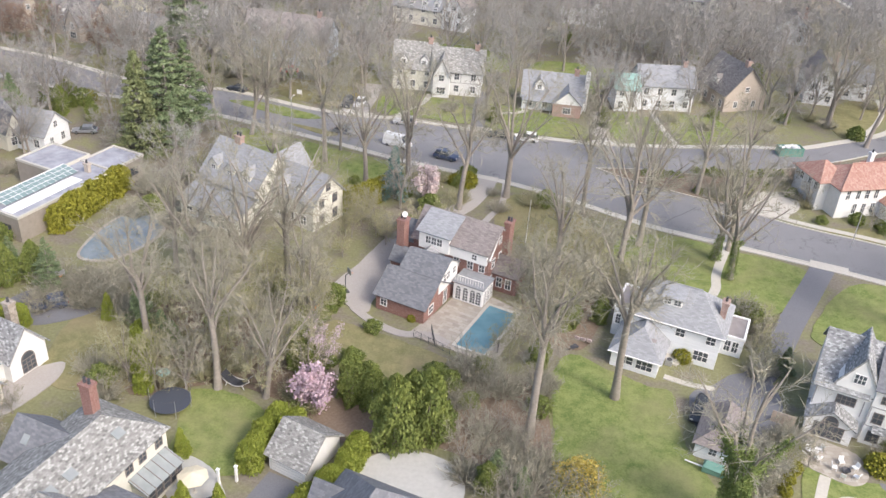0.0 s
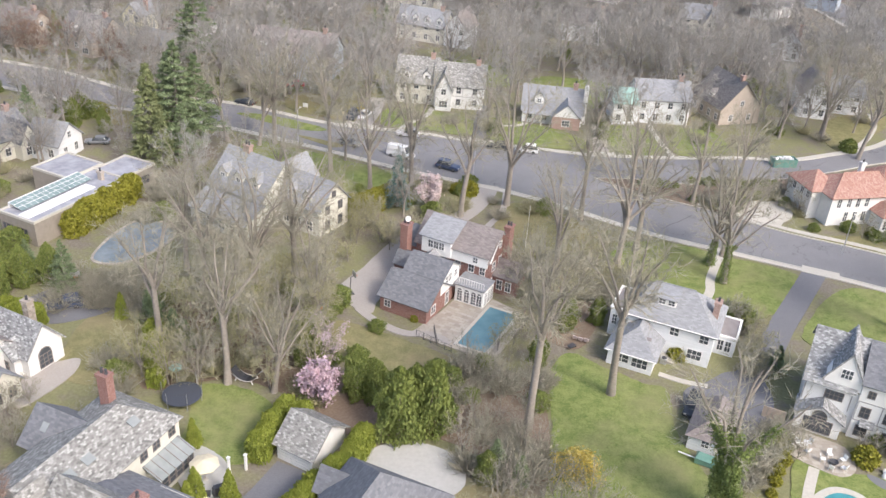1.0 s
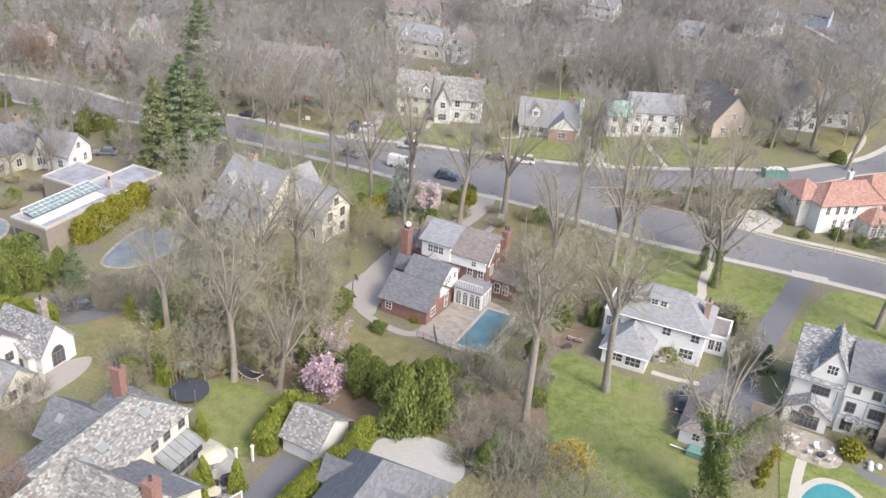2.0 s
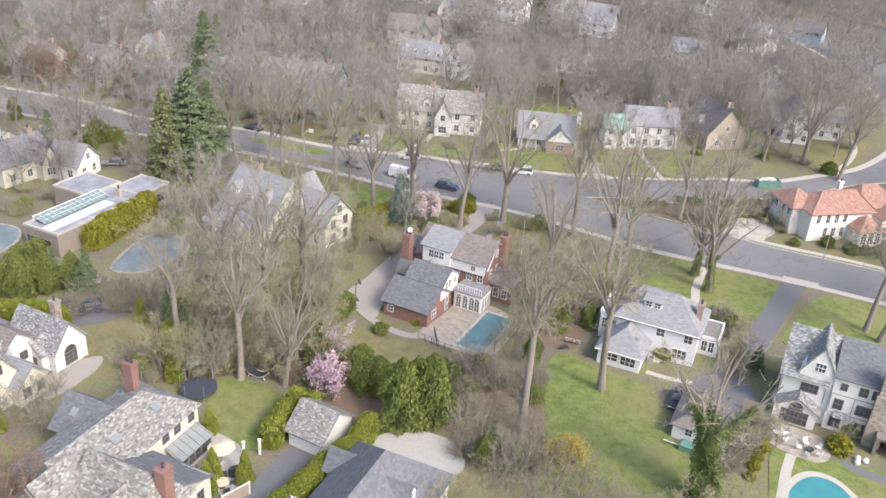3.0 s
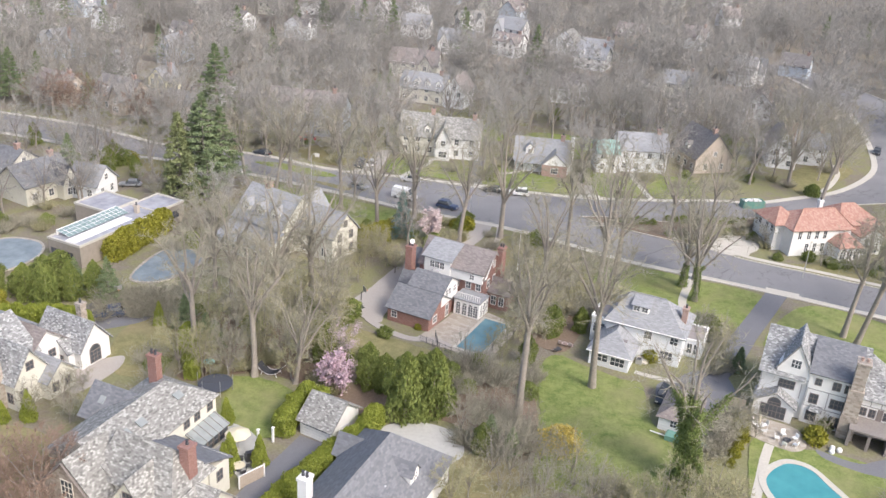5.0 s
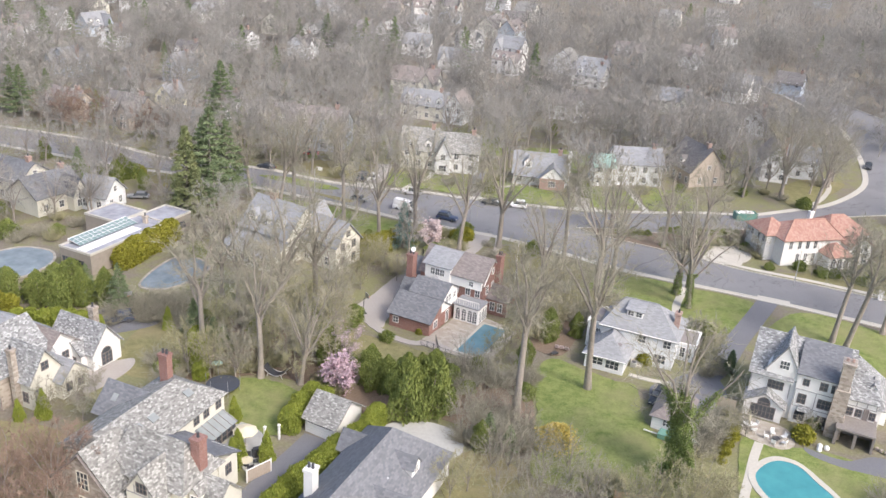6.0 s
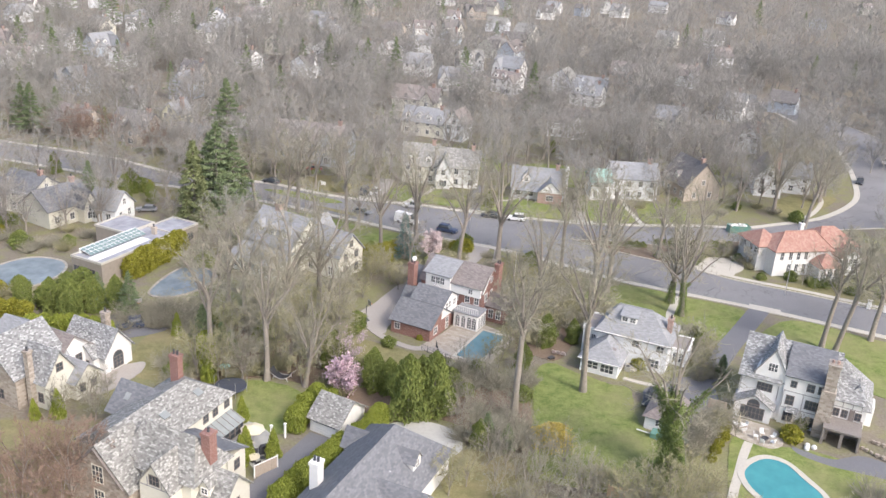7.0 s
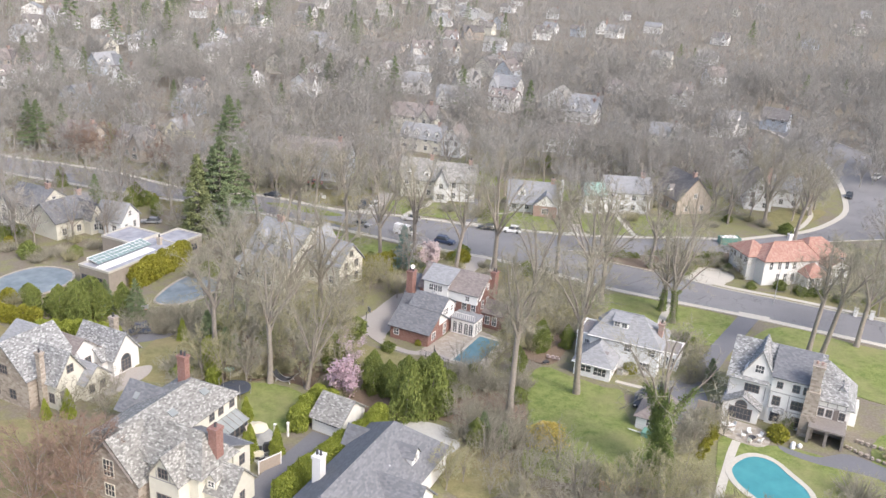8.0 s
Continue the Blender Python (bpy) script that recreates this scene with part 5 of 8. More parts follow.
def build_houses():
    brick_house(), hip_house(), white_tudor(), slate_tudor(), left_tudor(), slate_garage(), grey_roof_house(), brown_garage()
    modern_house(), big_grey_house(), tiled_house(), porch_house()
    h = simple_house(-11, 184.5, -4, 9, 9, 5.0, 9.6, M_CREAM, M_SLATE_WARM, "pale stone house with slate roof and timbered gable", dormers=2)
    h = simple_house(-2.4, 183, -4, 11, 9, 5.4, 9.2, M_STUCCO, M_SLATE_WARM, "white half-timbered house with a pointed front gable", wing=-1)
    beams(h, 0, [0.2, 4.2, 6.4, 8.6, 10.8], 2.9, 5.2, [2.9, 5.2])
    simple_house(43, 181.5, 2, 12, 9, 5.6, 8.8, M_SIDING, M_SHINGLE, "white house with a pale grey shingle roof")
    simple_house(37.6, 179.6, 2, 5, 8, 5.0, 7.2, M_SIDING, M_COPPER, "white wing with a green copper roof", chim=False)
    simple_house(58.7, 194.7, -72, 12, 10.4, 4.0, 9.8, M_TAN, M_SHINGLE_DARK, "tan house with a steep dark roof and broad gable", dormers=1)
    simple_house(83.5, 193, -12, 7, 12, 5.6, 9.8, M_SIDING, M_SHINGLE_TAN, "white gabled house with white chimney", axis="y")
    simple_house(90, 198, -12, 10, 8, 4.8, 8.2, M_SIDING, M_SHINGLE, "white house with a grey roof")
    simple_house(-14.6, 236.8, -19, 14, 8, 4.6, 8.4, M_CREAM, M_SHINGLE, "long pale house with a row of dormers", dormers=4)
    simple_house(-1.2, 231.6, -19, 6.4, 9.5, 5.2, 9.4, M_SIDING, M_SHINGLE_TAN, "white gabled wing with a tan roof", axis="y", chim=False)
    simple_house(-47, 199, -10, 20, 10, 5.6, 10, M_BLUEGREY, M_SHINGLE_TAN, "grey-blue house with a broad shingle roof", wing=1, dormers=2)
    simple_house(-81, 135, 60, 11, 9, 4.0, 7.4, M_CREAM, M_SLATE_GREY, "pale blue-grey house with grey shingle roof", wing=1)
    simple_house(-75.5, 141.6, -14, 6.5, 7, 3.4, 6.6, M_SIDING, M_SHINGLE, "small white garage building with a grey roof", chim=False)
    simple_house(-97, 146, -25, 10, 9, 4.8, 8, M_CREAM, M_SLATE_GREY, "white house with a grey shingle roof", wing=-1)
    simple_house(-96, 207.5, -25, 13, 9, 4.6, 8.6, M_TAN, M_SHINGLE_DARK, "brown house with a dark steep roof and white dormer", wing=1, dormers=1)
    simple_house(-77, 205.5, -25, 9, 8, 3.6, 6.2, M_TAN, M_SHINGLE, "low house with a blue-grey roof behind a red maple")
    simple_house(-86, 223, -15, 5.5, 8, 5.2, 8.2, M_BUTTER, M_SHINGLE, "narrow pale yellow house with a gable", axis="y")
    simple_house(-105.5, 238, -15, 6, 8, 5.2, 8.4, M_STUCCO, M_SHINGLE, "white house with a steep gable", axis="y")
    simple_house(-97, 264, -15, 7.5, 11, 5.6, 9.2, M_BLUEGREY, M_SHINGLE, "pale blue gabled house with a porch", axis="y", wing=1)
    simple_house(-71, 223, -20, 9, 8, 4.2, 7.2, M_STUCCO, M_SHINGLE_TAN, "white house behind a tall pine", wing=1)
    simple_house(71, 263, -14, 10, 8, 4.8, 8.4, M_CREAM, M_SHINGLE, "cream house with a grey roof among bare trees", wing=1)
    simple_house(92, 241, -14, 8, 8, 4.8, 8.4, M_SIDING, M_SHINGLE_TAN, "small white house among bare trees", axis="y")
    simple_house(49, 312, -14, 12, 8, 4.8, 8.4, M_SIDING, M_SHINGLE, "white house with a pale lawn behind it", wing=-1)
    simple_house(-113.5, 209, -25, 12, 9, 4.6, 8.6, M_TAN, M_SHINGLE_TAN, "brown house behind bare trees")
    simple_house(32, 246, -10, 13, 9, 5, 8.8, M_SIDING, M_SHINGLE_DARK, "white house with a dark roof and white chimney", wing=1)
    simple_house(-20, 268, -10, 16, 9, 4.8, 8.8, M_CREAM, M_SHINGLE_TAN, "cream house with brown roof and white gable", wing=1)
    rnd = random.Random(11)
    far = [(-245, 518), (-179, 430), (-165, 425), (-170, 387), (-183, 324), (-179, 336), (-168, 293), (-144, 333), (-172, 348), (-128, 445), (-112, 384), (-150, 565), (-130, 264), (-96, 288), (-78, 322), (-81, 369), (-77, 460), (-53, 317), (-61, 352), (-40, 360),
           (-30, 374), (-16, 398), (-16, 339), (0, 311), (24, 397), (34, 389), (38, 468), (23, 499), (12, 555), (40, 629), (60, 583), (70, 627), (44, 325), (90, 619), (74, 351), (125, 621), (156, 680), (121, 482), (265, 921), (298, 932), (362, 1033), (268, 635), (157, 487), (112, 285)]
    for k in range(150):
        yy = 290 + 800 * rnd.random() ** 1.1
        xx = rnd.uniform(-0.52, 0.46 if rnd.random() < 0.25 else 0.08) * (yy + 40)
        if all(abs(xx - a) + abs(yy - b) > 24 for a, b in far):
            far.append((xx, yy))
    walls = [M_SIDING, M_SIDING, M_STUCCO, M_CREAM, M_BLUEGREY, M_TAN, M_STUCCO]
    roofs = [M_SHINGLE, M_SHINGLE_TAN, M_SHINGLE_DARK, M_SHINGLE, M_SLATE_WARM]
    tones = {M_SIDING: "white", M_STUCCO: "white stucco", M_CREAM: "cream", M_BLUEGREY: "blue-grey", M_TAN: "tan"}
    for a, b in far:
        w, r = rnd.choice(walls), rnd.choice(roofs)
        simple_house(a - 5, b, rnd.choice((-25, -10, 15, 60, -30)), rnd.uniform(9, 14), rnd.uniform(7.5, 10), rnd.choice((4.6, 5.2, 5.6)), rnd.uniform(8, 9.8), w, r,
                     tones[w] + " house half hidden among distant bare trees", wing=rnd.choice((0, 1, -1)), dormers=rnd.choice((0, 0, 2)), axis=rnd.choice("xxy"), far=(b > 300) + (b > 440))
    return far


FAR_HOUSES = build_houses()


# ---- plants ----
def sliver_tris(p, d, w, side):
    """Thin twig triangles from base points p along d with base width w."""
    n = len(p)
    v = np.empty((n, 3, 3))
    v[:, 0], v[:, 1], v[:, 2] = p - side * (w / 2)[:, None], p + side * (w / 2)[:, None], p + d
    return v.reshape(-1, 3), np.arange(3 * n).reshape(-1, 3)


def unit(a):
    return a / np.maximum(np.linalg.norm(a, axis=-1, keepdims=True), 1e-9)


def tubes(segs):
    """Joined tapering tubes: rows of (p0, p1, r0, r1, sides)."""
    vs, fs, n0 = [], [], 0
    for p0, p1, r0, r1, n in segs:
        d = unit(p1 - p0)
        a = unit(np.cross(d, (0.31, 0.17, 0.93) if abs(d[2]) < 0.9 else (1.0, 0, 0)))
        b = np.cross(d, a)
        ang = np.arange(n) * 2 * np.pi / n
        ring = np.cos(ang)[:, None] * a + np.sin(ang)[:, None] * b
        vs += [p0 + ring * r0, p1 + ring * r1]
        i = np.arange(n)
        j = (i + 1) % n
        fs += [np.stack([n0 + i, n0 + j, n0 + n + j], 1), np.stack([n0 + i, n0 + n + j, n0 + n + i], 1)]
        n0 += 2 * n
    return np.concatenate(vs), np.concatenate(fs)


def bare_tree(seed, height, radius, fork=0.4, spread=0.5, limbs=6, subs=8, fine=5, twigs=10, twig_w=0.04, sides=(8, 5, 3), twig_l=1.0):
    """Trunk-and-limb arrays and twig arrays of a leafless tree: a trunk that forks into rising limbs under a wide domed crown."""
    rng = np.random.default_rng(seed)
    wood, small, tw_p, tw_d, tw_w = [], [], [], [], []
    fz = height * fork
    wide = height * spread * 0.62
    axes = np.array([wide, wide, (height - fz) * 0.56])
    heart = np.array([0.0, 0.0, height - axes[2]])
    k = 4
    bend = rng.normal(0, 0.012, 2) * height
    pts = [np.array([bend[0] * (i / k) ** 2, bend[1] * (i / k) ** 2, -0.2 + (fz + 0.2) * i / k]) for i in range(k + 1)]
    rad = [radius * (1.3 if i == 0 else 1.0 - 0.25 * i / k) for i in range(k + 1)]
    for i in range(k):
        wood.append((pts[i], pts[i + 1], rad[i], rad[i + 1], sides[0]))
    turn = rng.uniform(0, 6.28)
    for li in range(limbs):
        turn += 6.283 / limbs * rng.uniform(0.75, 1.3) if li else 0
        low = li % 3 == 1
        p = pts[k] + (pts[k] - pts[k - 1]) * (-rng.uniform(0.25, 0.9) if low else 0.0)
        flat = 0.28 if li == 0 and limbs > 3 else rng.uniform(0.62, 0.9) if not low else rng.uniform(0.85, 1.0)
        goal = heart + axes * np.array([math.cos(turn) * flat, math.sin(turn) * flat, math.sqrt(max(0.0, 1 - flat * flat)) * 0.9 + (0.0 if low else 0.12)]) * 0.86
        length = np.linalg.norm(goal - p)
        d = unit(unit(goal - p) + np.array([0, 0, 0.2 if low else 0.5]))
        q, rr, ns = p, rad[k] * (0.85 if li == 0 else rng.uniform(0.58, 0.78)), 6
        r_limb, chain = rr, [q]
        for n in range(ns):
            left = ns - n
            d = unit(d * 0.9 + unit(goal - q) * (0.5 + 0.5 * n / ns) + rng.normal(0, 0.13, 3))
            q2 = q + d * max(np.linalg.norm(goal - q), 0.3 * length / ns) / left
            r2 = rr * (0.82 if n < ns - 1 else 0.45)
            wood.append((q, q2, rr, r2, sides[1]))
            q, rr = q2, r2
            chain.append(q)
        for b in range(subs):
            f = min(0.2 + 0.8 * (b + rng.uniform(0, 0.8)) / subs, 0.999)
            i = int(f * ns)
            p1 = chain[i] + (chain[i + 1] - chain[i]) * (f * ns - i)
            axis = unit(chain[i + 1] - chain[i])
            away = unit((p1 - heart) / axes + rng.normal(0, 0.35, 3) + np.array([0, 0, 0.15]))
            d1 = unit(away * 0.8 + axis * 0.5 + rng.normal(0, 0.35, 3))
            l1 = min(max(1.08 - np.linalg.norm((p1 - heart) / axes), 0.22), 0.62) * wide * rng.uniform(0.75, 1.15)
            r1 = max(0.025, r_limb * 0.36 * (1.1 - f))
            m = p1 + d1 * l1 * 0.5
            e = m + unit(d1 + away * 0.3 + rng.normal(0, 0.28, 3)) * l1 * 0.5
            if sides[2]:
                small += [(p1, m, r1, r1 * 0.65, sides[2]), (m, e, r1 * 0.65, r1 * 0.25, sides[2])]
            else:
                tw_p.append(p1[None]), tw_d.append((e - p1)[None]), tw_w.append(np.full(1, max(2 * r1, twig_w)))
            for g in range(fine):
                a = p1 + (m - p1) * rng.uniform(0.3, 1) if g % 3 == 1 else m + (e - m) * rng.uniform(0, 1)
                d2 = unit(d1 * 0.55 + rng.normal(0, 0.55, 3) + np.array([0, 0, 0.25]))
                l2 = height * rng.uniform(0.05, 0.1)
                tw_p.append(a[None]), tw_d.append((d2 * l2)[None]), tw_w.append(np.full(1, max(r1 * 0.9, twig_w * 1.3)))
                t = rng.uniform(0.1, 1.0, twigs)[:, None]
                tw_p.append(a + d2 * l2 * t)
                tw_d.append(unit(d2 * 0.8 + rng.normal(0, 0.5, (twigs, 3)) + (0, 0, 0.15)) * rng.uniform(0.5, 1.5, (twigs, 1)) * twig_l * height / 20)
                tw_w.append(np.full(twigs, twig_w) * rng.uniform(0.7, 1.3, twigs))
    wv, wf = tubes(wood)
    p, d, w = np.concatenate(tw_p), np.concatenate(tw_d), np.concatenate(tw_w)
    tv, tf = sliver_tris(p, d, w, unit(np.cross(d, rng.normal(0, 1, d.shape))))
    if small:
        sv, sf = tubes(small)
        tv, tf = np.concatenate([sv, tv]), np.concatenate([sf, tf + len(sv)])
    return (wv, wf), (tv, tf)


def shrub_twigs(seed, height, spread, n, w=0.03, tiers=3, ball=False):
    """A bushy clump of bare stems and twigs."""
    rng = np.random.default_rng(seed)
    a = rng.uniform(0, 6.28, n)
    r = np.sqrt(rng.uniform(0, 1, n))
    base = np.stack([np.cos(a) * r * spread * 0.35, np.sin(a) * r * spread * 0.35, np.zeros(n)], 1)
    d = np.stack([np.cos(a) * r * spread * 0.7, np.sin(a) * r * spread * 0.7, height * rng.uniform(0.55, 1, n) * (1.1 - 0.5 * r)], 1)
    d += rng.normal(0, 0.08 * height, (n, 3))
    P, D, W = [base], [d], [np.full(n, w * 1.6)]
    for t in range(tiers):
        s = rng.uniform(0.3, 1.0, n)[:, None]
        P.append(base + d * s)
        D.append(unit(d * 0.25 + rng.normal(0, 0.5, (n, 3)) * height * 0.5 + (0, 0, 0.1 * height)) * rng.uniform(0.25, 0.5, (n, 1)) * height * 0.7)
        W.append(np.full(n, w))
    P, D, W = np.concatenate(P), np.concatenate(D), np.concatenate(W)
    return sliver_tris(P, D, W, unit(np.cross(D, rng.normal(0, 1, D.shape))))


def leaves(rng, centres, size, flat=0.0, stretch=(1, 1, 1)):
    """Small leaf-clump triangles pairs scattered at given centres."""
    n = len(centres)
    a = unit(rng.normal(0, 1, (n, 3)) * (1, 1, 1 - flat))
    b = unit(np.cross(a, rng.normal(0, 1, (n, 3))))
    s = size * rng.uniform(0.6, 1.4, (n, 1))
    st = np.array(stretch)
    v = np.stack([centres - a * s * 0.6 * st, centres + b * s * 0.45 * st, centres + a * s * 0.6 * st, centres - b * s * 0.45 * st], 1).reshape(-1, 3)
    i = np.arange(n)[:, None] * 4
    return v, np.concatenate([i + (0, 1, 2), i + (0, 2, 3)], 0)


def conifer(seed, height, radius, n_boughs, per, droop=0.25, open_=0.25, leaf=0.42, base=0.12):
    """Trunk arrays and needle arrays of a conifer with whorled boughs."""
    rng = np.random.default_rng(seed)
    trunk = [(np.array([0, 0, -0.2]), np.array([0, 0, height * 0.5]), height * 0.018, height * 0.011, 7), (np.array([0, 0, height * 0.5]), np.array([0, 0, height * 0.98]), height * 0.011, 0.02, 5)]
    cs = []
    turn = 0.0
    for b in range(n_boughs):
        t = base + (1 - base) * (b / n_boughs)
        z = height * t
        turn += 2.4 + rng.normal(0, 0.3)
        L = radius * (1 - ((t - base) / (1 - base)) ** 1.15) * rng.uniform(0.65, 1.15) + 0.25
        out = np.array([math.cos(turn), math.sin(turn), 0])
        s = rng.uniform(open_, 1, per) ** 0.7
        p = out * (s * L)[:, None]
        p[:, 2] = z - droop * L * s ** 1.5 + 0.25 * L * s
        sidew = np.array([-out[1], out[0], 0])
        p += sidew * (rng.normal(0, 0.2, per) * L * (1.1 - 0.55 * s))[:, None] + rng.normal(0, 0.12, (per, 3))
        cs.append(p)
        trunk.append((np.array([0, 0, z]), np.array([0, 0, z]) + out * L * 0.85 + np.array([0, 0, 0.1 * L - droop * 0.7 * L]), 0.05 + 0.004 * height * (1 - t), 0.015, 3))
    return tubes(trunk), leaves(rng, np.concatenate(cs), leaf, 0.5)


def blob_leaves(seed, height, radius, n, size, power=2.0, top=0.5, shell=0.55, rough=0.16, lift=0.0, stretch=(1, 1, 1)):
    """Leaf clumps over the skin and inside of an uneven rounded or conical plant."""
    rng = np.random.default_rng(seed)
    t = rng.uniform(0, 1, n)
    a = rng.uniform(0, 6.28, n)
    prof = np.minimum(1, (t / 0.08 + 0.35)) * (1 - np.clip((t - top) / (1 - top), 0, 1) ** power)
    lump = 1 + rough * (np.sin(3 * a + 5 * t + seed) + np.sin(5 * a - 9 * t + 2 * seed)) * 0.7
    r = radius * prof * lump * (shell + (1 - shell) * rng.uniform(0, 1, n) ** 0.5)
    p = np.stack([np.cos(a) * r, np.sin(a) * r, lift + t * height], 1) + rng.normal(0, size * 0.35, (n, 3))
    return leaves(rng, p, size, 0.0, stretch)


def plant(name, meshes, x, y, rot, scale, label, category, group="", z=0.0, tilt=(0, 0)):
    """Places a plant of shared part meshes: rows of (part name, mesh)."""
    ob = thing(name, x, y, 0, label, category, group)
    ob.matrix_world = Matrix.Translation((x, y, z)) @ pose(0, 0, 0, tilt[0], tilt[1], rot) @ Matrix.Diagonal((scale, scale, scale, 1))
    for nm, me in meshes:
        o = new(nm, me)
        o.parent = ob
    return ob


def tree_meshes(arrays, twig_mat, bark=None):
    (wv, wf), (tv, tf) = arrays
    return [("trunk", big_mesh("trunk", wv, wf, bark or M_BARK)), ("crown", big_mesh("crown", tv, tf, twig_mat))]


OAKS = [tree_meshes(bare_tree(s, 22, 0.5, fork=f, spread=sp, limbs=7, subs=9, fine=5, twigs=10, twig_w=0.043), M_TWIG) for s, f, sp in ((1, 0.4, 0.5), (2, 0.33, 0.58), (3, 0.48, 0.46), (4, 0.3, 0.54), (5, 0.4, 0.6))]
TALL = [tree_meshes(bare_tree(s, 24, 0.48, fork=f, spread=sp, limbs=6, subs=9, fine=5, twigs=12, twig_w=0.047), M_TWIG) for s, f, sp in ((6, 0.5, 0.42), (7, 0.56, 0.36))]
# mid-distance trees share the twig colour with haze painted in
MID = [tree_meshes(bare_tree(s, 20, 0.38, fork=0.27, spread=0.66, limbs=7, subs=8, fine=4, twigs=10, twig_w=0.06, sides=(6, 4, 3), twig_l=1.35), M_TWIG_HAZED) for s in (14, 15, 16, 17)]
SLIM = [tree_meshes(bare_tree(s, 20, 0.3, fork=0.35, spread=0.36, limbs=6, subs=8, fine=5, twigs=12, twig_w=0.055), M_TWIG) for s in (11, 12, 13)]
SMALL = [tree_meshes(bare_tree(s, 9, 0.15, fork=0.2, spread=0.58, limbs=8, subs=8, fine=4, twigs=10, twig_w=0.046, sides=(6, 4, 3)), M_TWIG) for s in (21, 22)]
SMALL_OLIVE = [tree_meshes(bare_tree(s, 9, 0.14, fork=0.17, spread=0.52, limbs=8, subs=8, fine=4, twigs=10, twig_w=0.046, sides=(6, 4, 3)), M_TWIG_OLIVE) for s in (24, 25)]
MAPLE = tree_meshes(bare_tree(31, 10, 0.2, fork=0.14, spread=0.8, limbs=9, subs=10, fine=6, twigs=10, twig_w=0.042, sides=(6, 4, 3)), M_TWIG_RED)
SHRUBS = [[("crown", big_mesh("crown", *shrub_twigs(s, 2.6, 2.4, 210, 0.055), M_TWIG))] for s in (41, 42)]
SHRUBS_OLIVE = [[("crown", big_mesh("crown", *shrub_twigs(s, 2.6, 2.4, 210, 0.06), M_TWIG_OLIVE))] for s in (43, 44)]


def conifer_meshes(mat, *args, **kw):
    (wv, wf), (lv, lf) = conifer(*args, **kw)
    return [("trunk", big_mesh("trunk", wv, wf, M_BARK)), ("crown", big_mesh("crown", lv, lf, mat))]


PINES_FAR = [conifer_meshes(M_PINE, s, 22, 5.2, 44, 40, leaf=0.6, base=0.15) for s in (66, 67)]
PINES = [conifer_meshes(M_PINE, s, 22, 6.6, 70, 150, leaf=0.34, base=0.14, droop=0.15) for s in (61, 62)]
PINE_OLIVE = conifer_meshes(M_PINE_OLIVE, 63, 16, 4.4, 90, 90, leaf=0.36, base=0.06)
SPRUCE = conifer_meshes(M_SPRUCE, 64, 9, 2.1, 95, 50, leaf=0.2, base=0.03)
DARKFIR = conifer_meshes(M_PINE, 65, 8, 2.8, 70, 80, leaf=0.27, base=0.02)


def shrub_leaves(mat, *args, **kw):
    height = args[1]
    stem = tubes([(np.array([0, 0, -0.1]), np.array([0.02, 0.01, height * 0.3]), 0.022 * height, 0.016 * height, 6), (np.array([0.02, 0.01, height * 0.3]), np.array([0, 0, height * 0.8]), 0.016 * height, 0.006 * height, 5)])
    return [("crown", big_mesh("crown", *blob_leaves(*args, **kw), mat)), ("trunk", big_mesh("trunk", *stem, M_BARK))]


ARBOR_CONE = shrub_leaves(M_ARBOR, 71, 4.2, 0.95, 3600, 0.17, power=1.4, top=0.15, stretch=(0.8, 0.8, 1.6))
ARBOR_WIDE = shrub_leaves(M_ARBOR, 72, 3.4, 1.3, 3600, 0.19, power=3.0, top=0.55, rough=0.1, stretch=(0.8, 0.8, 1.5))
GOLD_HEDGE = shrub_leaves(M_HEDGE_GOLD, 73, 4.6, 1.7, 2600, 0.32, power=3.0, top=0.5)
EVERGREEN = shrub_leaves(M_EVERGREEN, 74, 7.5, 1.75, 7200, 0.21, power=2.4, top=0.4, rough=0.3, stretch=(0.8, 0.8, 1.7))
EVERGREEN_LOW = shrub_leaves(M_EVERGREEN, 75, 3.2, 2.0, 2200, 0.26, power=2.2, top=0.35, rough=0.24)
ROUND_BUSH = shrub_leaves(M_EVERGREEN, 76, 2.0, 1.3, 1300, 0.26, power=2.2, top=0.35, rough=0.06)
GOLD_BUSH = shrub_leaves(M_HEDGE_GOLD, 77, 2.0, 1.3, 1300, 0.26, power=2.2, top=0.35, rough=0.06)
FORSYTHIA = shrub_leaves(M_FORSYTHIA, 78, 3.0, 2.6, 2400, 0.17, power=2.0, top=0.3, shell=0.3, rough=0.2) + [("stem", big_mesh("stem", *shrub_twigs(79, 2.9, 2.6, 200, 0.04), M_TWIG_OLIVE))]


def blossom_tree(seed, mat, height=5.5, radius=3.0, n=2600, size=0.27):
    (wv, wf), (tv, tf) = bare_tree(seed, height, 0.14, fork=0.15, spread=0.55, limbs=8, subs=5, fine=3, twigs=4, twig_w=0.03, sides=(6, 4, 3))
    rng = np.random.default_rng(seed)
    c = tv[rng.integers(0, len(tv), n)] + rng.normal(0, 0.22, (n, 3))
    return [("trunk", big_mesh("trunk", wv, wf, M_BARK)), ("branches", big_mesh("branches", tv, tf, M_TWIG)), ("blossom", big_mesh("blossom", *leaves(rng, c, size), mat))]


CHERRY = blossom_tree(81, M_PINK)
CHERRY_PALE = blossom_tree(82, M_MAUVE, 8.0, 3.5, 1900, 0.17)
MAGNOLIA = blossom_tree(83, M_PALEPINK, 6.5, 2.4, 2600, 0.3)

L_EV = "dense green evergreen tree with an uneven crown"
L_OAK = "tall leafless deciduous tree with grey bark and fine twigs"
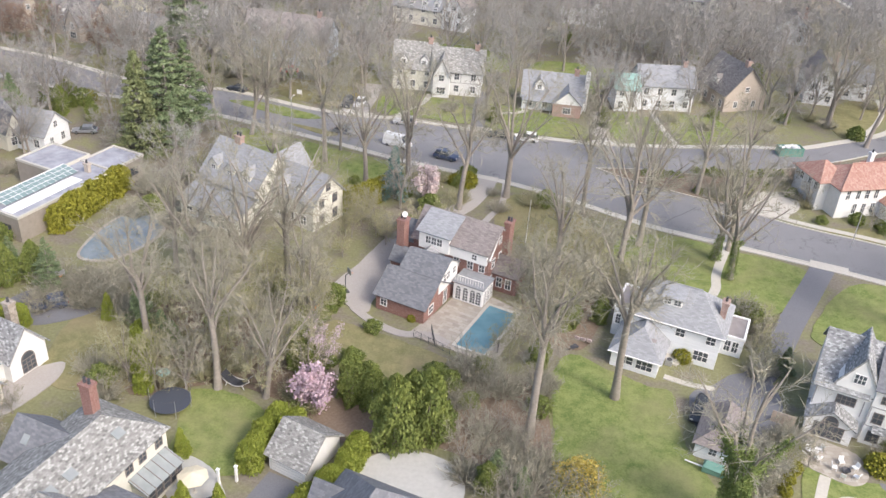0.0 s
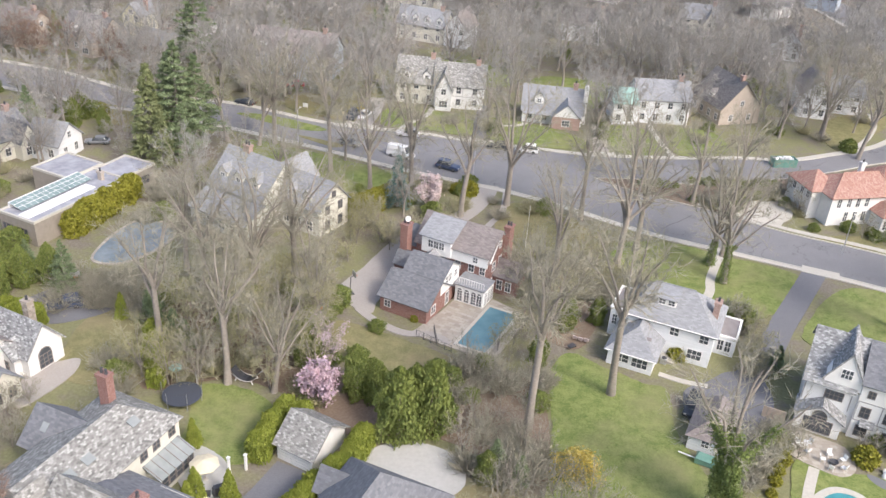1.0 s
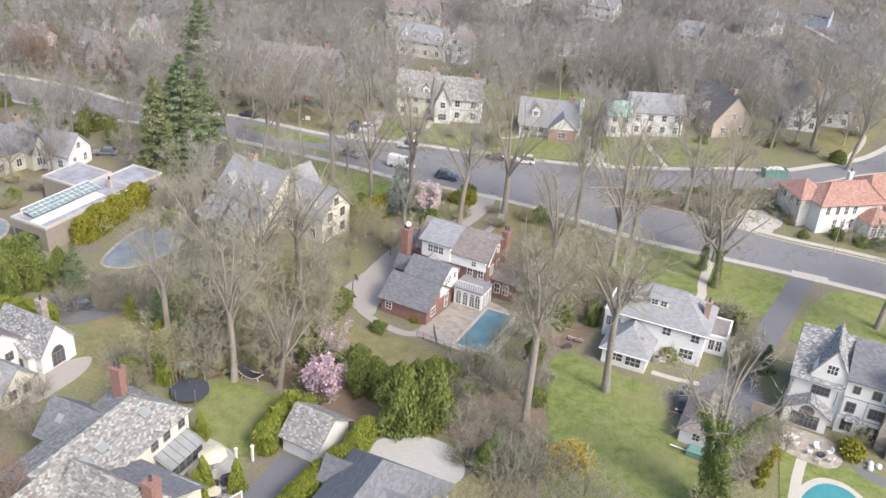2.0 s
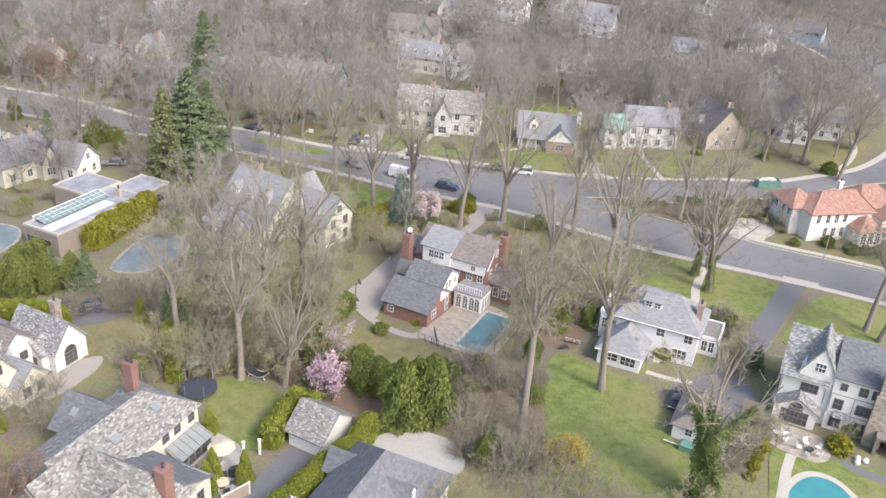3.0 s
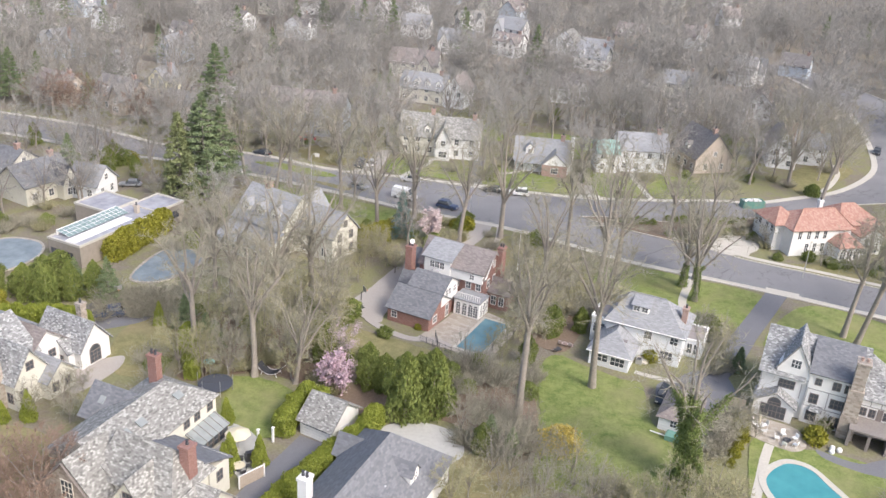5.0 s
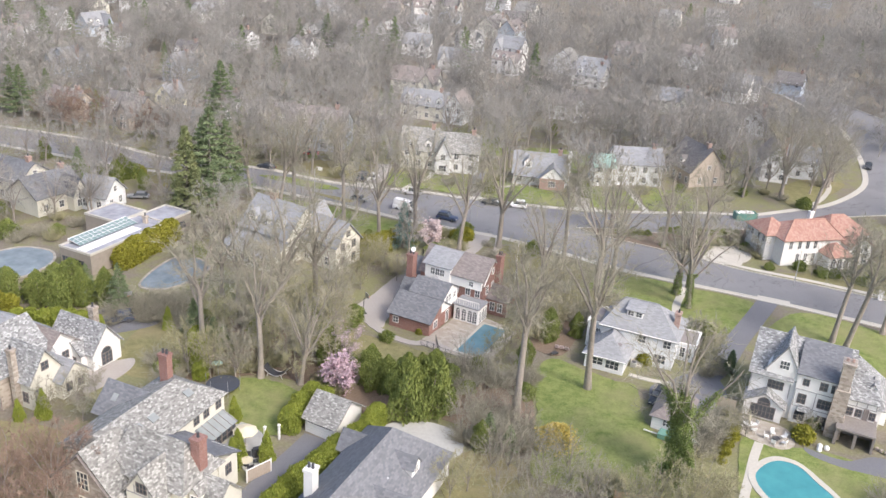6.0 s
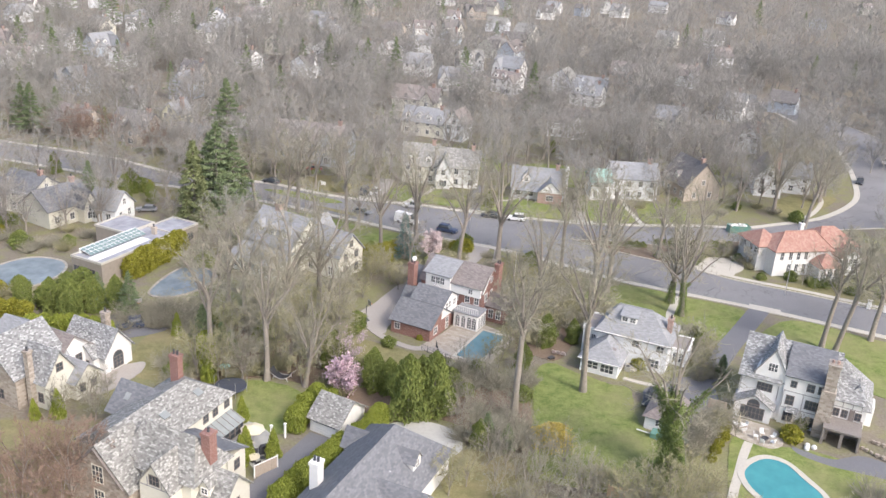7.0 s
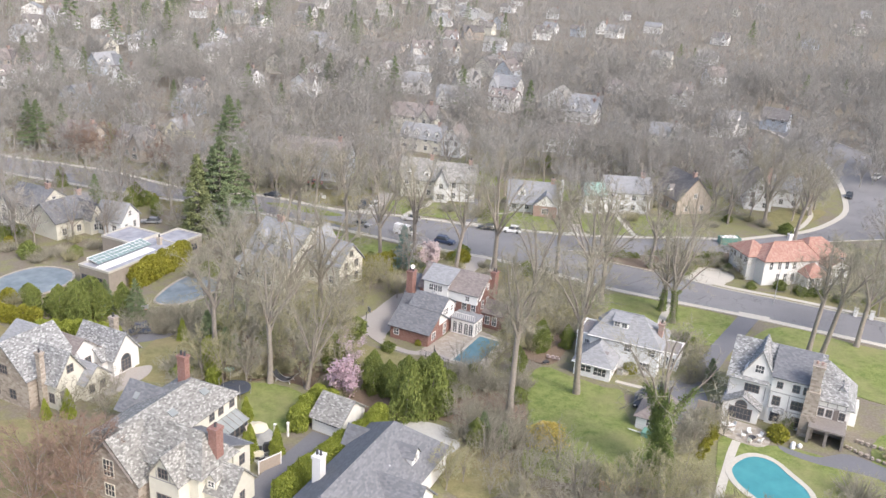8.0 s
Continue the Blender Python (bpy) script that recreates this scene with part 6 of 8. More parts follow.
L_SMALL = "small leafless tree with dense thin twigs"
rt = random.Random(5)

# tall single trees: x, y, height, variant, lean in degrees about x and y
BIG_TREES = [
    (23.5, 82.8, 26, "tall", 0, -2, 9), (12.5, 75.1, 25, "tall", 1, 0, 1), (-24.2, 80, 20, "oak", 2, -3, -9), (-18.3, 79.0, 17, "oak", 3, 0, 10), (-24.8, 99.5, 22, "oak", 1, 0, -2), (-20.2, 104.5, 23, "oak", 4, 0, 2), (-34, 86, 20, "oak", 2, -2, -4),
    (-4.8, 138.2, 23, "oak", 0, 0, 2), (-12.2, 136.8, 20, "oak", 4, 0, -1), (25.1, 131, 21, "tall", 1, 0, 3), (12.3, 134.8, 25, "oak", 1, 0, 1), (4.1, 129.2, 21, "oak", 2, 0, 1), (18.9, 109.9, 20, "oak", 0, 0, 3), (28.8, 114, 24, "oak", 4, 0, 3),
    (-33, 155.5, 21, "oak", 4, 0, 0), (-35.8, 154.2, 18, "oak", 0, 0, -10), (-42.3, 155.3, 17, "oak", 2, 0, -10), (-20.4, 144.4, 22, "tall", 0, 0, 0), (47.5, 121.1, 21, "oak", 3, 0, 8), (67.5, 102.7, 22, "tall", 0, 0, 2), (68.4, 99.8, 23, "tall", 1, 0, 12), (78, 107, 21, "oak", 4, 0, 6),
    (85.8, 182.4, 21, "oak", 1, 0, 0), (84, 178, 20, "oak", 3, 0, 3), (101, 191, 19, "oak", 4, 0, 0), (33, 121, 22, "oak", 0, 0, 2), (88.6, 168.4, 20, "oak", 2, 0, 4), (59, 153, 16, "oak", 1, 0, 0), (-36.5, 106, 18, "oak", 1, 0, 2), (47, 141, 18, "oak", 4, 0, 0), (37, 148, 18, "oak", 3, 0, 0), (16, 99, 14, "oak", 0, 0, 2),
]
for x, y, h, kind, v, tx, ty in BIG_TREES:
    plant("tree", OAKS[v] if kind == "oak" else TALL[v], x, y, rt.uniform(0, 360), h / (22 if kind == "oak" else 24), L_OAK, "tree", tilt=(tx, ty))

# houses and open places kept free of trees: x, y, radius
CLEAR = [(-88, 206, 13), (-104, 208, 9), (-82, 223, 7), (-102, 236, 8), (-72, 206, 9), (-93, 258, 10), (-68, 222, 8), (-88, 236, 7), (-116, 203, 9), (-60, 197, 6), (-100, 190, 6), (-4, 222, 9), (-16, 226, 7), (-14, 260, 9), (38, 240, 9), (24, 196, 8), (36, 200, 7), (66, 182, 7), (88, 190, 8), (72, 252, 8), (94, 232, 7), (52, 300, 9),
         (-52, 136, 8), (-49, 146, 7), (-66, 140, 5), (-1, 103, 9), (4, 106, 8), (33, 95, 11), (54, 80, 12), (-30, 58, 12), (-56, 76, 12), (-13, 69, 5), (-4, 56, 12), (35, 76, 6), (-58, 120, 9), (-64, 126, 8), (-54, 134, 7), (-27, 120, 10), (-24, 126, 8), (76, 140, 9), (86, 146, 9), (94, 150, 8),
         (0, 188, 13), (24, 180, 9), (46, 187, 9), (66, 192, 8), (88, 200, 9), (-7, 238, 9), (3, 234, 6), (-36, 200, 10), (-46, 113, 7), (-76, 114, 8.5), (-56, 108, 6), (-10, 108, 7), (9, 95, 8), (-22, 73, 6), (23, 76, 9), (46, 65, 8), (43, 112, 7), (55, 103, 7), (80, 96, 14), (-83, 143, 10), (-93, 153, 7), (-72, 148, 5), (22, 169, 3.5), (-3, 173, 3), (-16, 144, 6), (16, 124, 7), (-42, 88, 6), (1, 66, 4), (-3, 66, 5), (-22, 62, 7), (0, 93, 6), (60, 139, 5), (38, 83, 7), (28, 70, 6), (22, 68, 5), (17.4, 67.8, 4), (-45, 79, 4)]


def on_road(x, y):
    near = min(NEAR_KERB, key=lambda p: abs(p[0] - x))[1]
    far = min(FAR_KERB[:90], key=lambda p: abs(p[0] - x))[1] if x < 118 else near + 160
    return near - 1.8 < y < far + 1.8 if x < 30 else (near - 1.8 < y < min(LOW_FAR, key=lambda p: abs(p[0] - x))[1] + 1.5 or min((abs(p[0] - x) + abs(p[1] - y)) for p in UP_NEAR) < 8 or min((abs(p[0] - x) + abs(p[1] - y)) for p in FAR_KERB) < 6)


def free(x, y, m=1.0):
    return not on_road(x, y) and all((x - a) ** 2 + (y - b) ** 2 > (r * m) ** 2 for a, b, r in CLEAR)


def scatter(region, n, meshes, name, heights, base_h, label, category, seed, gap=2.0, group=""):
    rnd, done, tries = random.Random(seed), [], 0
    x0, x1, y0, y1 = region
    while len(done) < n and tries < n * 30:
        tries += 1
        x, y = rnd.uniform(x0, x1), rnd.uniform(y0, y1)
        if free(x, y) and all((x - a) ** 2 + (y - b) ** 2 > gap * gap for a, b in done):
            done.append((x, y))
            h = rnd.uniform(*heights)
            plant(name, rnd.choice(meshes), x, y, rnd.uniform(0, 360), h / base_h, label, category, group, tilt=(rnd.uniform(-4, 4), rnd.uniform(-4, 4)))
    return done


SPARSE = [tree_meshes(bare_tree(s, 7, 0.12, fork=0.12, spread=0.7, limbs=8, subs=6, fine=3, twigs=5, twig_w=0.035, sides=(6, 4, 3)), M_TWIG) for s in (26, 27)]
for x, y, h in ((9.4, 90.4, 4.6), (11.6, 92.2, 5.4), (12.8, 95, 5.6), (10.8, 88.4, 4), (14.4, 93, 5)):
    plant("small_tree", SMALL_OLIVE[int(h * 3) % 2], x, y, h * 70, h / 9, "small tree with olive budding twigs", "tree")
for x, y, h in ((-13.5, 118, 5), (-11.6, 122, 6), (-15.4, 114, 5.4), (-16.4, 110, 5.8), (-10, 125.4, 5), (-14, 125, 5), (-13.2, 111.5, 4.2), (-17.6, 106.5, 5), (-12.2, 128, 4.6)):
    plant("small_tree", SMALL_OLIVE[int(h * 5) % 2], x, y, h * 70, h / 9, "small tree with olive budding twigs", "tree")
# wooded belts, back gardens and the rows behind the street
scatter((-36, -12, 92, 104), 5, OAKS + SLIM, "tree", (14, 20), 22, L_OAK, "tree", 1, 5)
scatter((-36, -13, 78, 104), 30, SMALL + SMALL_OLIVE + SMALL_OLIVE, "small_tree", (5, 10), 9, L_SMALL, "tree", 2, 2.5)
scatter((4, 16, 66, 86), 14, SPARSE, "small_tree", (4, 7), 7, L_SMALL, "tree", 4, 2.0)
scatter((12, 30, 96, 116), 12, SMALL_OLIVE + SMALL, "small_tree", (5, 9), 9, L_SMALL, "tree", 5, 2.5)
scatter((36, 46, 70, 100), 9, SMALL + SMALL_OLIVE, "small_tree", (4, 7), 9, L_SMALL, "tree", 6, 2.2)
scatter((-62, 0, 122, 150), 14, MID + SMALL, "tree", (11, 18), 22, L_OAK, "tree", 7, 5)
scatter((-100, -46, 130, 175), 16, MID + SMALL, "tree", (10, 18), 22, L_OAK, "tree", 8, 6)
scatter((30, 70, 138, 156), 10, SMALL, "small_tree", (4, 8), 9, L_SMALL, "tree", 9, 3)
scatter((-130, 112, 180, 232), 120, MID, "tree", (12, 18), 20, L_OAK, "tree", 10, 5)
scatter((20, 34, 50, 58), 12, SPARSE + SPARSE + SMALL_OLIVE, "small_tree", (5, 7.5), 7.5, L_SMALL, "tree", 66, 1.8)
scatter((8, 21, 52, 65), 20, SPARSE, "small_tree", (4.5, 7.5), 7, L_SMALL, "tree", 60, 2.2)
scatter((22, 42, 50, 60), 7, SMALL + SMALL_OLIVE, "small_tree", (4, 7), 9, L_SMALL, "tree", 61, 2.2)
scatter((10, 60, 44, 54), 6, SMALL + SMALL_OLIVE, "small_tree", (4, 7), 9, L_SMALL, "tree", 12, 2.5)
scatter((-14, 6, 98, 128), 7, SMALL_OLIVE, "small_tree", (4, 7), 9, L_SMALL, "tree", 13, 2.5)
scatter((84, 130, 110, 170), 14, MID, "tree", (14, 20), 22, L_OAK, "tree", 14, 6)
scatter((-100, -60, 50, 110), 12, OAKS + SMALL, "tree", (9, 16), 22, L_OAK, "tree", 15, 5)
for x, y, h in ((-45, 184, 15), (-36, 183, 16), (-28, 186, 15), (-40, 190, 14)):
    plant("tree", MID[int(-x) % 4], x, y, x * 7, h / 20, L_OAK, "tree")
scatter((-60, 80, 167, 183), 13, MID, "tree", (12, 17), 20, L_OAK, "tree", 50, 6)
scatter((-130, -60, 150, 200), 26, MID + SMALL, "tree", (9, 15), 17, L_OAK, "tree", 51, 5)
for x, y, h in ((-49.5, 67.2, 6), (-46.8, 70.4, 5.5), (-44.6, 66.8, 6), (-45.6, 73.6, 4.5), (-38, 70, 4)):
    plant("small_tree", SMALL[int(h) % 2], x, y, h * 50, h / 9, L_SMALL, "tree")
for x, y, h in ((3.4, 55.4, 7), (5.6, 57.4, 6.5)):
    plant("small_tree", SMALL_OLIVE[int(h * 2) % 2], x, y, h * 50, h / 9, "small tree with olive budding twigs", "tree")
for x, y, h in ((74.5, 131, 5), (80.5, 129, 7), (52.2, 75.0, 2.8), (53.6, 74.8, 3.4)):
    plant("small_tree", SMALL[int(h) % 2], x, y, h * 50, h / 9, L_SMALL, "tree")
scatter((-112, -62, 148, 174), 8, [EVERGREEN], "evergreen_tree", (3.5, 6.5), 7.5, L_EV, "tree", 70, 3)
L_SHRUB = "leafless shrub with dense brown stems"
scatter((-40, -13, 77, 100), 26, SHRUBS + SHRUBS_OLIVE, "shrub", (2, 4), 2.6, L_SHRUB, "shrub", 16, 1.5)
scatter((3, 16, 66, 86), 26, SHRUBS, "shrub", (1.8, 3.6), 2.6, L_SHRUB, "shrub", 17, 1.3)
scatter((12, 30, 96, 114), 16, SHRUBS_OLIVE + SHRUBS, "shrub", (2, 4), 2.6, L_SHRUB, "shrub", 18, 1.5)
scatter((-52, -40, 93, 103), 14, SHRUBS, "shrub", (2.5, 4), 2.6, L_SHRUB, "shrub", 19, 1.5)
scatter((30, 74, 138, 156), 30, SHRUBS_OLIVE + SHRUBS, "shrub", (1.5, 3), 2.6, L_SHRUB, "shrub", 20, 1.5)
scatter((-60, 20, 118, 146), 30, SHRUBS_OLIVE + SHRUBS, "shrub", (1.5, 3.5), 2.6, L_SHRUB, "shrub", 21, 2)
scatter((-90, 100, 168, 200), 40, SHRUBS + SHRUBS_OLIVE, "shrub", (1.5, 3.5), 2.6, L_SHRUB, "shrub", 22, 2)
scatter((8, 62, 44, 60), 16, SHRUBS + SHRUBS_OLIVE, "shrub", (2, 4), 2.6, L_SHRUB, "shrub", 23, 1.4)
scatter((36, 46, 70, 104), 14, SHRUBS, "shrub", (1.5, 3), 2.6, L_SHRUB, "shrub", 24, 1.5)

for x, y, h in ((-40.4, 49.4, 10.5), (-44.5, 45, 10), (-39, 43.5, 9), (-46.5, 51, 9.5), (-42.5, 54, 8.5)):
    plant("maple_tree", MAPLE, x, y, rt.uniform(0, 360), h / 10, "leafless maple with dense reddish-brown twigs", "tree")
for x, y, h in ((-99, 197, 12), (-93, 196, 11.5), (-104, 201, 10), (-76.5, 193, 10.5), (-71, 190, 9.5), (-80, 196, 9), (-109, 203, 9)):
    plant("maple_tree", MAPLE, x, y, rt.uniform(0, 360), h / 10, "leafless maple with dense reddish-brown twigs", "tree")

L_PINE = "tall dark green pine with layered boughs"
for x, y, h, v in ((-49.2, 147.4, 22, 0), (-46.6, 151, 18.5, 1), (-51.4, 150, 19, 1), (-47.5, 143.5, 12, 0), (-60.5, 200.7, 21, 0), (-63, 204, 14, 1), (-77.7, 148.5, 11.4, 1), (-117.5, 207, 15, 0), (-113, 213, 13, 1), (-122, 211, 14, 1), (-64, 226, 15, 0), (-17, 230, 11, 1), (-20, 227, 10, 0), (5, 330, 15, 1),
                   (-144, 410, 26, 0), (-170, 408, 24, 1), (-205, 438, 30, 0), (-126, 584, 30, 0), (-57, 100, 7, 0), (-50.8, 97.5, 8.6, 1), (-100, 232, 13, 0), (-134, 236, 15, 0), (-48, 226, 11, 0), (130, 470, 15, 1), (136, 462, 14, 0)):
    plant("pine_tree", (PINES if y < 222 else PINES_FAR)[v], x, y, rt.uniform(0, 360), h / 22, L_PINE, "tree")
for x, y, h in ((-53.2, 144, 18.5), (-50.6, 141.5, 11), (-96.8, 207, 9.5), (-95, 211, 8)):
    plant("pine_tree", PINE_OLIVE, x, y, rt.uniform(0, 360), h / 16, "broad olive-green conifer tree", "tree")
for x, y, h in ((-7, 131.5, 9.5),):
    plant("blue_spruce", SPRUCE, x, y, 20, h / 9, "narrow blue-green spruce beside the forecourt", "tree")
for x, y, h in ((8.4, 67.6, 4.6), (11, 66, 4), (-37, 92, 6), (-33, 88, 5), (42.8, 101.5, 3.4), (-31, 86, 5), (46.5, 90, 4)):
    plant("fir_tree", DARKFIR, x, y, rt.uniform(0, 360), h / 8, "dense dark green fir tree", "tree")
for x, y, h in ((-2.7, 72.2, 10), (0.9, 73.6, 10), (-1, 75, 8.5), (-8.2, 79.4, 7), (-5.8, 78.4, 6), (14.5, 88, 5), (-15.1, 84.6, 7), (19, 97, 6), (23.7, 98.8, 4.5), (-64, 97.5, 6.5), (-60, 96, 7.2), (-57.5, 99, 6.5), (-54, 100, 6.5), (-69, 98, 6), (7.3, 66, 4.5)):
    plant("evergreen_tree", EVERGREEN, x, y, rt.uniform(0, 360), h / 7.5, L_EV, "tree")
L_AR = "yellow-green clipped arborvitae in a hedge row"


def row(points, step, meshes, base, heights, name, label, group, seed):
    rnd = random.Random(seed)
    for (xa, ya), (xb, yb) in zip(points, points[1:]):
        n = max(1, int(math.hypot(xb - xa, yb - ya) / step))
        for i in range(n):
            t = (i + 0.5) / n
            plant(name, meshes, xa + (xb - xa) * t + rnd.uniform(-0.2, 0.2), ya + (yb - ya) * t + rnd.uniform(-0.2, 0.2), rnd.uniform(0, 360), rnd.uniform(*heights) / base, label, "hedge", group)


row([(-16.6, 50.5), (-14, 56), (-11, 61.3), (-7.6, 66), (-6.4, 70.8)], 0.95, ARBOR_WIDE, 3.4, (3.2, 3.8), "hedge_plant", L_AR, "hedge along the drive", 31)
row([(-17.6, 66.8), (-17.2, 70), (-16.4, 73.4), (-13.2, 74.2)], 1.2, ARBOR_WIDE, 3.4, (2.9, 3.9), "hedge_plant", L_AR, "hedge round the slate garage", 32)
row([(-56.6, 113.2), (-51.6, 129.4)], 1.5, GOLD_HEDGE, 4.6, (4.2, 5.0), "hedge_plant", "tall golden-green hedge beside the flat-roofed house", "tall golden hedge", 33)
row([(-35.6, 88), (-33.6, 81.5), (-32.2, 78)], 1.3, ARBOR_WIDE, 3.4, (2.8, 3.8), "hedge_plant", L_AR, "hedge at the lawn edge", 34)
row([(-64, 88), (-57, 90.6), (-50.5, 89.5)], 1.8, ARBOR_WIDE, 3.4, (3.4, 4.2), "hedge_plant", L_AR, "hedge behind the tudor house", 35)
row([(-92, 106), (-86, 100), (-74, 96), (-66, 94)], 1.8, GOLD_HEDGE, 4.6, (3, 4), "hedge_plant", "golden-green hedge by a dull lawn", "low golden hedge", 36)
row([(-15, 126), (-11, 129), (-9, 133)], 1.6, GOLD_HEDGE, 4.6, (3.6, 4.6), "hedge_plant", "golden-green arborvitae beside the forecourt", "golden arborvitae row", 37)
row([(38, 147.6), (46, 147.4)], 1.4, EVERGREEN_LOW, 3.2, (1.2, 1.8), "hedge_plant", "low green hedge on the island", "island hedge", 44)
row([(48, 150.4), (56, 149), (66, 152)], 1.4, EVERGREEN_LOW, 3.2, (1.2, 2.0), "hedge_plant", "low green hedge on the island", "island hedge", 38)
for x, y, h in ((-25.2, 68.6, 4), (-19.3, 60.8, 4.4), (-22.8, 60.6, 4.6), (-23, 58.6, 4.6), (-41.4, 92.5, 4), (-49.6, 66.8, 4.4), (-52.5, 66, 3.2)):
    plant("arborvitae", ARBOR_CONE, x, y, rt.uniform(0, 360), h / 4.2, "pointed yellow-green arborvitae bush", "shrub")
for x, y, s in ((54.6, 76.6, 0.9), (42.6, 100.5, 1.2), (45, 101, 1.6), (88, 172.6, 1.4), (73, 133.6, 1.0), (76.5, 132.4, 0.8), (79, 131, 0.9), (5, 147.6, 0), (-79, 165, 1.2), (-72, 164, 1.6), (-58, 164, 1.1)):
    if s:
        plant("round_bush", ROUND_BUSH, x, y, rt.uniform(0, 360), s, "rounded dark green garden bush", "shrub")
for x, y, s in ((5.6, 138.4, 1.3), (33.6, 91.4, 1.0), (51.8, 73.0, 1.15), (42.4, 74.4, 0.9), (41.8, 72.2, 0.8), (42.6, 76.2, 0.8), (-2, 96.4, 0.5), (-71, 165.5, 1.2), (3.2, 139, 0.9)):
    plant("golden_bush", GOLD_BUSH, x, y, rt.uniform(0, 360), s, "rounded golden-green garden bush", "shrub")
scatter((-50, 30, 116, 142), 14, [EVERGREEN_LOW], "evergreen_shrub", (1.5, 3), 3.2, "low green evergreen shrub", "shrub", 39, 2)
scatter((-38, 16, 76, 100), 26, [EVERGREEN_LOW], "evergreen_shrub", (1.5, 3), 3.2, "low green evergreen shrub", "shrub", 40, 2)
scatter((-86, -58, 98, 114), 16, [EVERGREEN_LOW, GOLD_BUSH, SHRUBS_OLIVE[0]], "evergreen_shrub", (2, 4), 3.2, "low olive-green shrub in a garden bed", "shrub", 62, 2)
scatter((-92, -64, 120, 136), 18, [EVERGREEN_LOW, GOLD_BUSH, SHRUBS_OLIVE[0], SHRUBS[0]], "evergreen_shrub", (1.6, 3.4), 3.2, "low olive-green shrub in a garden bed", "shrub", 63, 2)
scatter((62, 84, 50, 72), 12, [EVERGREEN_LOW, SHRUBS[0], SHRUBS_OLIVE[1]], "evergreen_shrub", (1.4, 3), 3.2, "low shrub on a grassy bank", "shrub", 64, 2.5)
for x, y in ((-84, 131), (-78, 136), (-90, 134), (-72, 138)):
    plant("tree", MID[int(-x) % 4], x, y, x * 7, 0.6, L_OAK, "tree")
scatter((34, 68, 138, 154), 22, [EVERGREEN_LOW, SHRUBS_OLIVE[0]], "evergreen_shrub", (1.0, 2.0), 3.2, "low green evergreen shrub", "shrub", 45, 1.6)
scatter((60, 100, 100, 136), 10, [EVERGREEN_LOW], "evergreen_shrub", (1, 2), 3.2, "low green evergreen shrub", "shrub", 41, 2)
scatter((-100, 110, 168, 240), 20, [EVERGREEN, EVERGREEN_LOW], "evergreen_shrub", (2, 5), 5, "green evergreen among bare trees", "shrub", 42, 3)
plant("cherry_tree", CHERRY, -12.4, 77.0, 10, 1.18, "small cherry tree in full pink blossom", "tree")
plant("cherry_tree", CHERRY_PALE, -12.6, 84.6, 60, 0.95, "slender tree with sparse pale pink blossom", "tree")
plant("magnolia_tree", MAGNOLIA, -1.2, 131.8, 0, 1.0, "magnolia with large pale pink flowers", "tree")
plant("forsythia", FORSYTHIA, 17.4, 67.8, 0, 1.15, "rounded forsythia bush in yellow flower", "shrub")
plant("forsythia", FORSYTHIA, -18, 175, 0, 0.6, "rounded forsythia bush in yellow flower", "shrub")


def ivy_tree(x, y, height, seed, ivy_h, width=1.0, fork=0.36, lean=0):
    arr = bare_tree(seed, height, 0.55, fork=fork, spread=0.58, limbs=8, subs=6, fine=4, twigs=8, twig_w=0.055)
    rng = np.random.default_rng(seed)
    wv, wf = arr[0]
    low = wf[wv[wf].mean(1)[:, 2] < ivy_h * 0.85]
    n = int(8000 * width)
    k, b = rng.integers(0, len(low), n), rng.dirichlet((1, 1, 1), n)
    c = (wv[low[k]] * b[:, :, None]).sum(1)
    fade = 1.15 - c[:, 2:] / ivy_h
    c = c + rng.normal(0, 0.55 * width, (n, 3)) * (1, 1, 0.5) * fade
    t, a = rng.uniform(0, 1, n), rng.uniform(0, 6.28, n)
    r = width * (1.0 - 0.2 * t) * rng.uniform(0.6, 1.1, n) * (1 + 0.25 * np.sin(3 * a + 7 * t))
    c = np.concatenate([c, np.stack([np.cos(a) * r, np.sin(a) * r, t * ivy_h * 0.58], 1)])
    ms = tree_meshes(arr, M_TWIG) + [("ivy", big_mesh("ivy", *leaves(rng, c, 0.17), M_IVY))]
    return plant("ivy_tree", ms, x, y, 0, 1.0, "bare tree with its trunk wrapped in dense ivy", "tree", tilt=(0, lean))


ivy_tree(32.0, 62.3, 22, 91, 15, 1.6, 0.38, -4)
row([(36.0, 67.6), (40.1, 74.2), (43.4, 77.6)], 1.0, SHRUBS[0], 2.6, (2.2, 3.0), "hedge_plant", "leafless brown hedge beside the garage", "bare brown hedge", 43)
for x, y, s in ((38.9, 66.6, 0.5), (39.9, 68.6, 0.6), (40.9, 70.4, 0.55)):
    plant("golden_bush", GOLD_BUSH, x, y, x * 90, s, "rounded golden-green garden bush", "shrub")
ivy_tree(45.4, 112.5, 19, 92, 8, 0.45)
ivy_tree(44.5, 118, 17, 93, 5, 0.4)


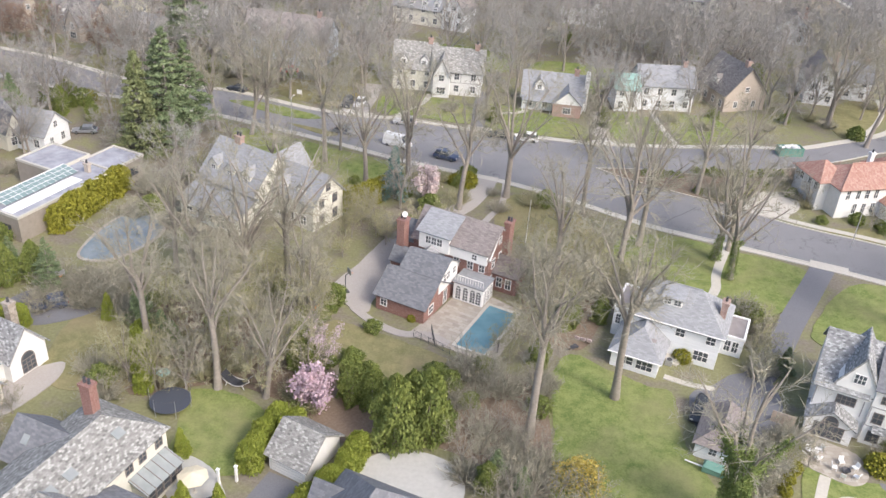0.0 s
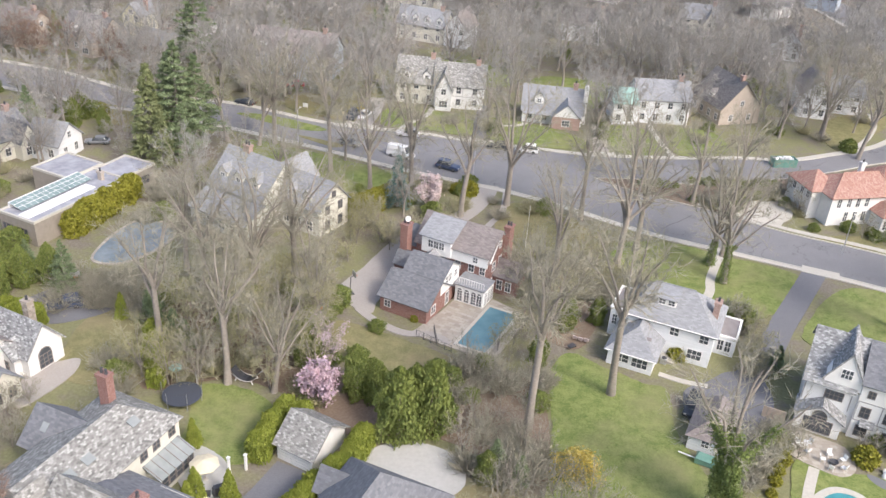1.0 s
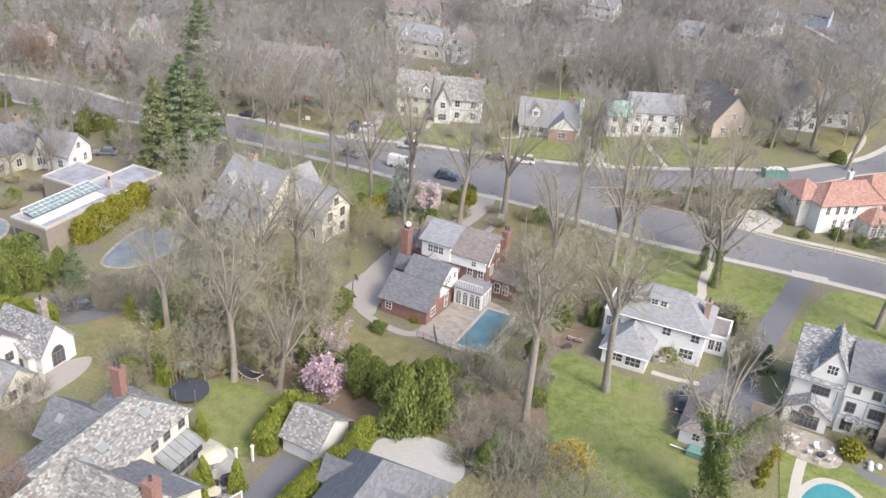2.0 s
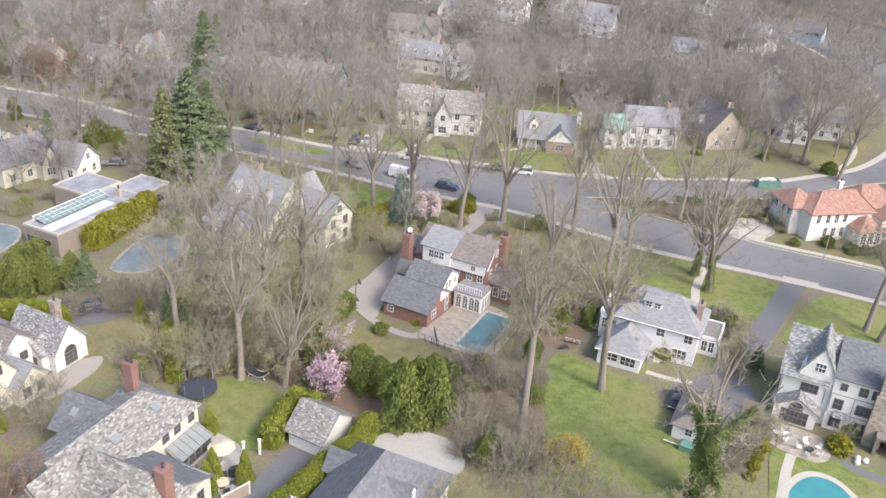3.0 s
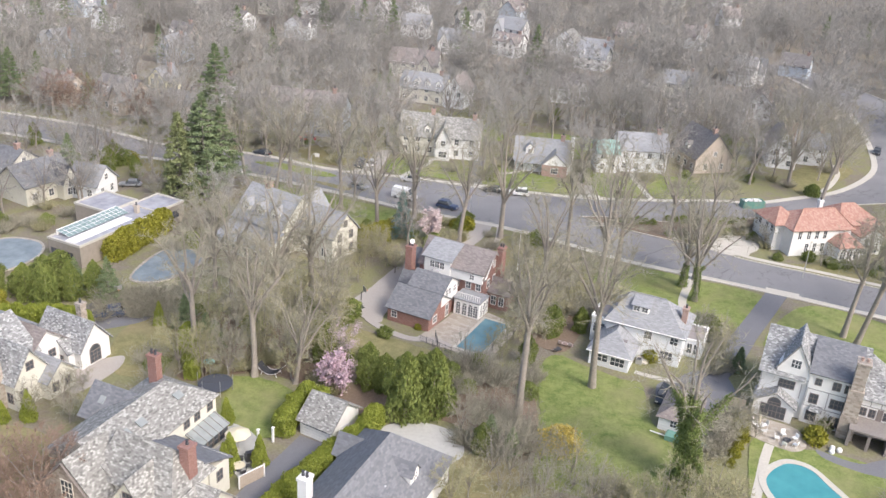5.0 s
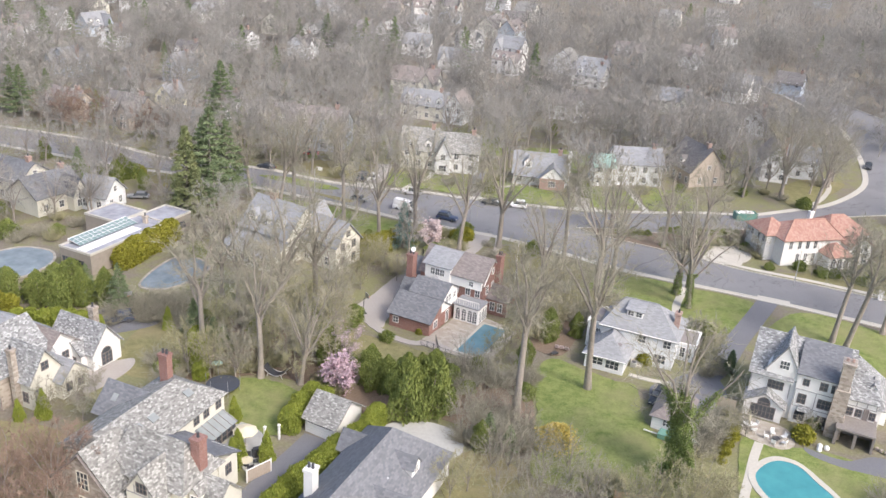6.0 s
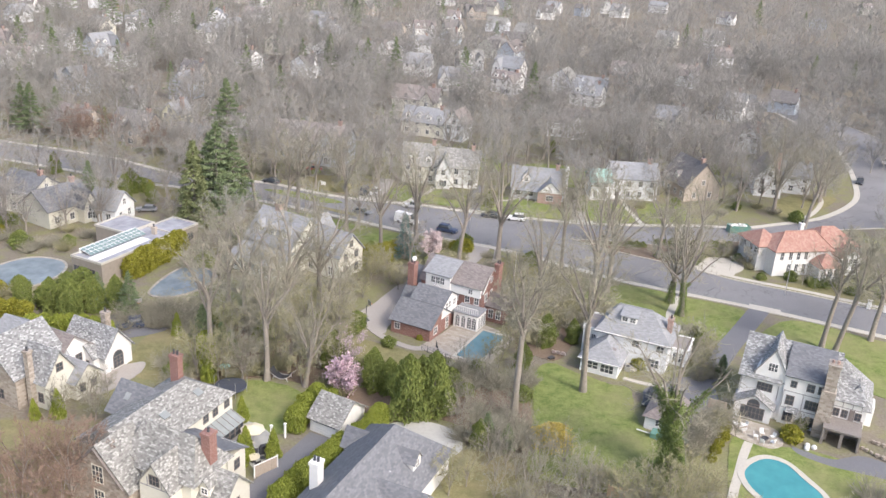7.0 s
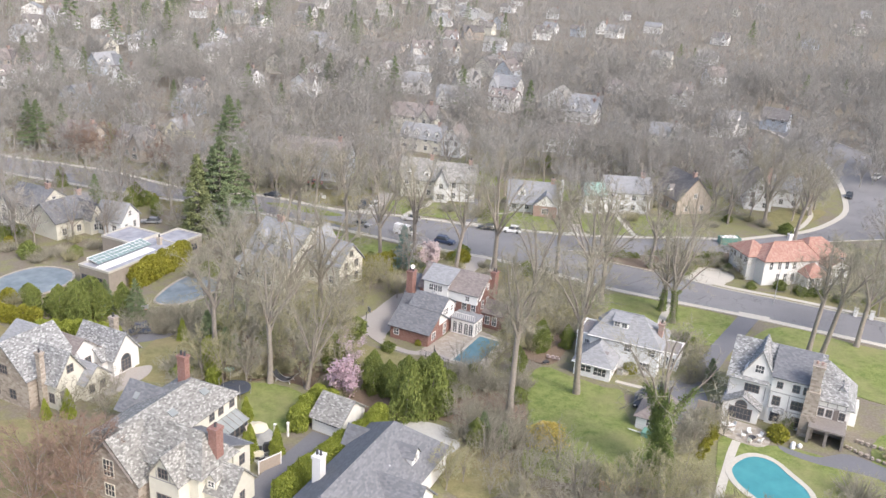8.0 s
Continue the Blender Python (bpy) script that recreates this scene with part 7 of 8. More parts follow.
# ---- far woods ----
def far_woods():
    rnd = random.Random(78)

    def dome(seed, n, R, H, lo, w):
        """A round leafless crown: fine twigs fanning out over a short trunk."""
        g = np.random.default_rng(seed)
        q = unit(g.normal(0, 1, (n, 3))) * (g.uniform(0.12, 1, (n, 1)) ** 0.45)
        p = q * (R, R, H * 0.3) + (0, 0, H * 0.66)
        p *= 1 + 0.1 * np.sin(4 * np.arctan2(q[:, 1:2], q[:, :1]) + seed)
        d = unit(unit(p - (0, 0, lo)) + g.normal(0, 0.3, (n, 3)) + (0, 0, 0.25)) * g.uniform(1.4, 3.2, (n, 1))
        sv, sf = sliver_tris(p - d * 0.5, d, w * g.uniform(0.6, 1.4, n), unit(np.cross(d, g.normal(0, 1, d.shape))))
        wv, wf = tubes([(np.array([0, 0, -0.2]), np.array([0, 0, lo]), 0.32, 0.22, 4)])
        return np.concatenate([wv, sv]), np.concatenate([wf, sf + len(wv)])

    def whole(seed):
        (wv, wf), (tv, tf) = bare_tree(seed, 17, 0.26, fork=0.2, spread=0.72, limbs=7, subs=7, fine=3, twigs=7, twig_w=0.092, sides=(4, 3, 0), twig_l=1.9)
        return np.concatenate([wv, tv]), np.concatenate([wf, tf + len(wv)])

    temps = [whole(100 + s) for s in range(6)]
    lows = [dome(200 + s, 150, 7.2, 16, 5.0, 0.27) for s in range(6)]

    def gather(name, spots, kinds, label):
        V, F, n0 = [], [], 0
        for x, y, s, a in spots:
            v, f = rnd.choice(kinds)
            c, q = math.cos(a), math.sin(a)
            V.append(np.stack([x + s * (v[:, 0] * c - v[:, 1] * q), y + s * (v[:, 0] * q + v[:, 1] * c), s * v[:, 2]], 1))
            F.append(f + n0)
            n0 += len(v)
        # the woods' paler grey tone carries the haze of distance
        ob = new(name, big_mesh(name, np.concatenate(V), np.concatenate(F), M_TWIG_HAZED))
        tagged(ob, label, "woods", kind="stuff")

    def spots(n, y0, y1, gap, power):
        out = []
        while len(out) < n:
            y = y0 + (y1 - y0) * rnd.random() ** power
            x = rnd.uniform(-0.62, 0.62) * (y + 70)
            if y < 330 and (on_road(x, y) if y < 260 else False):
                continue
            if any(abs(x - a) < gap and -gap * 3.6 < y - b < gap * 0.6 for a, b in FAR_HOUSES):
                continue
            out.append((x, y, rnd.uniform(0.7, 1.15), rnd.uniform(0, 6.28)))
        return out

    near = [p for p in spots(760, 222, 430, 7.5, 0.95) if free(p[0], p[1])]
    gather("bare_woods", near, temps, "bare grey-brown trees between the houses")
    gather("distant_woods", spots(5000, 410, 1500, 7, 0.8), lows, "far grey-brown leafless woods to the horizon")
    for k in range(120):
        y = 260 + 700 * rnd.random()
        x = rnd.uniform(-0.52, 0.5 if rnd.random() < 0.3 else 0.0) * (y + 40)
        plant("pine_tree", PINES_FAR[k % 2], x, y, rnd.uniform(0, 360), rnd.uniform(12, 20) / 22, "dark green pine among distant bare trees", "tree")


far_woods()


# ---- vehicles ----
def loft(sections):
    """A body from cross-sections (x, half width, z low, z high, top inset), closed at both ends."""
    v, f = [], []
    for x, w, lo, hi, ins in sections:
        m = lo + (hi - lo) * 0.55
        v += [(x, -w * 0.9, lo), (x, -w, lo + 0.12), (x, -w, m), (x, -w + ins, hi - 0.05), (x, -w + ins + 0.12, hi), (x, w - ins - 0.12, hi), (x, w - ins, hi - 0.05), (x, w, m), (x, w, lo + 0.12), (x, w * 0.9, lo)]
    n = 10
    for k in range(len(sections) - 1):
        for i in range(n):
            a, b = k * n + i, k * n + (i + 1) % n
            f.append((a, a + n, b + n, b))
    return v, f + [tuple(range(n)), tuple(reversed(range((len(sections) - 1) * n, len(sections) * n)))]


CAR_FORMS = {
    "car": (4.7, 0.9, 0.82, 1.42, (-0.9, -0.25, 1.35, 1.95)),
    "suv": (4.75, 0.94, 0.98, 1.72, (-0.75, -0.2, 1.75, 2.15)),
    "van": (5.6, 1.0, 1.15, 2.4, (-1.7, -1.15, 2.55, 2.7)),
    "pickup": (5.5, 0.98, 1.0, 1.8, (-0.9, -0.4, 0.7, 1.1)),
}


def car_meshes(form, paint_mat):
    key = (form, paint_mat.name)
    if key in MESHES:
        return MESHES[key]
    L, w, belt, top, (a, b, c, d) = CAR_FORMS[form]
    h = L / 2
    body = loft([(-h, w * 0.8, 0.4, belt * 0.72, 0.05), (-h + 0.15, w * 0.95, 0.3, belt * 0.86, 0.05), (-h + 0.7, w, 0.25, belt * 0.95, 0.06), (a, w, 0.25, belt, 0.06), (d, w, 0.25, belt, 0.06), (h - 0.3, w, 0.27, belt * 0.97, 0.06), (h - 0.08, w * 0.95, 0.32, belt * 0.9, 0.05), (h, w * 0.85, 0.42, belt * 0.75, 0.05)])
    cabin = loft([(a, w * 0.93, belt - 0.06, belt + 0.02, 0.03), (b, w * 0.92, belt - 0.06, top - 0.05, 0.16), (c, w * 0.92, belt - 0.06, top - 0.05, 0.16), (d, w * 0.9, belt - 0.06, belt + 0.05, 0.05)])
    roof = loft([(b - 0.05, w * 0.76, top - 0.1, top - 0.03, 0.08), (b + 0.25, w * 0.78, top - 0.1, top, 0.1), (c - 0.15, w * 0.78, top - 0.1, top, 0.1), (c + 0.05, w * 0.75, top - 0.1, top - 0.04, 0.08)])
    tyre = moved(lathe([(0.2, -0.11), (0.31, -0.11), (0.34, -0.07), (0.34, 0.07), (0.31, 0.11), (0.2, 0.11)], 14), pose(0, 0, 0, 90))
    rim = moved(lathe([(0.04, -0.1), (0.2, -0.115), (0.2, 0.115), (0.04, 0.1)], 10), pose(0, 0, 0, 90))
    m = dict(body=mesh_of("body", *body, paint_mat), cabin=mesh_of("cabin_glass", *cabin, paint_mat if form == "van" else M_GLASS), roof=mesh_of("roof_panel", *roof, paint_mat), tyre=mesh_of("tyre", *tyre, M_TYRE), rim=mesh_of("rim", *rim, M_GREYMETAL),
             lamp=mesh_of("headlight", *box(-0.05, 0.04, -0.18, 0.18, -0.09, 0.09), M_LAMP), tail=mesh_of("tail_light", *box(-0.04, 0.05, -0.14, 0.14, -0.12, 0.12), M_LAMP_RED))
    m["screen"] = mesh_of("windscreen", *slab([(a - 0.02, -w * 0.8, belt + 0.05), (a - 0.02, w * 0.8, belt + 0.05), (b - 0.06, w * 0.7, top - 0.12), (b - 0.06, -w * 0.7, top - 0.12)], 0.02), M_GLASS)
    MESHES[key] = m
    return m


def car(x, y, rot, form, paint_mat, label, name="car"):
    """A parked vehicle whose nose points along its local -x."""
    L, w, belt, top, _ = CAR_FORMS[form]
    m = car_meshes(form, paint_mat)
    ob = thing(name, x, y, rot, label, name.replace("_", " "), z=0.03)
    for nm, key in (("body", "body"), ("cabin", "cabin"), ("roof_panel", "roof"), ("windscreen", "screen")):
        part(nm, m[key], None, ob)
    for sx in (-1, 1):
        for sy in (-1, 1):
            t = part("tyre", m["tyre"], None, ob)
            t.matrix_local = pose(sx * L * 0.3, sy * (w - 0.1), 0.34)
            part("rim", m["rim"], None, t)
    for sy in (-1, 1):
        o = part("headlight", m["lamp"], None, ob)
        o.matrix_local = pose(-L / 2 + 0.05, sy * w * 0.62, belt * 0.72)
        o = part("tail_light", m["tail"], None, ob)
        o.matrix_local = pose(L / 2 - 0.05, sy * w * 0.68, belt * 0.74)
    return ob


car(-7.8, 153.2, 156, "van", M_CAR_WHITE, "white delivery van parked at the kerb", "van")
car(-18.3, 157.6, 157, "car", M_CAR_GREY, "dark grey car parked at the kerb")
car(1.6, 149.0, 158, "suv", M_CAR_BLUE, "dark blue off-road car parked at the kerb")
car(-7.0, 164.3, -4, "suv", M_CAR_SILVER, "silver estate car parked at the kerb")
car(11.6, 160.9, -8, "car", M_CAR_DARK, "dark saloon car parked at the kerb")
car(17.4, 160.0, -7, "suv", M_CAR_WHITE, "white car parked at the kerb")
car(-17.0, 173.2, 75, "car", M_CAR_WHITE, "white car parked on a driveway")
car(-19.6, 172.4, 80, "suv", M_CAR_DARK, "dark car parked beside a driveway")
car(33.4, 80.8, 65, "suv", M_CAR_DARK, "dark car parked behind the garage")
car(-49.8, 94.2, 20, "suv", M_CAR_BLUE, "dark blue car parked on asphalt")
car(-35.0, 190.0, 10, "car", M_CAR_RED, "red car parked before a grey house")
car(120.6, 212.0, 62, "pickup", M_CAR_DARK, "dark pickup truck on the bend", "pickup_truck")
car(140.0, 237.4, 50, "suv", M_CAR_WHITE, "white car on the far bend")
car(-43.5, 176.4, -20, "car", M_CAR_DARK, "dark car parked under trees")
car(-66.0, 150.0, 10, "car", M_CAR_GREY, "grey car parked behind a white garage")


# ---- street furniture ----
def street_lamp(x, y, rot, h=7.5):
    ob = thing("street_lamp", x, y, rot, "slim grey street lamp beside the kerb", "street lamp", "street lamps")
    part("pole", tube((0, 0, 0), (0, 0, h), 0.09, 0.06, 8), M_GREYMETAL, ob)
    part("arm", join(tube((0, 0, h - 0.1), (0.9, 0, h + 0.25), 0.04, 0.035, 6)), M_GREYMETAL, ob)
    part("lantern", moved(lathe([(0.05, 0), (0.2, 0.03), (0.24, 0.1), (0.14, 0.2), (0.03, 0.24)], 10), pose(1.0, 0, h + 0.12)), M_LAMP, ob)
    return ob


street_lamp(-28.3, 155.4, 67)
street_lamp(68.9, 125.2, -110)
street_lamp(-32.4, 177.4, -110)
street_lamp(6.4, 145.4, 67, 6.0)

sg = thing("house_sign", -30.1, 175.3, -20, "white realtor style board on two posts", "sign")
part("board", box(-0.6, 0.6, -0.03, 0.03, 0.7, 1.6), M_TRIM, sg)
for sx in (-0.5, 0.5):
    part("post", tube((sx, 0.05, 0), (sx, 0.05, 1.7), 0.05, 0.05, 6), M_WOOD, sg)

dm = thing("dumpster", 70.4, 162.0, 8, "green open-topped dumpster heaped with white rubble", "dumpster")
part("tub", join(box(-2.5, 2.5, -1.1, -1.0, 0.2, 1.9), box(-2.5, 2.5, 1.0, 1.1, 0.2, 1.9), box(-2.5, -2.4, -1.0, 1.0, 0.2, 1.9), box(2.4, 2.5, -1.0, 1.0, 0.2, 1.9), box(-2.4, 2.4, -1.0, 1.0, 0.2, 0.4)), M_TARP, dm)
for k in range(7):
    part("rib", box(-2.3 + k * 0.74, -2.2 + k * 0.74, -1.16, -1.1, 0.2, 1.9), M_TARP, dm)
rb = random.Random(3)
part("rubble", join(*[moved(box(-0.35, 0.35, -0.25, 0.25, -0.1, 0.1), pose(rb.uniform(-2, 2), rb.uniform(-0.7, 0.7), 1.75 + rb.uniform(0, 0.3), rb.uniform(-30, 30), rb.uniform(-30, 30), rb.uniform(0, 90))) for _ in range(26)]), M_WHITE_PLASTIC, dm)
dm.matrix_world = pose(70.4, 161.9, -0.17, 0, 0, 8)

for x, y in ((83.9, 121.4), (86.6, 120.2)):
    pl = thing("gate_pillar", x, y, -23, "white square gate pillar with a capstone", "pillar", "gate pillars")
    part("shaft", box(-0.35, 0.35, -0.35, 0.35, 0, 1.6), M_STUCCO, pl)
    part("capstone", box(-0.45, 0.45, -0.45, 0.45, 1.6, 1.78), M_CONCRETE, pl)

fp = thing("flagpole", 14.8, 119.4, 0, "thin white flagpole on a lawn", "flagpole")
part("pole", tube((0, 0, 0), (0, 0, 7.5), 0.06, 0.035, 8), M_TRIM, fp)
part("finial", moved(lathe([(0.02, 0), (0.09, 0.06), (0.09, 0.12), (0.01, 0.18)], 8), pose(0, 0, 7.5)), M_GREYMETAL, fp)


def basketball_hoop(x, y, rot):
    ob = thing("basketball_hoop", x, y, rot, "portable basketball hoop with a clear backboard", "basketball hoop")
    part("base", box(-0.5, 0.5, 0.0, 1.1, 0, 0.2), M_METAL, ob)
    part("pole", join(tube((0, 0.5, 0.2), (0, 0.4, 2.9), 0.06, 0.06, 6), tube((0, 0.4, 2.8), (0, -0.1, 3.1), 0.05, 0.05, 6)), M_METAL, ob)
    part("backboard", box(-0.6, 0.6, -0.16, -0.1, 2.85, 3.7), M_GREYMETAL, ob)
    ring = [(0.23 * math.cos(a), 0.23 * math.sin(a) - 0.42, 3.0) for a in np.linspace(0, 2 * math.pi, 11)]
    part("rim", join(*[tube(p, q, 0.02, 0.02, 4) for p, q in zip(ring, ring[1:])]), M_ORANGE, ob)
    return ob


basketball_hoop(-11.3, 102.4, 120)
basketball_hoop(-49.4, 97.6, 30)


# ---- gardens ----
def trampoline():
    ob = thing("trampoline", -28.7, 76.4, 0, "round black trampoline with blue-grey padding on a lawn", "trampoline")
    n, r = 28, 2.3
    part("jumping_mat", lathe([(0.01, 0.86), (1.98, 0.86), (1.98, 0.9), (0.01, 0.9)], n), M_MAT, ob)
    part("padding", lathe([(1.99, 0.84), (r, 0.82), (r + 0.05, 0.88), (r, 0.93), (1.99, 0.92)], n), M_PAD, ob)
    for k in range(6):
        a = k * math.pi / 3
        c, s = math.cos(a), math.sin(a)
        part("leg", join(tube((r * c, r * s, 0), (r * c, r * s, 0.85), 0.04, 0.04, 6), tube(((r + 0.08) * c, (r + 0.08) * s, 0.8), ((r + 0.08) * c, (r + 0.08) * s, 2.5), 0.03, 0.03, 6)), M_GREYMETAL, ob)
    ring = [((r + 0.08) * math.cos(a), (r + 0.08) * math.sin(a), 2.5) for a in np.linspace(0, 2 * math.pi, n + 1)]
    part("net_ring", join(*[tube(p, q, 0.02, 0.02, 4) for p, q in zip(ring, ring[1:])]), M_METAL, ob)
    return ob


trampoline()
pt = thing("play_tower", -30.4, 79.8, 10, "small play stand with a round green top", "play tower")
for sx in (-0.5, 0.5):
    for sy in (-0.4, 0.4):
        part("post", tube((sx, sy, 0), (sx * 0.8, sy * 0.8, 2.0), 0.05, 0.05, 6), M_WOOD, pt)
part("green_top", moved(lathe([(0.1, 0), (0.75, 0.02), (0.8, 0.14), (0.6, 0.24), (0.1, 0.3)], 14), pose(0, 0, 1.95)), M_COPPER, pt, "round green plastic top")

hm = thing("hammock", -22.1, 81.0, -15, "dark hammock slung in a pale curved frame", "hammock")
arc = [(-1.9 + 3.8 * t, 0.0, 0.25 + 1.1 * (2 * t - 1) ** 2) for t in np.linspace(0, 1, 9)]
for sy in (-0.7, 0.7):
    part("frame_rail", join(*[tube((p[0], sy, p[2]), (q[0], sy, q[2]), 0.035, 0.035, 6) for p, q in zip(arc, arc[1:])], tube((-1.0, sy, 0.5), (-1.2, sy, 0), 0.05, 0.05, 6), tube((1.0, sy, 0.5), (1.2, sy, 0), 0.05, 0.05, 6)), M_TRIM, hm)
part("sling", ([(p[0] * 0.92, s, p[2] + 0.1 - 0.18 * (1 - abs(p[0]) / 1.9) + dz) for dz in (0, 0.03) for s in (-0.62, 0.62) for p in arc], [(i, i + 1, 9 + i + 1, 9 + i) for i in range(8)] + [(18 + i, 27 + i, 27 + i + 1, 18 + i + 1) for i in range(8)]), M_METAL, hm)


def chair_geo():
    return join(box(-0.28, 0.28, -0.28, 0.28, 0.4, 0.46), box(-0.28, 0.28, 0.24, 0.3, 0.46, 0.95)), [tube((sx, sy, 0), (sx, sy, 0.42), 0.025, 0.025, 5) for sx in (-0.25, 0.25) for sy in (-0.25, 0.25)]


def garden_chair(x, y, rot, mat, label, group, z=0.13):
    ob = thing("garden_chair", x, y, rot, label, "chair", group, z=z)
    key = ("chair", mat.name)
    if key not in MESHES:
        _, legs = chair_geo()
        MESHES[key] = mesh_of("seat", *box(-0.28, 0.28, -0.28, 0.28, 0.4, 0.46), mat), mesh_of("backrest", *moved(box(-0.28, 0.28, -0.03, 0.03, 0, 0.52), pose(0, 0.27, 0.44, -12)), mat), [mesh_of("leg", *g, mat) for g in legs]
    seat, back, legs = MESHES[key]
    part("seat", seat, None, ob), part("backrest", back, None, ob)
    for me in legs:
        part("leg", me, None, ob)
    return ob


def round_table(x, y, mat, label, r=0.75, z=0.13):
    ob = thing("garden_table", x, y, 0, label, "table", z=z)
    part("tabletop", moved(lathe([(0.02, 0), (r, 0), (r + 0.02, 0.03), (r, 0.05), (0.02, 0.05)], 18), pose(0, 0, 0.7)), mat, ob)
    part("pedestal", lathe([(0.35, 0), (0.3, 0.05), (0.06, 0.1), (0.06, 0.7)], 10), M_METAL, ob)
    return ob


def parasol(x, y, opened, label, z=0.13):
    ob = thing("parasol", x, y, 0, label, "parasol", z=z)
    part("pole", tube((0, 0, 0), (0, 0, 2.6), 0.03, 0.03, 6), M_WOOD, ob)
    part("canopy", moved(lathe([(1.6, 0), (1.62, 0.08), (0.85, 0.42), (0.05, 0.66)] if opened else [(0.1, -1.2), (0.2, -1.1), (0.14, -0.2), (0.04, 0.2)], 8), pose(0, 0, 2.1)), M_BEIGE, ob)
    part("base", lathe([(0.3, 0), (0.3, 0.08), (0.05, 0.14)], 10), M_CONCRETE, ob)
    return ob


def set_round(x, y, n, mat, label, group, r=1.15):
    for k in range(n):
        a = 360 * k / n + 20
        garden_chair(x + r * math.cos(radians(a)), y + r * math.sin(radians(a)), a - 90, mat, label, group)


round_table(-21.6, 59.6, M_BEIGE, "round beige garden table on the terrace", 0.8)
set_round(-21.6, 59.6, 5, M_METAL, "dark metal garden chair at a round table", "chairs on the bluestone terrace")
parasol(-22.6, 63.6, True, "open beige canvas parasol on the terrace")
gr = thing("grill", -20.6, 61.6, 30, "black covered barbecue grill on the terrace", "grill", z=0.13)
part("cover", join(box(-0.7, 0.7, -0.35, 0.35, 0.1, 0.95), box(-0.55, 0.55, -0.3, 0.3, 0.95, 1.2)), M_METAL, gr)
tb = thing("toy_box", -26.2, 65.2, 20, "red plastic toy beside the sun room", "toy", z=0.13)
part("shell", join(box(-0.4, 0.4, -0.3, 0.3, 0, 0.5), box(-0.25, 0.25, -0.2, 0.2, 0.5, 0.7)), M_RED, tb)
cb = thing("cool_box", -26.6, 64.2, 10, "white and blue cool box on the terrace", "cool box", z=0.13)
part("tub", box(-0.4, 0.4, -0.25, 0.25, 0, 0.4), M_CAR_BLUE, cb)
part("lid", box(-0.42, 0.42, -0.27, 0.27, 0.4, 0.5), M_WHITE_PLASTIC, cb)
for x, y in ((-20.4, 64.9), (-18.7, 65.5)):
    po = thing("gate_post", x, y, -20, "tall white timber gate post", "post", "drive gate posts")
    part("shaft", box(-0.12, 0.12, -0.12, 0.12, 0, 2.1), M_TRIM, po)
    part("cap", box(-0.18, 0.18, -0.18, 0.18, 2.1, 2.22), M_TRIM, po)
fn = thing("fence", -20.7, 56.4, 46, "pale boarded garden fence panel", "fence")
for k in range(12):
    part("board", box(0.27 * k, 0.27 * k + 0.25, -0.03, 0.03, 0.05, 1.75), M_WOOD, fn)
part("rail", box(0, 3.25, -0.06, 0.06, 1.75, 1.85), M_TRIM, fn)
for x in (-0.08, 3.33):
    part("post", box(x - 0.07, x + 0.07, -0.07, 0.07, 0, 1.95), M_TRIM, fn)

round_table(44.9, 75.0, M_WHITE_PLASTIC, "round white garden table on flagstones")
set_round(44.9, 75.0, 4, M_WHITE_PLASTIC, "white metal garden chair at a round table", "chairs on the flagstone terrace")
parasol(44.9, 75.0, False, "closed beige parasol standing in a table")
fb = thing("fire_bowl", 47.9, 72.3, 0, "dark round fire bowl on the terrace", "fire bowl", z=0.13)
part("bowl", lathe([(0.25, 0), (0.3, 0.1), (0.5, 0.35), (0.52, 0.4), (0.44, 0.38), (0.1, 0.2)], 12), M_METAL, fb)
set_round(47.9, 72.3, 5, M_WHITE_PLASTIC, "pale garden chair round a fire bowl", "chairs round the fire bowl", 1.25)
for k in range(3):
    a = thing("deck_chair", 20.2 + 0.75 * k, 94.3 - 0.25 * k, 160, "pale pink reclining garden chair on leaf litter", "chair", "pink deck chairs")
    part("seat", moved(box(-0.28, 0.28, -0.35, 0.35, 0, 0.06), pose(0, 0, 0.35, 10)), M_PALEPINK, a)
    part("backrest", moved(box(-0.28, 0.28, -0.04, 0.04, 0, 0.8), pose(0, 0.35, 0.35, -25)), M_PALEPINK, a)
    for sx in (-0.26, 0.26):
        part("leg", box(sx - 0.03, sx + 0.03, -0.3, -0.24, 0, 0.36), M_PALEPINK, a)
wb = thing("wheelbarrow", 19.4, 92.0, 40, "dark wheelbarrow heaped with garden waste", "wheelbarrow")
part("tray", ([(-0.5, -0.35, 0.6), (0.6, -0.4, 0.65), (0.6, 0.4, 0.65), (-0.5, 0.35, 0.6), (-0.3, -0.2, 0.3), (0.4, -0.22, 0.3), (0.4, 0.22, 0.3), (-0.3, 0.2, 0.3)], [(0, 1, 2, 3), (4, 7, 6, 5), (0, 4, 5, 1), (1, 5, 6, 2), (2, 6, 7, 3), (3, 7, 4, 0)]), M_METAL, wb)
part("wheel", moved(lathe([(0.03, -0.05), (0.2, -0.05), (0.2, 0.05), (0.03, 0.05)], 10), pose(0.75, 0, 0.2, 90)), M_TYRE, wb)
for sy in (-0.25, 0.25):
    part("handle", tube((0.75, 0, 0.2), (-1.0, sy * 1.3, 0.62), 0.025, 0.025, 5), M_WOOD, wb)
og = thing("garden_toy", -14.9, 97.5, 20, "small orange plastic slide on the lawn", "toy")
part("slide", join(slab([(-0.9, -0.3, 0.05), (-0.9, 0.3, 0.05), (0.3, 0.3, 0.8), (0.3, -0.3, 0.8)], 0.06)), M_ORANGE, og)
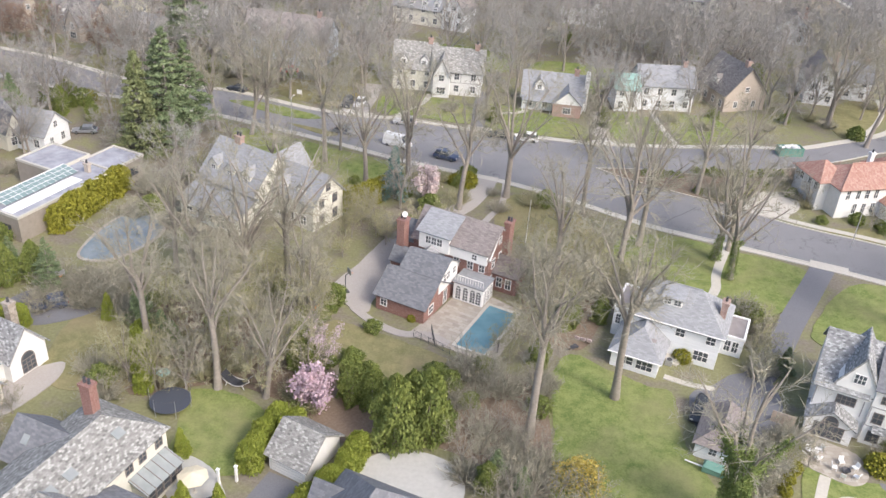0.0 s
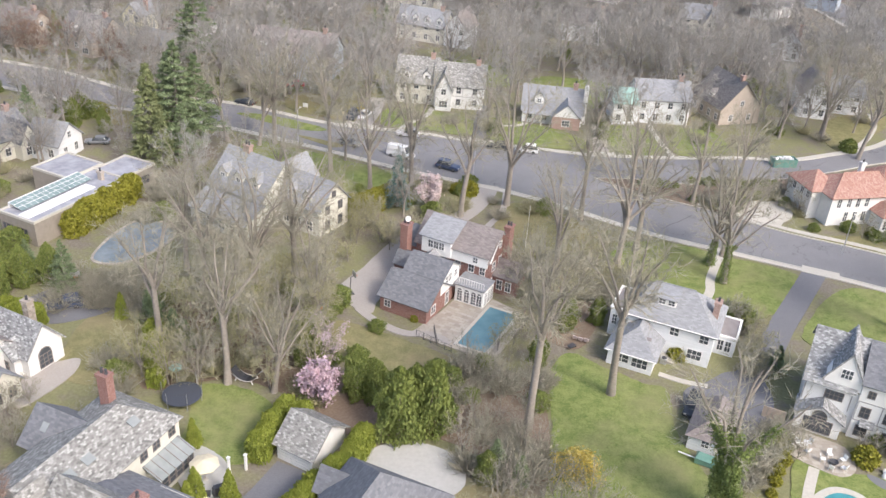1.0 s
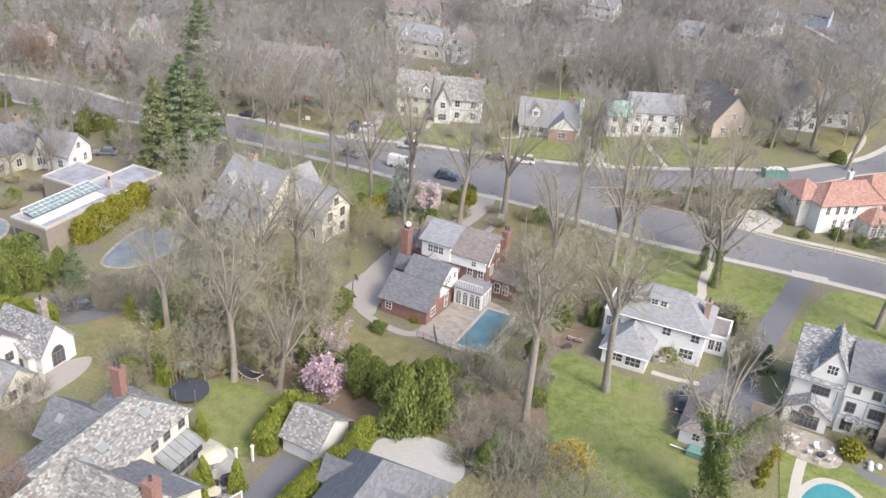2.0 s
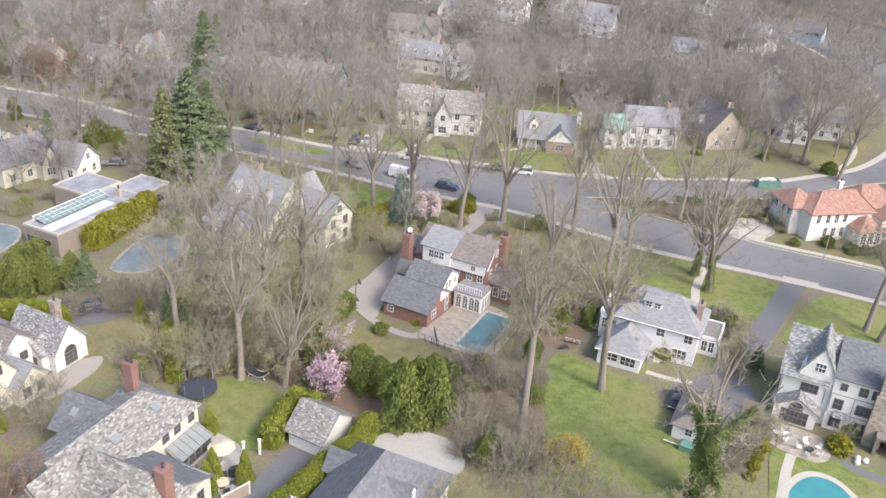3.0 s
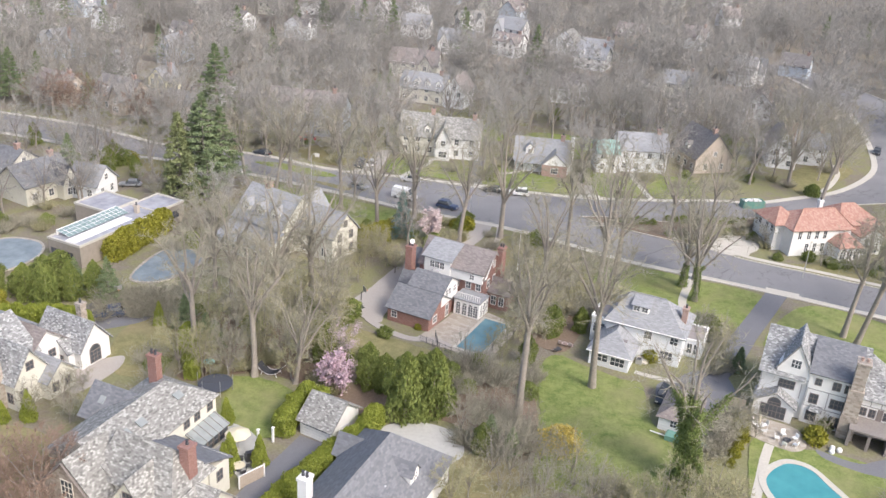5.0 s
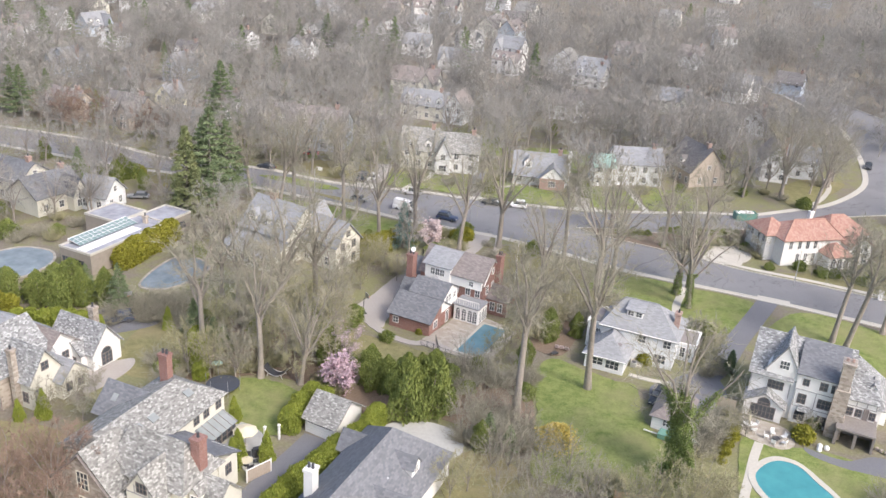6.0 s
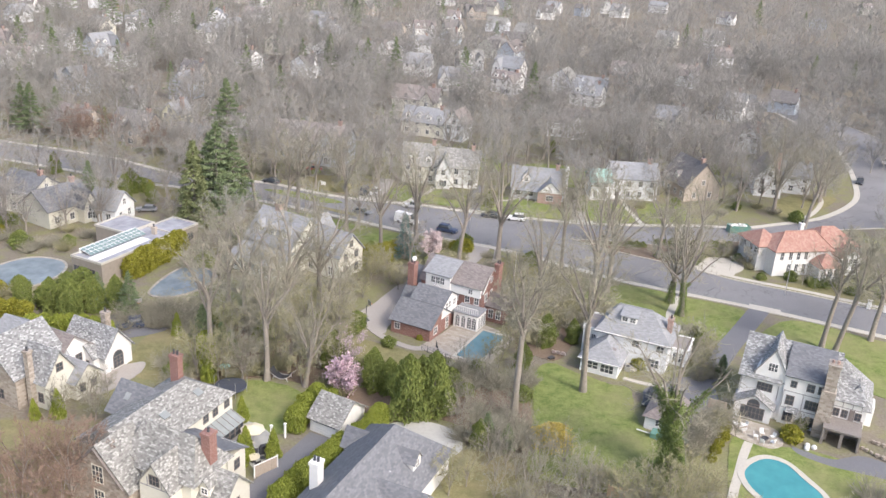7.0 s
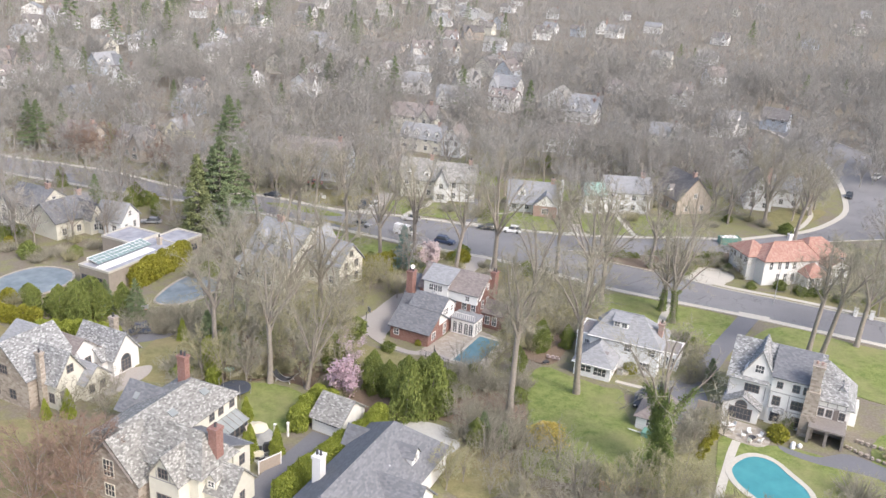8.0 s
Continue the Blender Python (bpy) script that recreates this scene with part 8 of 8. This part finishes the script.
part("ladder", box(0.3, 0.42, -0.3, 0.3, 0, 0.85), M_WHITE_PLASTIC, og)


def bar_fence(points, h, label, step=0.14):
    ob = thing("pool_fence", points[0][0], points[0][1], 0, label, "fence")
    o = Vector(points[0])
    for a, b in zip(points, points[1:]):
        a, b = Vector(a) - o, Vector(b) - o
        n = int((b - a).length / 1.6) + 1
        for k in range(n + 1):
            p = a + (b - a) * (k / n)
            part("post", tube((p.x, p.y, 0), (p.x, p.y, h), 0.035, 0.035, 5), M_METAL, ob)
        for z in (0.15, h - 0.08):
            part("rail", tube((a.x, a.y, z), (b.x, b.y, z), 0.02, 0.02, 4), M_METAL, ob)
        m = int((b - a).length / step)
        for k in range(1, m):
            p = a + (b - a) * (k / m)
            part("bar", tube((p.x, p.y, 0.1), (p.x, p.y, h - 0.05), 0.009, 0.009, 3, False), M_METAL, ob)
    return ob


bar_fence([(-1.6, 92.6), (1.4, 90.6), (3.2, 89.4)], 1.2, "low black metal bar fence beside the pool terrace")
bar_fence([(0.7, 94.2), (1.2, 91.0)], 1.2, "black metal pool gate between terrace and lawn")

cf = thing("fence", 23.3, 57.2, -8, "cedar rail fence with close boards", "fence")
for k in range(24):
    part("board", box(0.28 * k, 0.28 * k + 0.26, -0.02, 0.02, 0.1, 1.5), M_FENCE, cf)
for x in np.linspace(0, 6.7, 4):
    part("post", box(x - 0.08, x + 0.08, 0.02, 0.18, 0, 1.7), M_FENCE, cf)
part("rail", box(-0.1, 6.8, -0.05, 0.05, 1.5, 1.58), M_FENCE, cf)


def stone_wall(points, label, h=0.6, w=0.45):
    ob = thing("stone_wall", points[0][0], points[0][1], 0, label, "wall")
    o = Vector(points[0])
    rnd = random.Random(len(points))
    c = [Vector(p) - o for p in curve_points(points, 4)]
    key = "wallstones"
    if key not in MESHES:
        MESHES[key] = [mesh_of("stone", *moved(lathe([(0.2 * s, 0), (0.3 * s, 0.06), (0.31 * s, 0.2), (0.2 * s, 0.27)], 7), pose(0, 0, 0)), M_STONE) for s in (0.85, 1.0, 1.15)]
    for a, b in zip(c, c[1:]):
        n = max(1, int((b - a).length / 0.5))
        for k in range(n):
            p = a + (b - a) * (k / n)
            for lev in range(2):
                st = part("stone", rnd.choice(MESHES[key]), None, ob)
                st.matrix_local = pose(p.x + rnd.uniform(-0.06, 0.06), p.y + rnd.uniform(-0.06, 0.06), 0.26 * lev, 0, 0, rnd.uniform(0, 360))
    return ob


stone_wall([(61.5, 71.6), (63.4, 69.4), (66, 67.2), (70, 65.4)], "low dry stone wall along a sloping lawn")
stone_wall([(63.8, 73.4), (66.5, 71.6), (70, 70.4)], "low dry stone wall beside the tudor house")
paved("driveway_yard", [(51.5, 71), (56, 68.6), (61, 69.8), (66, 66), (72, 62), (70, 59.6), (62, 64.4), (56, 66.6), (52, 69)], M_DRIVE, "worn asphalt yard in front of the carport", 0.1)
for k, (x, y) in enumerate(((53.6, 71.4), (54.4, 71.0), (53.2, 70.6))):
    bg = thing("leaf_bag", x, y, 30 * k, "crumpled white garden waste bag", "bag", "waste bags")
    part("sack", lathe([(0.25, 0), (0.38, 0.12), (0.36, 0.4), (0.2, 0.6), (0.08, 0.66)], 9), M_WHITE_PLASTIC, bg)
